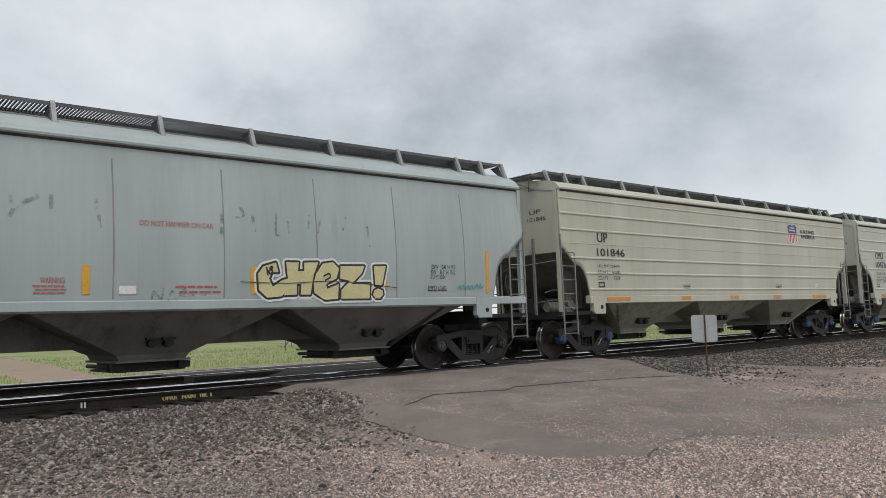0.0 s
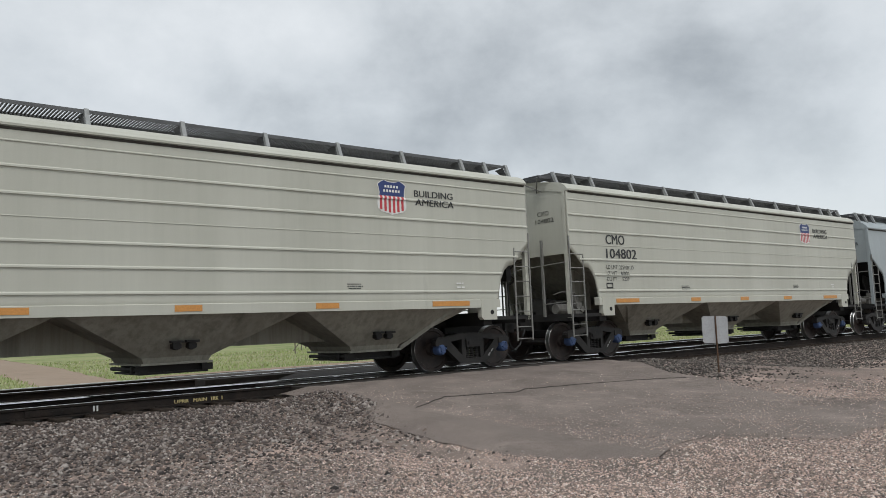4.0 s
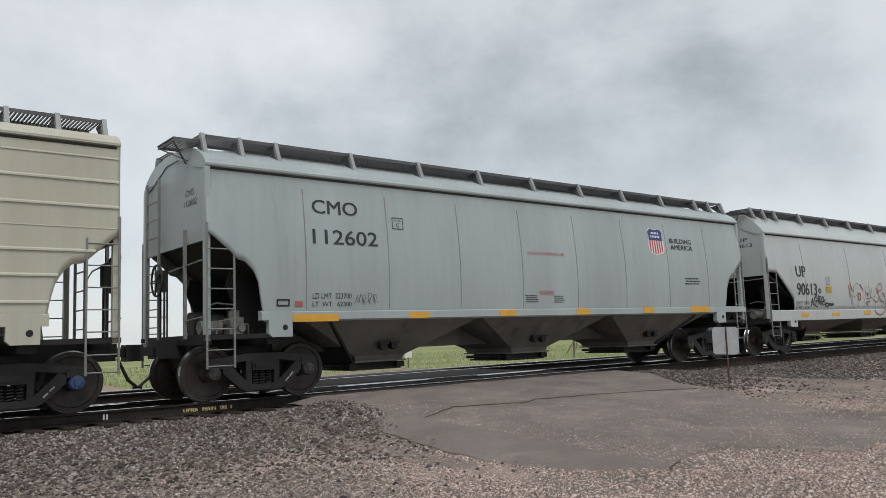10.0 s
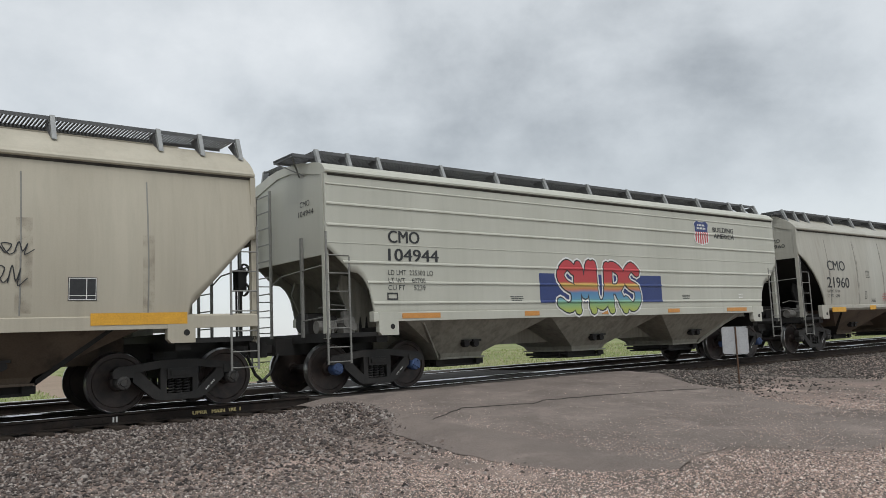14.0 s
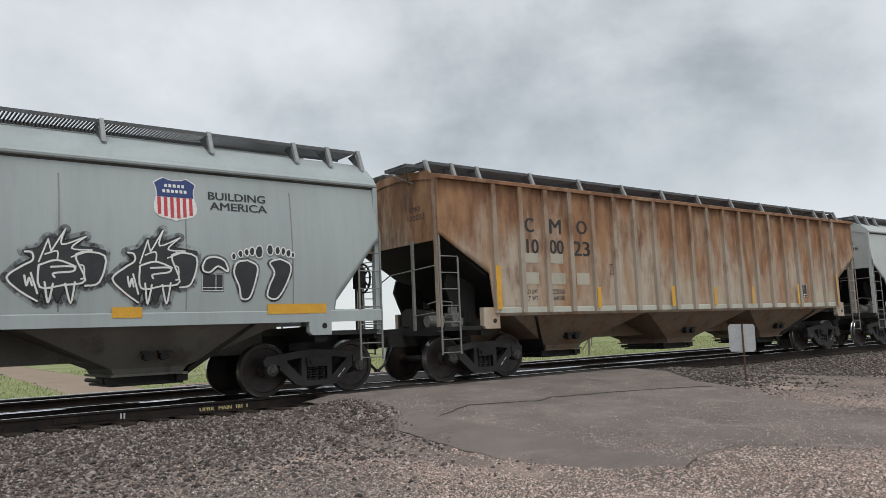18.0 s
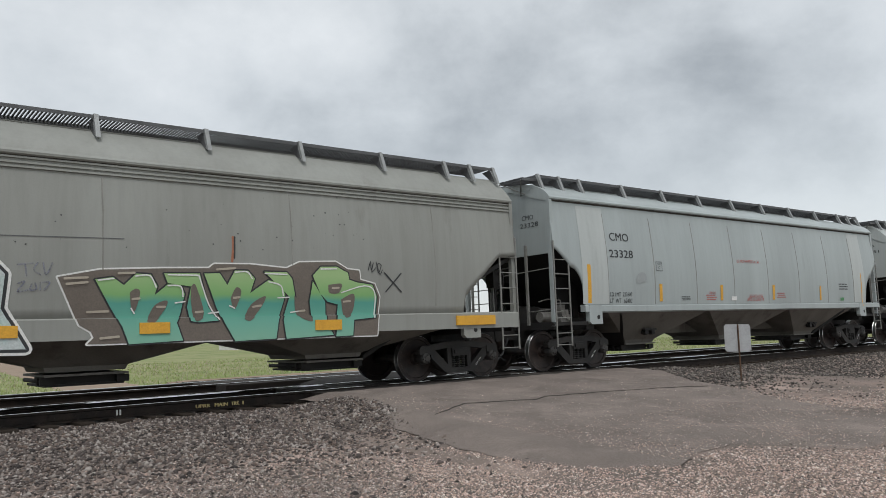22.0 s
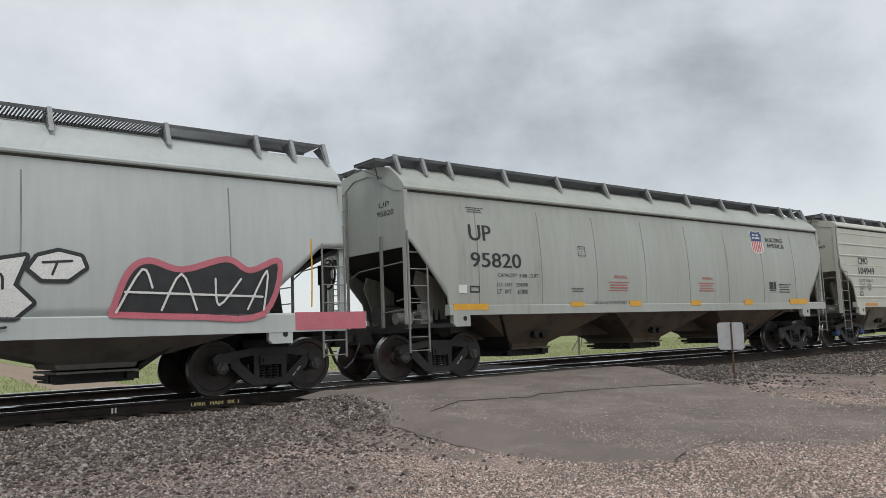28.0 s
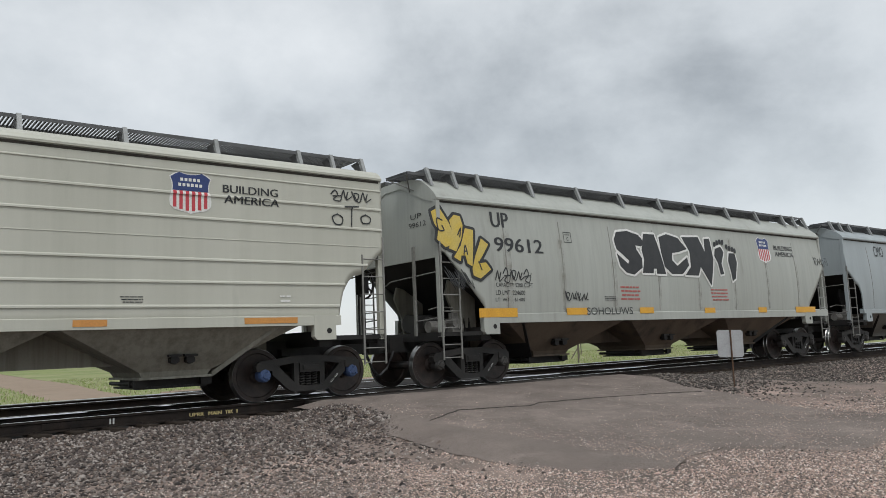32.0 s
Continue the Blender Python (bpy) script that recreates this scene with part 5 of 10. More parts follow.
RAINBOW = spray("rainbow_spray", (0.5, 0.1, 0.1))


def height_bands(mat, low, high, bands, mottle=0.0):
    """Paint in colours that follow one another by height, with a mottled border."""
    n, l = mat.node_tree.nodes, mat.node_tree.links
    co, sep, at, ramp_node = n.new("ShaderNodeTexCoord"), n.new("ShaderNodeSeparateXYZ"), n.new("ShaderNodeMapRange"), n.new("ShaderNodeValToRGB")
    at.inputs["From Min"].default_value, at.inputs["From Max"].default_value = low, high
    while len(ramp_node.color_ramp.elements) < len(bands):
        ramp_node.color_ramp.elements.new(0.5)
    for e, (where, col) in zip(ramp_node.color_ramp.elements, bands):
        e.position, e.color = where, (*col, 1)
    l.new(co.outputs["Object"], sep.inputs["Vector"])
    wave, add = n.new("ShaderNodeTexNoise"), n.new("ShaderNodeMath")
    wave.inputs["Scale"].default_value, wave.inputs["Detail"].default_value = 2.2, 5
    add.operation, add.inputs[1].default_value = "MULTIPLY_ADD", mottle
    l.new(co.outputs["Object"], wave.inputs["Vector"])
    l.new(wave.outputs["Fac"], add.inputs[0])
    l.new(sep.outputs["Z"], add.inputs[2])
    l.new(add.outputs["Value"], at.inputs["Value"])
    l.new(at.outputs["Result"], ramp_node.inputs["Fac"])
    l.new(ramp_node.outputs["Color"], n["Principled BSDF"].inputs["Base Color"])


def mottled(mat, low, high):
    """Thin spray that lets the paint below show through."""
    n, l = mat.node_tree.nodes, mat.node_tree.links
    co, spot, at = n.new("ShaderNodeTexCoord"), n.new("ShaderNodeTexNoise"), n.new("ShaderNodeMapRange")
    spot.inputs["Scale"].default_value, spot.inputs["Detail"].default_value = 5.0, 6
    at.inputs["From Min"].default_value, at.inputs["From Max"].default_value = low, high
    l.new(co.outputs["Object"], spot.inputs["Vector"])
    l.new(spot.outputs["Fac"], at.inputs["Value"])
    l.new(at.outputs["Result"], n["Principled BSDF"].inputs["Alpha"])


height_bands(RAINBOW, 1.49, 2.45, ((0.0, (0.34, 0.40, 0.10)), (0.16, (0.22, 0.40, 0.20)), (0.28, (0.11, 0.28, 0.42)), (0.42, (0.10, 0.22, 0.40)), (0.50, (0.50, 0.18, 0.09)), (0.60, (0.52, 0.40, 0.10)), (0.68, (0.44, 0.06, 0.06)), (0.95, (0.46, 0.05, 0.06))), 0.08)
WAVES = spray("aqua_to_green_spray", (0.09, 0.36, 0.46))
height_bands(WAVES, 1.35, 2.5, ((0.0, (0.10, 0.46, 0.42)), (0.36, (0.09, 0.44, 0.38)), (0.50, (0.11, 0.30, 0.11)), (0.60, (0.11, 0.33, 0.15)), (0.74, (0.10, 0.42, 0.48)), (1.0, (0.11, 0.44, 0.52))), 0.75)
YELLOW_HAZE = spray("thin_yellow_spray", (0.58, 0.45, 0.05))
mottled(YELLOW_HAZE, 0.34, 0.72)
height_bands(LEAFGREEN, 1.05, 2.3, ((0.0, (0.20, 0.42, 0.31)), (0.22, (0.15, 0.40, 0.31)), (0.48, (0.08, 0.31, 0.25)), (0.58, (0.20, 0.40, 0.15)), (0.85, (0.31, 0.46, 0.21))), 0.15)
PINK_HAZE = spray("thin_pink_spray", (0.60, 0.43, 0.38))
mottled(PINK_HAZE, 0.46, 0.6)
SOOT_HAZE = spray("thin_black_overspray", (0.06, 0.06, 0.065))
mottled(SOOT_HAZE, 0.36, 0.85)
SAND_HAZE = spray("thin_ochre_spray", (0.42, 0.36, 0.22))
mottled(SAND_HAZE, 0.3, 0.7)
mottled(SLATE_HAZE, 0.3, 0.8)
FADED_HAZE = spray("worn_grey_spray", (0.27, 0.29, 0.29))
mottled(FADED_HAZE, 0.42, 0.75)
mottled(MINT, 0.38, 0.75)


def rib_tables():
    """Heights at which a ribbed side bends, with how far it stands out there."""
    table = [(0.0, 0.0)]
    for z, h in sorted(RIB_LINES):
        table += [(z - 0.006 * h, 0.0), (z - 0.004 * h, 0.02 * h), (z + 0.022 * h, 0.018 * h), (z + 0.045 * h, 0.0)]
    return table + [(9.0, 0.0)]


RIB_TABLE = rib_tables()


def on_side(kind, x, z, lift):
    y = side_y(kind, z) + (lerp_table(RIB_TABLE, z) if kind["ribs"] == "lines" else 0.0)
    if kind["sill"] and z < kind["sill_top"] - 0.02:
        y = max(y, 1.621)
    return (x, -(y + lift), z)


def decal(name, bm, mat, i, lift, label=""):
    """Lays a flat drawing in x and z on the near side of car i, so that it follows ribs, bow and sill."""
    kind = KINDS[TRAIN[i][1]]
    zs = [v.co.z for v in bm.verts]
    low, high = min(zs), max(zs)
    if kind["ribs"] == "lines" or high - low > 0.25 and name.split("_")[0] in ("graffiti", "sprayed", "scrawl", "painted"):
        cuts = [kind["sill_top"] - 0.021, kind["sill_top"] - 0.0195] if kind["sill"] else []
        if kind["ribs"] == "lines":
            cuts += [z for z, _ in RIB_TABLE]
        else:
            cuts += [1.5 + 0.25 * k for k in range(10)]
        for z in cuts:
            if low + 0.002 < z < high - 0.002:
                bmesh.ops.bisect_plane(bm, geom=bm.verts[:] + bm.edges[:] + bm.faces[:], plane_co=(0, 0, z), plane_no=(0, 0, 1))
    for v in bm.verts:
        v.co = on_side(kind, v.co.x, v.co.z, lift + v.co.y)
    return part(name, mesh_of(name, bm, mat, fix=False), None, CARS[i][0], label)


def plate(bm, x0, x1, z0, z1):
    """A rectangle in strips, so that it can follow a bowed side."""
    n = max(1, int((z1 - z0) / 0.2))
    rows = [(bm.verts.new((x0, 0, z0 + (z1 - z0) * k / n)), bm.verts.new((x1, 0, z0 + (z1 - z0) * k / n))) for k in range(n + 1)]
    for a, b in zip(rows, rows[1:]):
        bm.faces.new((a[0], a[1], b[1], b[0]))


def lettering(i, words, x0, x1, z0, z1, mat=None, bold=0.0, lift=0.008, name="lettering", label="", pad=0.014):
    """Words fitted into a box on the side of car i."""
    z0, z1 = z0 - pad, z1 + pad
    cu = bpy.data.curves.new("words", "FONT")
    cu.body, cu.resolution_u = words, 3
    ob = bpy.data.objects.new("words", cu)
    me = bpy.data.meshes.new_from_object(ob)
    bpy.data.objects.remove(ob), bpy.data.curves.remove(cu)
    bm = bmesh.new()
    bm.from_mesh(me)
    bpy.data.meshes.remove(me)
    lo = [min(v.co[k] for v in bm.verts) for k in (0, 1)]
    hi = [max(v.co[k] for v in bm.verts) for k in (0, 1)]
    for v in bm.verts:
        v.co = (x0 + (x1 - x0) * (v.co.x - lo[0]) / (hi[0] - lo[0]), 0, z0 + (z1 - z0) * (v.co.y - lo[1]) / (hi[1] - lo[1]))
    if bold:
        # heavier strokes: the same outline laid twice, a hair apart
        d = max(0.016, 1.3 * bold) * (z1 - z0)
        twin = bmesh.ops.duplicate(bm, geom=bm.verts[:] + bm.edges[:] + bm.faces[:])["geom"]
        twin = {g for g in twin if isinstance(g, bmesh.types.BMVert)}
        for v in bm.verts:
            v.co.x += d if v in twin else -d
            v.co.y += 4e-4 if v in twin else 0.0
    return decal(name, bm, mat or INK, i, lift, label)


def stripe(i, x0, x1, z0, z1, mat=None, lift=0.009):
    bm = bmesh.new()
    plate(bm, x0, x1, z0, z1)
    return decal("reflective_stripe", bm, mat or YELLOW, i, lift, "yellow reflective stripe")


def sill_stripe(i, x0, x1, z0, z1, mat=None):
    """A reflective stripe on the proud face of the side sill."""
    bm = bmesh.new()
    y = 1.664 if i in (16, 19) else 1.628
    box(bm, x0, x1, -y, -1.618, z0, z1)
    return part("reflective_stripe", bm, mat or YELLOW, CARS[i][0], "yellow reflective stripe")


def bars(i, x0, x1, z0, z1, n, mat=None, seed=0):
    """Small print that cannot be read: n lines of plain bars."""
    rng = random.Random(seed + i * 31)
    bm = bmesh.new()
    h = (z1 - z0) / n
    for k in range(n):
        z = z1 - (k + 0.5) * h
        x = x0 + (rng.random() * 0.1 if k else 0) * (x1 - x0)
        end = x1 - rng.random() * 0.15 * (x1 - x0)
        while x < end - 0.02:
            word = min(end - x, rng.uniform(1.6, 5.0) * h * 0.5)
            plate(bm, x, x + word, z - h * 0.19, z + h * 0.19)
            x += word + h * 0.28
    return decal("small_print", bm, mat or INK, i, 0.008)


def frame_box(i, x0, x1, z0, z1, w=0.014, mat=None, lift=0.008):
    bm = bmesh.new()
    for a in ((x0, x1, z0, z0 + w), (x0, x1, z1 - w, z1), (x0, x0 + w, z0 + w, z1 - w), (x1 - w, x1, z0 + w, z1 - w)):
        plate(bm, *a)
    return decal("marking_frame", bm, mat or INK, i, lift)


def plate_c(i, x0, x1, z0, z1):
    frame_box(i, x0, x1, z0, z1)
    w, h = x1 - x0, z1 - z0
    lettering(i, "PLATE", x0 + 0.2 * w, x1 - 0.2 * w, z0 + 0.68 * h, z0 + 0.82 * h, pad=0)
    lettering(i, "C", x0 + 0.36 * w, x1 - 0.36 * w, z0 + 0.2 * h, z0 + 0.52 * h, pad=0)


def outline(bm, pts):
    vs = [bm.verts.new((x, 0, z)) for x, z in pts]
    bm.faces.new(vs).normal_update()
    bmesh.ops.triangulate(bm, faces=bm.faces[:])


HALF_CREST = [(0.5, 0.945), (0.64, 0.955), (0.78, 1.0), (0.90, 0.94), (1.0, 0.87), (0.955, 0.75), (0.94, 0.64), (0.95, 0.55), (0.985, 0.42), (1.0, 0.30), (0.98, 0.19), (0.88, 0.10), (0.70, 0.06), (0.58, 0.04), (0.5, 0.0)]
CREST = HALF_CREST + [(1 - x, z) for x, z in HALF_CREST[-2:0:-1]]


def crest(i, x0, x1, z0, z1, plain=False):
    """A railway crest in plain shapes: white edge, navy top, red and white bars below."""
    w, h = x1 - x0, z1 - z0
    bm = bmesh.new()
    outline(bm, [(x0 - 0.03 * w + 1.06 * w * x, z0 - 0.02 * h + 1.04 * h * z) for x, z in CREST])
    decal("crest", bm, WHITE_INK, i, 0.007, "white shield-shaped crest")
    bm = bmesh.new()
    outline(bm, [(x0 + w * x, z0 + h * z) for x, z in CREST if z > 0.54])
    decal("crest_field", bm, NAVY, i, 0.010, "navy crest field")
    bm = bmesh.new()
    for z in (0.82, 0.69):
        for k in range(5 if z > 0.8 else 6):
            a = 0.24 + 0.105 * k - (0.05 if z < 0.8 else 0)
            plate(bm, x0 + w * a, x0 + w * (a + 0.07), z0 + h * (z - 0.035), z0 + h * (z + 0.04))
    decal("crest_marks", bm, WHITE_INK, i, 0.012)
    if not plain:
        for k in range(6):
            a = 0.06 + 0.155 * k
            bm = bmesh.new()
            lowest = 0.05 + 0.16 * abs(a + 0.045 - 0.5) ** 1.5 * 2.2
            plate(bm, x0 + w * a, x0 + w * (a + 0.085), z0 + h * lowest, z0 + h * 0.545)
            decal("crest_bar", bm, CRIMSON, i, 0.010, "red crest bar")


def building_america(i, x0, x1, z0, z1):
    h = z1 - z0
    lettering(i, "BUILDING", x0, x1 - 0.02, z0 + 0.57 * h, z1, bold=0.028, pad=0)
    lettering(i, "AMERICA", x0 + 0.02, x1, z0, z0 + 0.43 * h, bold=0.028, pad=0)


# hand-drawn letters as strokes in a unit box
GLYPH = {
    "A": [[(0, 0), (0.3, 0.55), (0.5, 1), (0.75, 0.5), (1, 0)], [(0.2, 0.36), (0.82, 0.36)]],
    "B": [[(0.08, 0), (0.05, 1), (0.65, 0.97), (0.8, 0.76), (0.6, 0.55), (0.1, 0.52)], [(0.6, 0.55), (0.95, 0.36), (0.8, 0.06), (0.08, 0)]],
    "C": [[(0.92, 0.82), (0.62, 1), (0.2, 0.86), (0.04, 0.5), (0.2, 0.12), (0.62, 0), (0.95, 0.2)]],
    "D": [[(0.08, 0), (0.05, 1), (0.6, 0.92), (0.95, 0.5), (0.6, 0.05), (0.08, 0)]],
    "E": [[(0.92, 0.94), (0.1, 1), (0.06, 0.5), (0.08, 0.02), (0.95, 0.05)], [(0.08, 0.52), (0.75, 0.55)]],
    "F": [[(0.95, 1), (0.15, 0.92), (0.1, 0.45), (0, 0)], [(0.12, 0.5), (0.75, 0.56)]],
    "G": [[(0.9, 0.85), (0.55, 1), (0.12, 0.75), (0.06, 0.3), (0.45, 0), (0.9, 0.12), (0.92, 0.48), (0.55, 0.46)]],
    "H": [[(0.1, 1), (0.06, 0.5), (0.1, 0)], [(0.9, 1), (0.94, 0.5), (0.9, 0)], [(0.08, 0.5), (0.92, 0.54)]],
    "I": [[(0.5, 1), (0.46, 0.5), (0.5, 0)]],
    "J": [[(0.8, 1), (0.82, 0.25), (0.5, 0), (0.1, 0.22)]],
    "K": [[(0.1, 1), (0.12, 0)], [(0.92, 1), (0.15, 0.45), (0.95, 0)]],
    "L": [[(0.15, 1), (0.1, 0.4), (0.16, 0.03), (0.95, 0.12)]],
    "M": [[(0, 0), (0.12, 1), (0.5, 0.35), (0.88, 1), (1, 0)]],
    "N": [[(0.04, 0), (0.08, 1), (0.9, 0.02), (0.95, 1)]],
    "O": [[(0.5, 1), (0.12, 0.82), (0.04, 0.4), (0.3, 0.02), (0.72, 0.05), (0.97, 0.42), (0.88, 0.85), (0.5, 1)]],
    "P": [[(0.08, 0), (0.06, 1), (0.75, 0.95), (0.88, 0.68), (0.6, 0.44), (0.1, 0.46)]],
    "R": [[(0.08, 0), (0.06, 1), (0.75, 0.95), (0.86, 0.7), (0.55, 0.5), (0.12, 0.5)], [(0.5, 0.5), (0.98, 0)]],
    "S": [[(0.92, 0.86), (0.5, 1), (0.1, 0.78), (0.35, 0.54), (0.85, 0.42), (0.86, 0.12), (0.45, 0), (0.04, 0.14)]],
    "T": [[(0, 0.92), (1, 1)], [(0.52, 0.95), (0.46, 0)]],
    "U": [[(0.06, 1), (0.1, 0.25), (0.45, 0), (0.85, 0.2), (0.94, 1)]],
    "V": [[(0, 1), (0.45, 0), (1, 1)]],
    "W": [[(0, 1), (0.2, 0), (0.5, 0.65), (0.8, 0), (1, 1)]],
    "X": [[(0, 1), (1, 0)], [(0.95, 1), (0.05, 0)]],
    "Y": [[(0, 1), (0.48, 0.5), (1, 1)], [(0.48, 0.5), (0.45, 0)]],
    "Z": [[(0.06, 0.94), (0.95, 0.98), (0.05, 0.06), (0.96, 0)]],
    "1": [[(0.2, 0.8), (0.55, 1), (0.5, 0)]],
    "8": [[(0.5, 1), (0.12, 0.8), (0.85, 0.3), (0.5, 0), (0.1, 0.25), (0.88, 0.78), (0.5, 1)]],
    "!": [[(0.55, 1), (0.45, 0.36)], [(0.42, 0.08), (0.45, 0.04)]],
    "~": [[(0, 0.4), (0.2, 0.7), (0.4, 0.3), (0.6, 0.75), (0.8, 0.35), (1, 0.6)]],
    "o": [[(0.5, 0.7), (0.15, 0.5), (0.3, 0.1), (0.75, 0.12), (0.85, 0.5), (0.5, 0.7)]],
    "^": [[(0, 0.1), (0.5, 0.9), (1, 0.1)]],
}


# loops and hooks for sprayed marks that nobody can read
GLYPH.update({
    "a": [[(0, 0.25), (0.25, 0.95), (0.45, 0.3), (0.7, 0.85), (0.55, 0.1), (1.1, 0.45)]],
    "b": [[(0.1, 0.9), (0.5, 0.1), (0.85, 0.7), (0.3, 0.75), (0.75, 0.0), (1.1, 0.3)]],
    "c": [[(0, 0.6), (0.4, 1), (0.7, 0.55), (0.25, 0.15), (0.9, 0.05), (1.1, 0.7)], [(0.2, 0.45), (0.95, 0.5)]],
    "d": [[(0.05, 0.1), (0.35, 0.8), (0.6, 0.2), (0.95, 0.95), (0.8, 0.3), (1.15, 0.15)]],
})
READABLE = {"VAST", "SEAS", "DEV", "SUPA", "18", "~~~", "o~", "o", "O", "X", "oo", "STOK", "BUSER", "2O", "oTo", "DLMY", "KILMS"}


def smooth_chain(pts, n=4):
    """Rounds a chain of points."""
    if len(pts) < 3:
        return pts
    out = []
    q = [pts[0]] + list(pts) + [pts[-1]]
    for a, b, c, d in zip(q, q[1:], q[2:], q[3:]):
        for k in range(n):
            t = k / n
            out.append(tuple(0.5 * (2 * b[j] + (c[j] - a[j]) * t + (2 * a[j] - 5 * b[j] + 4 * c[j] - d[j]) * t * t + (3 * b[j] - a[j] - 3 * c[j] + d[j]) * t ** 3) for j in (0, 1)))
    return out + [pts[-1]]


def ribbon(bm, pts, w, taper=1.0):
    """A painted stroke with round joints."""
    for k, ((ax, az), (bx, bz)) in enumerate(zip(pts, pts[1:])):
        d = math.hypot(bx - ax, bz - az) or 1e-6
        nx, nz = -(bz - az) / d, (bx - ax) / d
        u = w / 2 * (1 + (taper - 1) * k / len(pts))
        v = w / 2 * (1 + (taper - 1) * (k + 1) / len(pts))
        y = len(bm.faces) * 2e-5
        bm.faces.new([bm.verts.new((x, y, z)) for x, z in ((ax - nx * u, az - nz * u), (bx - nx * v, bz - nz * v), (bx + nx * v, bz + nz * v), (ax + nx * u, az + nz * u))])
    for k, (x, z) in enumerate(pts):
        u = w / 2 * (1 + (taper - 1) * k / len(pts))
        y = len(bm.faces) * 2e-5
        bm.faces.new([bm.verts.new((x + u * math.cos(a * 0.785), y, z + u * math.sin(a * 0.785))) for a in range(8)])


def tag_strokes(word, x0, x1, z0, z1, seed, slant=0.0, wobble=0.06, gap=0.12, sizes=None):
    """The strokes of a sprayed word, letter by letter."""
    rng = random.Random(seed)
    n = len(word)
    wide = [0.45 if c in "I!1" else 1.0 for c in word]
    unit = (x1 - x0) / (sum(wide) + gap * (n - 1))
    x, out = x0, []
    for c, k in zip(word, wide):
        lo, hi = z0 + rng.uniform(-1, 1) * wobble * (z1 - z0), z1 + rng.uniform(-1, 1) * wobble * (z1 - z0)
        if c != " ":
            letter = []
            for stroke in GLYPH.get({"2": "Z", "5": "S", "0": "O"}.get(c, c), GLYPH["o"]):
                pts = [(x + unit * k * px + slant * (lo + (hi - lo) * pz - z0), lo + (hi - lo) * pz) for px, pz in stroke]
                letter.append(smooth_chain([(a + rng.uniform(-0.02, 0.02) * unit, b + rng.uniform(-0.02, 0.02) * (z1 - z0)) for a, b in pts]))
            out.append(letter)
        x += unit * (k + gap)
    return out


def scrawl(i, word, x0, x1, z0, z1, w, mat, seed=1, slant=0.15, lift=0.011):
    """A thin sprayed tag, a part for each letter; loops where it cannot be read."""
    if word not in READABLE:
        w *= 0.6
        word = "".join("abcd"[(ord(c) + seed + k) % 4] if c != " " else " " for k, c in enumerate(word))
    for k, letter in enumerate(tag_strokes(word, x0, x1, z0, z1, seed, slant, 0.14, 0.02)):
        bm = bmesh.new()
        for s in letter:
            ribbon(bm, s, w, 0.7)
        decal("scrawl", bm, FADED_HAZE if mat is FADED else mat, i, lift + 0.0003 * k, "thin sprayed scrawl" if k == 0 else "")


def piece(i, word, x0, x1, z0, z1, layers, seed=1, slant=0.0, gap=0.10, wobble=0.05):
    """A large sprayed word, one part a letter and layer: layers of (stroke width, paint, dx, dz)."""
    letters = tag_strokes(word, x0, x1, z0, z1, seed, slant, wobble, gap)
    for k, letter in enumerate(letters):
        for j, (w, mat, dx, dz) in enumerate(layers):
            bm = bmesh.new()
            for s in letter:
                ribbon(bm, [(x + dx, z + dz) for x, z in s], w)
            decal("graffiti_letter", bm, mat, i, 0.009 + 0.0036 * j + 0.0021 * k, "sprayed graffiti letter" if j else "")


def blot(i, pts, mat, lift=0.009, label="sprayed colour patch"):
    bm = bmesh.new()
    outline(bm, smooth_chain(pts + pts[:1], 5)[:-1])
    return decal("sprayed_patch", bm, mat, i, lift, label)


def flecks(i, x0, x1, z0, z1, n, size, mat, seed=3, lift=0.008):
    """Chips and specks in the paint."""
    rng = random.Random(seed)
    bm = bmesh.new()
    for _ in range(n):
        x, z, s = rng.uniform(x0, x1), rng.uniform(z0, z1), size * rng.uniform(0.3, 1.0)
        bm.faces.new([bm.verts.new((x + s * rng.uniform(0.5, 1.3) * math.cos(a), 0, z + s * rng.uniform(0.4, 1) * math.sin(a))) for a in (0, 1.2, 2.4, 3.6, 4.9)])
    return tagged(decal("paint_chips", bm, mat, i, lift), "small dark chips in the paint", kind="stuff")


def sticker(i, x0, x1, z0, z1, mat):
    """A small label stuck to the side."""
    bm = bmesh.new()
    deep = z0 < 1.46
    if deep:
        box(bm, x0, x1, -1.629, -1.619, z0, z1)
        return part("sticker", bm, mat, CARS[i][0])
    plate(bm, x0, x1, z0, z1)
    return decal("sticker", bm, mat, i, 0.010)


def panel(i, x0, x1, z0, z1, mat, y=None):
    """A repainted or printed rectangle; with y it lies on the sill face."""
    bm = bmesh.new()
    if y:
        box(bm, x0, x1, -y, -y + 0.012, z0, z1)
        return part("painted_panel", bm, mat, CARS[i][0])
    plate(bm, x0, x1, z0, z1)
    ob = decal("painted_panel", bm, mat, i, 0.0065)
    if mat is INK:
        # the two-part data board: black fields, pale rules and small print
        w, h = x1 - x0, z1 - z0
        frame_box(i, x0 + 0.01, x1 - 0.01, z0 + 0.01, z1 - 0.01, 0.01, WHITE_INK)
        bm = bmesh.new()
        plate(bm, x0 + 0.62 * w, x0 + 0.62 * w + 0.012, z0 + 0.02, z1 - 0.02)
        plate(bm, x0 + 0.02, x1 - 0.02, z0 + 0.2 * h, z0 + 0.2 * h + 0.01)
        decal("printed_rule", bm, WHITE_INK, i, 0.0083)
    return ob


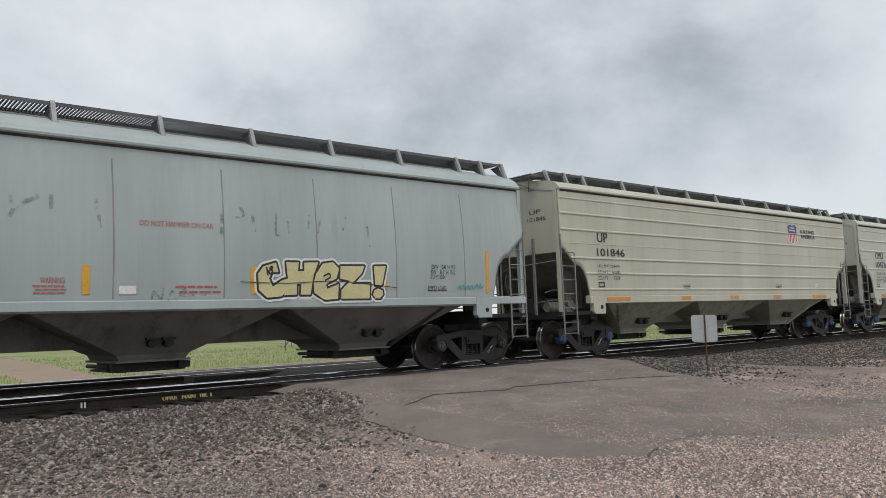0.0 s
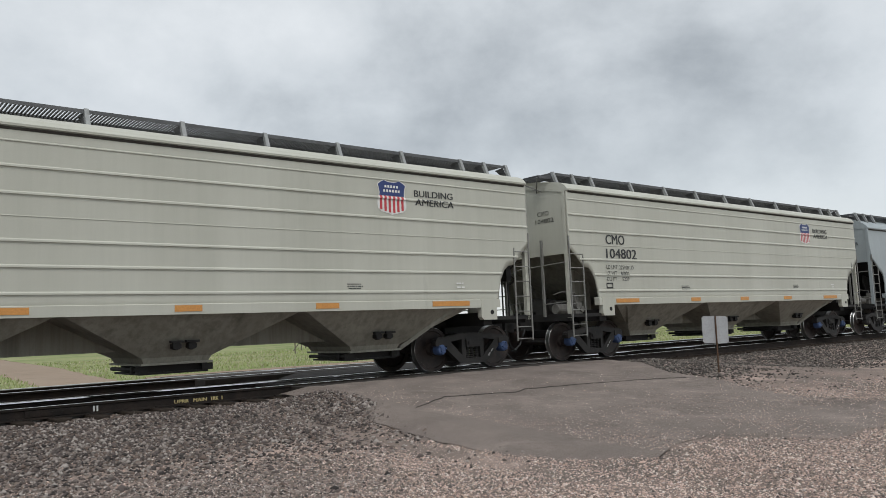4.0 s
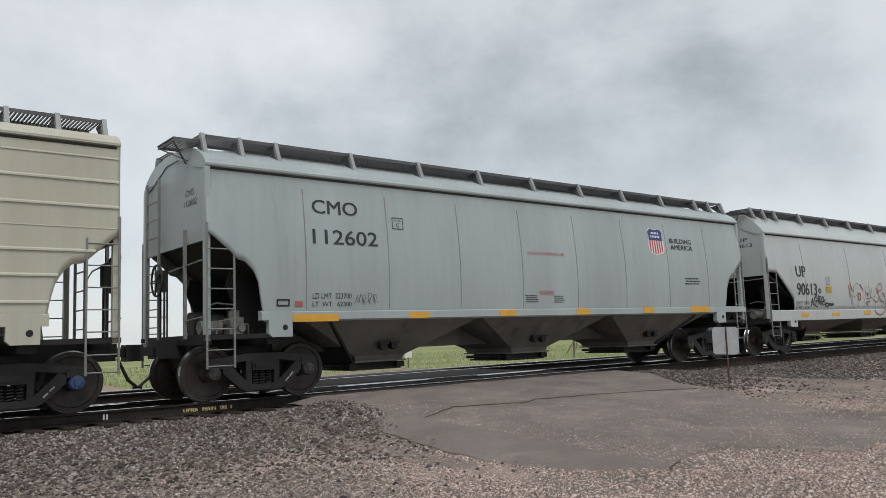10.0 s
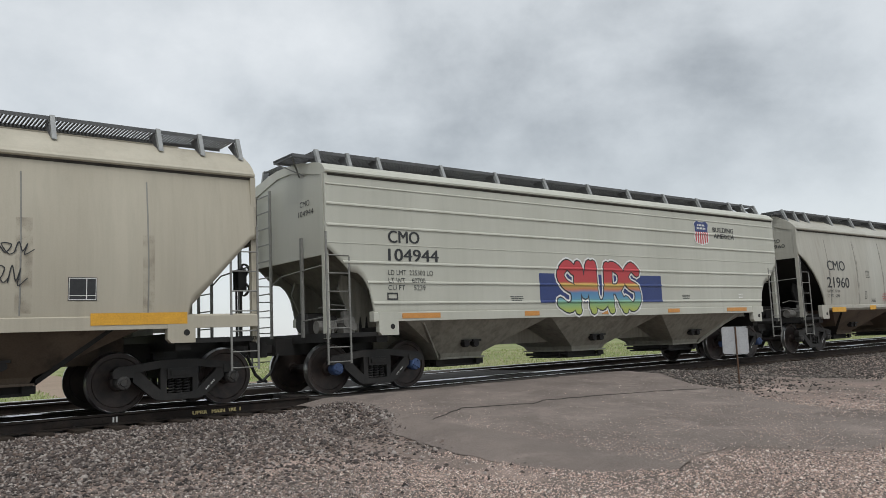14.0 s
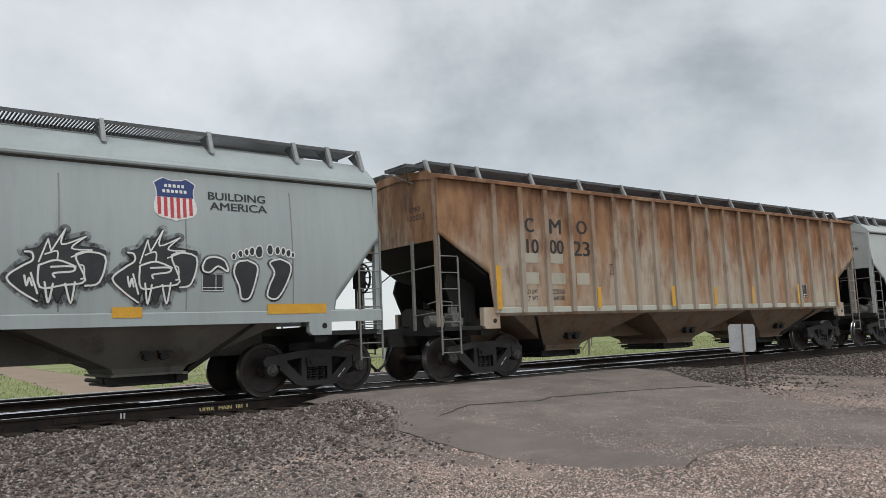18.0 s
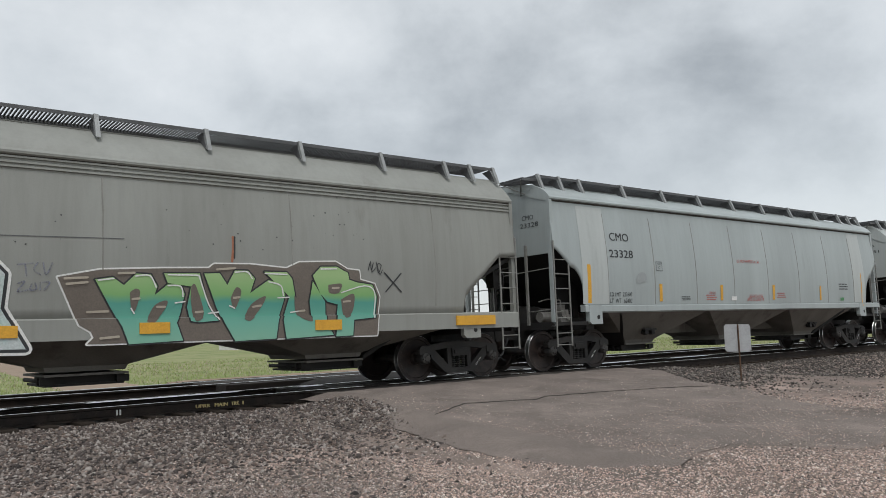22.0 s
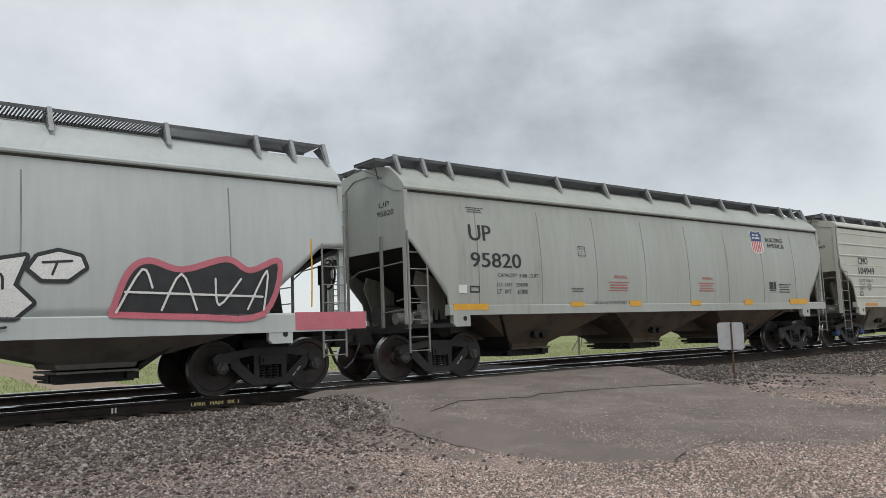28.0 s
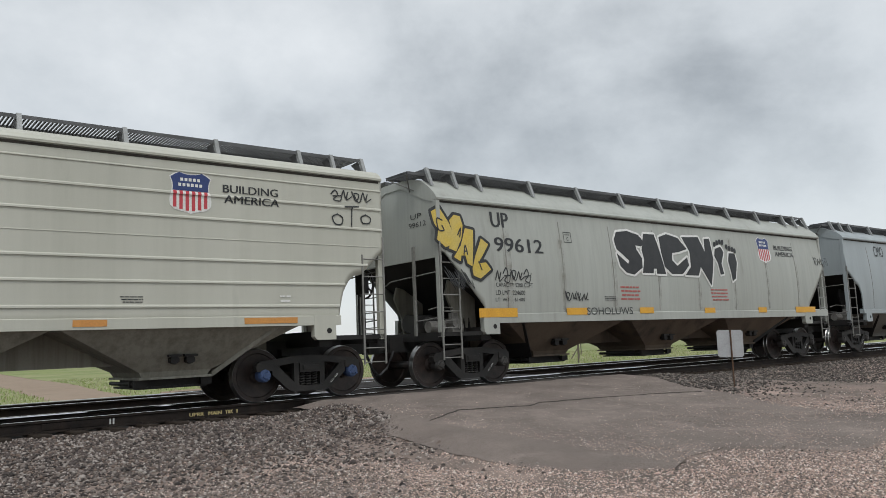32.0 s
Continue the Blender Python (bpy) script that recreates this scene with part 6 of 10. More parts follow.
def bubble(i, pts, fill_mat, line_mat, width, halo=None):
    """A rounded outline letter or figure, filled or open."""
    ring_pts = smooth_chain(pts + pts[:1], 5)
    if halo:
        bm = bmesh.new()
        ribbon(bm, ring_pts, width * 3.2)
        decal("graffiti_glow", bm, halo, i, 0.008)
    if fill_mat:
        bm = bmesh.new()
        outline(bm, ring_pts[:-1])
        decal("graffiti_fill", bm, fill_mat, i, 0.0165)
    bm = bmesh.new()
    ribbon(bm, ring_pts, width)
    return decal("graffiti_outline", bm, line_mat, i, 0.0185)


def angular(i, pts, fill_mat, edge_mat, edge_w):
    """A straight-sided graffiti letter with a wide edge."""
    bm = bmesh.new()
    ribbon(bm, pts + pts[:1], edge_w)
    decal("graffiti_edge", bm, edge_mat, i, 0.010 + (0.026 if i == 16 else 0.0))
    bm = bmesh.new()
    outline(bm, pts)
    return decal("graffiti_letter", bm, fill_mat, i, 0.018 + (0.026 if i == 16 else 0.0), "sprayed graffiti letter")


def ring(i, pts, w, mat):
    bm = bmesh.new()
    ribbon(bm, pts + pts[:1], w)
    ob = decal("sprayed_outline", bm, mat, i, 0.011)
    return tagged(ob, "soft sprayed outline", kind="stuff")


def strokes(i, chains, w, mat, lift=0.03):
    for k, c in enumerate(chains):
        bm = bmesh.new()
        ribbon(bm, smooth_chain(c), w)
        decal("sprayed_stroke", bm, mat, i, lift + 0.00006 * k)


def band(bm, pts, w, rng):
    """A strip along a chain, of uneven width."""
    last = None
    for (ax, az), (bx, bz) in zip(pts, pts[1:]):
        d = math.hypot(bx - ax, bz - az) or 1e-6
        u = w / 2 * rng.uniform(0.6, 1.3)
        nx, nz = -(bz - az) / d * u, (bx - ax) / d * u
        row = (bm.verts.new((ax - nx, 0, az - nz)), bm.verts.new((ax + nx, 0, az + nz)))
        if last:
            bm.faces.new((last[0], row[0], row[1], last[1]))
        last = row


def cloud(i, pts, mat, lift, seed):
    """A sprayed glow round the letters: mottled bands along their upper rim."""
    rng = random.Random(seed)
    chain = [q for q in smooth_chain(pts, 3) if q[1] > 1.6]
    for k, (w, dz, m) in enumerate(((0.34, -0.05, mat), (0.24, -0.30, PINK_HAZE), (0.36, -0.45, mat))):
        bm = bmesh.new()
        band(bm, [(x + rng.uniform(-0.04, 0.04), z + dz + rng.uniform(-0.05, 0.05)) for x, z in chain], w, rng)
        decal("sprayed_cloud", bm, m, i, lift + 0.0006 * k, "yellow sprayed cloud")


def styled(i, pts, mat, edges=((0.21, "INK"), (0.035, "WHITE")), over=0.0):
    """An angular letter: wide edge, thin line, colour inside."""
    closed = pts + pts[:1]
    for k, (w, ink) in enumerate(edges):
        bm = bmesh.new()
        ribbon(bm, closed, w)
        decal("graffiti_edge", bm, {"INK": INK, "WHITE": WHITE_INK}[ink], i, 0.010 + 0.0035 * k + over)
    bm = bmesh.new()
    outline(bm, pts)
    return decal("graffiti_letter", bm, mat, i, 0.017 + over, "sprayed graffiti letter")


HALO = ((0.17, "WHITE"), (0.09, "INK"))


def sill_words(i, words, x0, x1, z0, z1):
    ob = lettering(i, words, x0, x1, z0, z1, pad=0.006)
    for v in ob.data.vertices:
        v.co.y = -1.6295
    return ob


def end_words(i, words, y0, y1, z0, z1):
    """Lettering on the leading end sheet."""
    ob = lettering(i, words, 0, y1 - y0, z0, z1, pad=0)
    for v in ob.data.vertices:
        v.co = (0.013, y1 - v.co.x, v.co.z)
    return ob


# each car's own marks
RIBBED_CARS = {1: ("UP", "101846", "224400", "61600"), 2: ("CMO", "104761", "225000 LO", "61000"), 3: ("CMO", "104765", "225000 LO", "61000"), 4: ("CMO", "104802", "225100 LO", "60900"), 6: ("UP", "101603", "225300", "60700"), 7: ("UP", "101518", "225000", "61000"), 11: ("CMO", "104944", "225300 LO", "60700"), 22: ("CMO", "104949", "225300 LO", "60700"), 23: ("CMO", "104946", "224800 LO", "61200")}
for i, (mark, number, load, light) in RIBBED_CARS.items():
    if mark == "UP":
        lettering(i, mark, 1.36, 1.75, 2.82, 3.03, bold=0.028)
        lettering(i, number, 1.33, 2.53 - 0.11 * (number.count("1") - 1), 2.48, 2.64, bold=0.028)
        lettering(i, "LD LMT  " + load, 1.32, 2.19, 2.20, 2.24)
        lettering(i, "LT WT    " + light, 1.33, 2.19, 2.04, 2.09)
        lettering(i, "CU FT     5239", 1.33, 2.19, 1.89, 1.95)
        frame_box(i, 1.32, 1.56, 1.69, 1.82, 0.03)
        crest(i, 11.18, 11.83, 3.12, 3.78)
        building_america(i, 12.07, 13.08, 3.34, 3.63)
        bars(i, 4.95, 5.33, 1.65, 1.77, 3)
        bars(i, 10.13, 10.54, 1.66, 1.79, 3)
        bars(i, 12.81, 13.07, 1.67, 1.84, 2, WHITE_INK)
    else:
        lettering(i, mark, 1.36, 2.09, 2.81, 3.02, bold=0.028)
        lettering(i, number, 1.35, 2.55 - 0.13 * (number.count("1") - 1), 2.46, 2.67, bold=0.028)
        lettering(i, "LD LMT  " + load, 1.33, 2.40, 2.19, 2.26)
        lettering(i, "LT WT    " + light, 1.33, 2.20, 2.04, 2.11)
        lettering(i, "CU FT     5239", 1.32, 2.20, 1.90, 1.97)
        frame_box(i, 1.29, 1.54, 1.70, 1.84, 0.03)
        crest(i, 11.34, 12.00, 3.15, 3.82)
        building_america(i, 12.22, 13.24, 3.37, 3.68)
        bars(i, 4.45, 4.86, 1.66, 1.78, 3)
        bars(i, 10.58, 10.94, 1.69, 1.81, 3)
        bars(i, 13.23, 13.45, 1.69, 1.85, 2, WHITE_INK)
    for x0, x1 in ((1.61, 2.53), (4.84, 5.28), (7.36, 7.81), (9.91, 10.39), (12.57, 13.55)):
        sill_stripe(i, x0, x1, 1.345, 1.445, ORANGE)
lettering(5, "CMO", 1.91, 2.86, 3.27, 3.52, bold=0.014)
lettering(5, "112505", 1.90, 3.28, 2.70, 2.94, bold=0.014)
plate_c(5, 3.66, 3.89, 3.00, 3.22)
lettering(5, "LD LMT  223200", 1.84, 2.64, 1.72, 1.81)
lettering(5, "LT  WT   62800", 1.83, 2.63, 1.58, 1.66)
lettering(5, "DO NOT HAMMER ON CAR", 7.30, 8.51, 2.63, 2.69, mat=RED_INK)
crest(5, 11.79, 12.49, 2.84, 3.59)
building_america(5, 12.72, 13.78, 3.10, 3.42)
sill_stripe(5, 1.44, 2.40, 1.29, 1.44)
sill_stripe(5, 4.05, 4.55, 1.32, 1.44)
sill_stripe(5, 6.54, 6.90, 1.34, 1.45)
sill_stripe(5, 9.03, 9.49, 1.32, 1.45)
sill_stripe(5, 11.66, 12.19, 1.33, 1.47)
sill_stripe(5, 13.31, 14.43, 1.34, 1.51)
scrawl(5, "KEG8", 3.60, 4.49, 1.61, 1.87, 0.016, INK, 8)
scrawl(5, "TOT", 2.82, 3.32, 1.49, 1.71, 0.02, INK, 9)
sticker(5, 1.47, 1.63, 1.57, 1.70, RED_INK)
frame_box(5, 1.09, 1.38, 1.57, 1.75, 0.03)
bars(5, 7.01, 7.55, 1.58, 1.79, 4)
bars(5, 7.99, 8.44, 1.59, 1.77, 4)
lettering(5, "WARNING", 7.54, 8.05, 1.80, 1.88, RED_INK)
bars(5, 13.24, 14.19, 2.06, 2.28, 3)
lettering(8, "CMO", 1.98, 2.94, 3.26, 3.49, bold=0.014)
lettering(8, "112602", 1.96, 3.35, 2.70, 2.94, bold=0.014)
plate_c(8, 3.72, 3.98, 3.05, 3.28)
lettering(8, "LD LMT  223700", 1.93, 2.74, 1.71, 1.78)
lettering(8, "LT  WT   62300", 1.93, 2.74, 1.57, 1.63)
lettering(8, "DO NOT HAMMER ON CAR", 7.34, 8.52, 2.69, 2.74, mat=RED_INK)
crest(8, 11.77, 12.40, 2.83, 3.54)
building_america(8, 12.68, 13.68, 3.01, 3.31)
sill_stripe(8, 1.53, 2.45, 1.29, 1.42)
sill_stripe(8, 4.05, 4.51, 1.32, 1.44)
sill_stripe(8, 6.43, 6.89, 1.33, 1.46)
sill_stripe(8, 8.84, 9.29, 1.33, 1.47)
sill_stripe(8, 11.33, 11.76, 1.34, 1.49)
sill_stripe(8, 13.37, 14.25, 1.34, 1.50)
sticker(8, 1.58, 1.73, 1.56, 1.65, RED_INK)
frame_box(8, 1.23, 1.48, 1.56, 1.69, 0.03)
bars(8, 7.20, 7.62, 1.61, 1.79, 4)
bars(8, 8.11, 8.47, 1.60, 1.78, 4)
lettering(8, "WARNING", 7.64, 8.11, 1.80, 1.87, RED_INK)
scrawl(8, "PATO", 2.80, 3.29, 1.59, 1.82, 0.012, INK, 3)
bars(8, 13.18, 13.90, 2.07, 2.28, 3)
lettering(0, "DO NOT HAMMER ON CAR", 7.55, 8.75, 2.66, 2.72, mat=RED_INK)
stripe(0, 6.71, 6.82, 1.57, 2.01, YELLOW)
stripe(0, 9.41, 9.55, 1.57, 2.03, YELLOW)
stripe(0, 12.15, 12.27, 1.65, 2.06, YELLOW)
stripe(0, 14.89, 14.98, 1.55, 2.46, YELLOW)
lettering(0, "WARNING", 6.14, 6.47, 1.75, 1.81, RED_INK)
bars(0, 6.04, 6.53, 1.57, 1.72, 3, RED_INK)
bars(0, 8.11, 8.91, 1.56, 1.73, 2, RED_INK)
sticker(0, 7.24, 7.50, 1.57, 1.70, WHITE_INK)
lettering(0, "EXW  10-8  H  9-3", 13.38, 14.01, 2.07, 2.13)
lettering(0, "EW    8-2  H 15-2", 13.37, 14.01, 1.96, 2.02)
lettering(0, "CU FT 5204", 13.35, 13.74, 1.87, 1.92)
lettering(0, "EMPTY LOAD", 13.29, 13.76, 1.65, 1.70)
bars(0, 13.28, 13.86, 1.59, 1.65, 1)
scrawl(0, "~~~", 14.07, 14.78, 1.58, 1.79, 0.03, TEAL, 3)
lettering(15, "CMO", 2.05, 2.78, 3.07, 3.24, bold=0.014)
lettering(15, "23356", 1.98, 2.86, 2.63, 2.83, bold=0.014)
plate_c(15, 3.73, 3.98, 2.34, 2.58)
lettering(15, "LD LMT  223800", 1.96, 2.76, 1.71, 1.77)
lettering(15, "LT  WT   62200", 1.96, 2.75, 1.56, 1.64)
lettering(15, "DO NOT HAMMER ON CAR", 7.43, 8.64, 2.67, 2.72, mat=RED_INK)
stripe(15, 3.84, 3.96, 1.57, 2.01, YELLOW)
stripe(15, 6.54, 6.65, 1.59, 2.02, YELLOW)
stripe(15, 9.27, 9.36, 1.60, 2.02, YELLOW)
stripe(15, 12.05, 12.14, 1.56, 2.06, YELLOW)
stripe(15, 14.86, 14.91, 1.54, 2.51, YELLOW)
stripe(15, 1.05, 1.08, 1.59, 2.51, YELLOW)
lettering(15, "WARNING", 6.00, 6.34, 1.78, 1.83, RED_INK)
bars(15, 5.89, 6.42, 1.59, 1.75, 3, RED_INK)
bars(15, 7.87, 8.78, 1.57, 1.74, 2, RED_INK)
sticker(15, 7.09, 7.36, 1.57, 1.73, WHITE_INK)
bars(15, 9.52, 10.01, 1.59, 1.84, 3, RED_INK)
bars(15, 4.75, 5.19, 1.56, 1.70, 3)
scrawl(15, "XMAS", 2.81, 3.21, 1.56, 1.72, 0.015, INK, 6)
scrawl(15, "OSO", 4.09, 4.42, 1.61, 1.77, 0.015, INK, 7)
bars(15, 13.23, 13.85, 1.91, 2.11, 3)
sticker(15, 2.58, 3.42, 1.27, 1.49, MINT)
panel(17, 0.90, 1.80, 1.51, 3.82, PAINT["pale"])
panel(17, 14.30, 15.10, 1.51, 3.82, PAINT["pale"])
lettering(17, "CMO", 1.97, 2.68, 3.05, 3.22, bold=0.014)
lettering(17, "23328", 1.90, 2.78, 2.64, 2.80, bold=0.014)
plate_c(17, 3.66, 3.91, 2.33, 2.57)
lettering(17, "LD LMT  223600", 1.85, 2.66, 1.70, 1.77)
lettering(17, "LT  WT   62400", 1.85, 2.66, 1.54, 1.62)
lettering(17, "DO NOT HAMMER ON CAR", 7.36, 8.53, 2.66, 2.72, mat=RED_INK)
stripe(17, 1.07, 1.19, 1.53, 2.43, YELLOW)
stripe(17, 3.75, 3.87, 1.56, 2.00, YELLOW)
stripe(17, 6.45, 6.57, 1.58, 2.00, YELLOW)
stripe(17, 9.14, 9.27, 1.60, 2.03, YELLOW)
stripe(17, 11.95, 12.05, 1.58, 2.02, YELLOW)
stripe(17, 14.81, 14.86, 1.38, 2.48, YELLOW)
lettering(17, "WARNING", 5.90, 6.23, 1.76, 1.81, RED_INK)
bars(17, 5.77, 6.27, 1.58, 1.75, 3, RED_INK)
lettering(17, "OPEN HATCH COVERS", 7.87, 8.62, 1.66, 1.73, RED_INK)
lettering(17, "BEFORE UNLOADING CAR", 7.78, 8.66, 1.57, 1.63, RED_INK)
sticker(17, 6.98, 7.24, 1.58, 1.69, WHITE_INK)
blot(17, [(2.83, 2.00), (2.90, 2.21), (3.08, 2.29), (3.23, 2.22), (3.21, 2.07)], FADED)
bars(17, 4.67, 5.12, 1.58, 1.70, 3)
bars(17, 9.38, 9.89, 1.64, 1.82, 3, RED_INK)
bars(17, 13.23, 13.88, 1.90, 2.14, 3)
sticker(17, 13.31, 13.55, 1.56, 1.66, GREEN)
lettering(25, "CMO", 2.38, 3.14, 3.38, 3.74)
lettering(9, "UP", 1.66, 2.28, 2.42, 2.74, bold=0.035)
lettering(9, "90613", 1.64, 2.91, 1.84, 2.19, bold=0.035)
plate_c(9, 3.59, 3.84, 2.18, 2.43)
panel(9, 3.50, 3.93, 1.88, 2.14, CANARY)
bars(9, 3.54, 3.89, 1.90, 2.10, 3)
lettering(9, "LD LMT  222900", 1.54, 2.38, 1.54, 1.61)
lettering(9, "LT WT    63100", 1.54, 2.38, 1.40, 1.48)
lettering(9, "We will", 9.67, 12.52, 2.55, 3.10, bold=0.035)
lettering(9, "deliver...", 9.85, 13.07, 1.98, 2.54, bold=0.035)
crest(9, 12.80, 13.43, 2.49, 3.19, True)
lettering(18, "We will", 9.60, 12.50, 2.57, 3.08, bold=0.035)
lettering(18, "deliver...", 9.74, 13.06, 1.97, 2.59, bold=0.035)
crest(18, 12.78, 13.39, 2.50, 3.17, True)
sill_stripe(9, 1.79, 2.25, 1.14, 1.26)
sill_stripe(9, 3.83, 4.35, 1.14, 1.25)
sill_stripe(9, 6.17, 6.72, 1.16, 1.29)
sill_stripe(9, 8.55, 9.03, 1.17, 1.32)
sill_stripe(9, 10.86, 11.42, 1.16, 1.33)
sill_stripe(9, 13.05, 13.59, 1.14, 1.31)
sill_stripe(9, 15.79, 16.31, 1.14, 1.31)
scrawl(9, "SYCK", 2.48, 3.39, 1.47, 1.82, 0.08, INK, 4, 0.1)
scrawl(9, "o~", 3.39, 4.01, 1.44, 1.60, 0.07, INK, 5, 0.1)
scrawl(9, "o", 2.99, 3.21, 1.88, 2.07, 0.05, INK, 6, 0.0)
ring(9, [(12.58, 1.74), (13.47, 1.83), (13.55, 1.95), (13.73, 1.67), (13.50, 1.43), (13.47, 1.55), (12.56, 1.41)], 0.022, RED_INK)
flecks(9, 7.6, 9.2, 1.5, 1.95, 50, 0.025, INK, 14)
flecks(9, 11.9, 14.3, 1.36, 2.05, 60, 0.02, INK, 24)
flecks(9, 3.69, 13.70, 1.25, 2.13, 60, 0.02, INK, 4)
lettering(18, "90551", 1.56, 2.87, 1.82, 2.18, bold=0.06)
stripe(18, 1.19, 1.35, 1.34, 2.21, YELLOW)
stripe(18, 4.61, 4.76, 1.36, 1.79, YELLOW)
stripe(18, 9.23, 9.39, 1.35, 1.84, YELLOW)
stripe(18, 11.48, 11.62, 1.40, 1.85, YELLOW)
stripe(18, 15.37, 15.49, 1.37, 2.25, YELLOW)
stripe(18, 7.72, 7.88, 1.37, 1.91, YELLOW, 0.04)
scrawl(18, "MWMSR", 2.45, 3.30, 1.36, 1.67, 0.06, MINT, 5, 0.0)
scrawl(18, "2O", 8.87, 9.20, 1.70, 1.87, 0.035, INK, 9, 0.0)
blot(18, [(9.49, 1.83), (10.65, 1.89), (11.39, 1.85), (11.29, 1.38), (10.17, 1.34), (9.49, 1.35)], FADED)
scrawl(18, "SOSUXOSU", 9.69, 11.16, 1.41, 1.79, 0.02, WHITE_INK, 3, 0.1, 0.014)
scrawl(18, "SMRK", 0.39, 0.93, 3.15, 3.38, 0.02, INK, 3, 0.0)
scrawl(18, "TROY", 0.45, 0.88, 2.95, 3.11, 0.02, INK, 5, 0.0)
scrawl(18, "SRY OSH L ZM", 3.27, 5.27, 1.05, 1.29, 0.03, INK, 25, 0.1)
flecks(18, 1.58, 9.17, 1.54, 2.45, 90, 0.02, INK, 5)
flecks(18, 1.0, 15.6, 1.06, 1.30, 160, 0.028, SOOT, 15, 0.0085)
flecks(18, 11.7, 14.9, 1.36, 1.9, 150, 0.024, INK, 25)
flecks(18, 13.2, 16.0, 2.2, 2.9, 50, 0.02, INK, 35)
lettering(10, "CMO", 1.48, 2.31, 3.29, 3.47, bold=0.02)
lettering(10, "100064", 1.49, 2.72, 2.96, 3.15, bold=0.02)
plate_c(10, 3.76, 4.02, 2.97, 3.21)
lettering(10, "LT  WT      59800", 1.46, 2.36, 1.85, 1.91)
lettering(10, "LD  LMT  226200", 1.46, 2.35, 1.69, 1.75)
sill_stripe(10, 1.01, 1.98, 1.33, 1.49)
sill_stripe(10, 3.76, 4.24, 1.37, 1.50)
sill_stripe(10, 6.33, 6.81, 1.39, 1.52)
sill_stripe(10, 8.90, 9.37, 1.38, 1.52)
sill_stripe(10, 11.51, 12.02, 1.37, 1.52)
sill_stripe(10, 13.37, 14.81, 1.34, 1.52)
angular(10, [(4.23, 2.91), (5.00, 2.65), (5.49, 2.48), (5.80, 2.55), (5.74, 2.32), (5.67, 1.98), (5.46, 1.59), (5.20, 1.47), (4.77, 1.38), (4.08, 1.41), (4.14, 1.77), (4.21, 2.13), (4.15, 2.35), (3.93, 2.22), (4.07, 2.61)], INK, WHITE_INK, 0.15)
angular(10, [(5.86, 2.83), (6.17, 2.64), (6.52, 2.45), (6.38, 1.92), (6.91, 1.90), (7.17, 1.94), (7.05, 1.42), (6.33, 1.39), (5.65, 1.38), (5.82, 1.76), (5.96, 2.02), (5.82, 2.33)], INK, WHITE_INK, 0.15)
angular(10, [(7.42, 2.71), (8.13, 2.42), (8.80, 2.49), (8.67, 1.95), (8.60, 1.40), (7.82, 1.40), (7.11, 1.40), (7.25, 1.76), (7.45, 2.18)], INK, WHITE_INK, 0.15)
angular(10, [(9.06, 2.77), (9.64, 2.34), (9.73, 2.56), (10.25, 2.40), (10.40, 2.01), (10.82, 1.73), (10.81, 2.80), (11.64, 2.54), (11.48, 2.13), (11.45, 1.39), (10.46, 1.37), (9.97, 2.06), (9.57, 1.41), (8.76, 1.40), (9.11, 2.15)], INK, WHITE_INK, 0.15)
strokes(10, [[(4.16, 2.86), (3.91, 2.52), (3.83, 2.13)], [(4.22, 2.37), (4.01, 2.16), (4.06, 1.77), (3.91, 1.39)], [(4.78, 2.37), (4.84, 2.21), (5.23, 2.21), (5.69, 2.34)], [(4.65, 1.81), (4.78, 1.67), (5.14, 1.70)], [(5.68, 2.24), (5.52, 1.89), (5.16, 1.70)], [(4.81, 1.37), (4.82, 1.58), (5.16, 1.62), (5.51, 1.55)], [(5.86, 2.81), (5.79, 2.33), (5.91, 1.94), (5.66, 1.59), (5.40, 1.36)], [(6.14, 1.85), (6.57, 1.76), (6.91, 1.87), (7.03, 2.08)], [(7.21, 2.63), (7.44, 2.59), (7.32, 2.04), (7.11, 1.44)], [(7.86, 2.07), (8.14, 2.04), (8.12, 1.83), (7.76, 1.90), (7.89, 2.04)], [(7.14, 1.38), (7.47, 1.55), (8.06, 1.38)], [(8.99, 2.72), (8.79, 2.29), (8.93, 1.91), (8.73, 1.42)], [(9.12, 2.25), (8.99, 1.81), (8.80, 1.42)], [(9.65, 2.51), (9.58, 1.96)], [(9.97, 2.01), (9.72, 1.56), (9.57, 1.41)], [(10.03, 1.86), (10.28, 1.40)], [(10.77, 2.80), (10.65, 2.28), (10.82, 1.73)]], 0.075, WHITE_INK, 0.034)
blot(10, [(3.56, 1.49), (3.65, 1.77), (3.88, 2.08), (4.05, 1.89), (3.95, 1.49)], NAVY, 0.0085)
blot(10, [(6.69, 1.92), (7.04, 2.22), (7.28, 2.31), (7.26, 1.94), (6.91, 1.90)], NAVY, 0.0085)
blot(10, [(10.42, 2.22), (10.62, 2.38), (10.77, 1.91), (10.54, 1.96)], NAVY, 0.0085)
blot(10, [(11.41, 1.39), (11.51, 2.02), (11.87, 1.97), (12.03, 1.59), (11.89, 1.38)], NAVY, 0.0085)
scrawl(10, "VAST", 0.23, 1.03, 2.76, 3.02, 0.025, INK, 4, 0.1)
scrawl(10, "oo", 0.50, 1.08, 2.61, 2.82, 0.022, INK, 5, 0)
scrawl(10, "STOK", 0.96, 1.45, 1.62, 1.90, 0.06, NAVY, 6, 0.1)
scrawl(10, "BUSER", 3.14, 3.76, 2.39, 2.66, 0.03, WHITE_INK, 7, 0.1)
scrawl(10, "NLGEH", 2.85, 3.23, 1.85, 2.00, 0.025, INK, 8, 0)
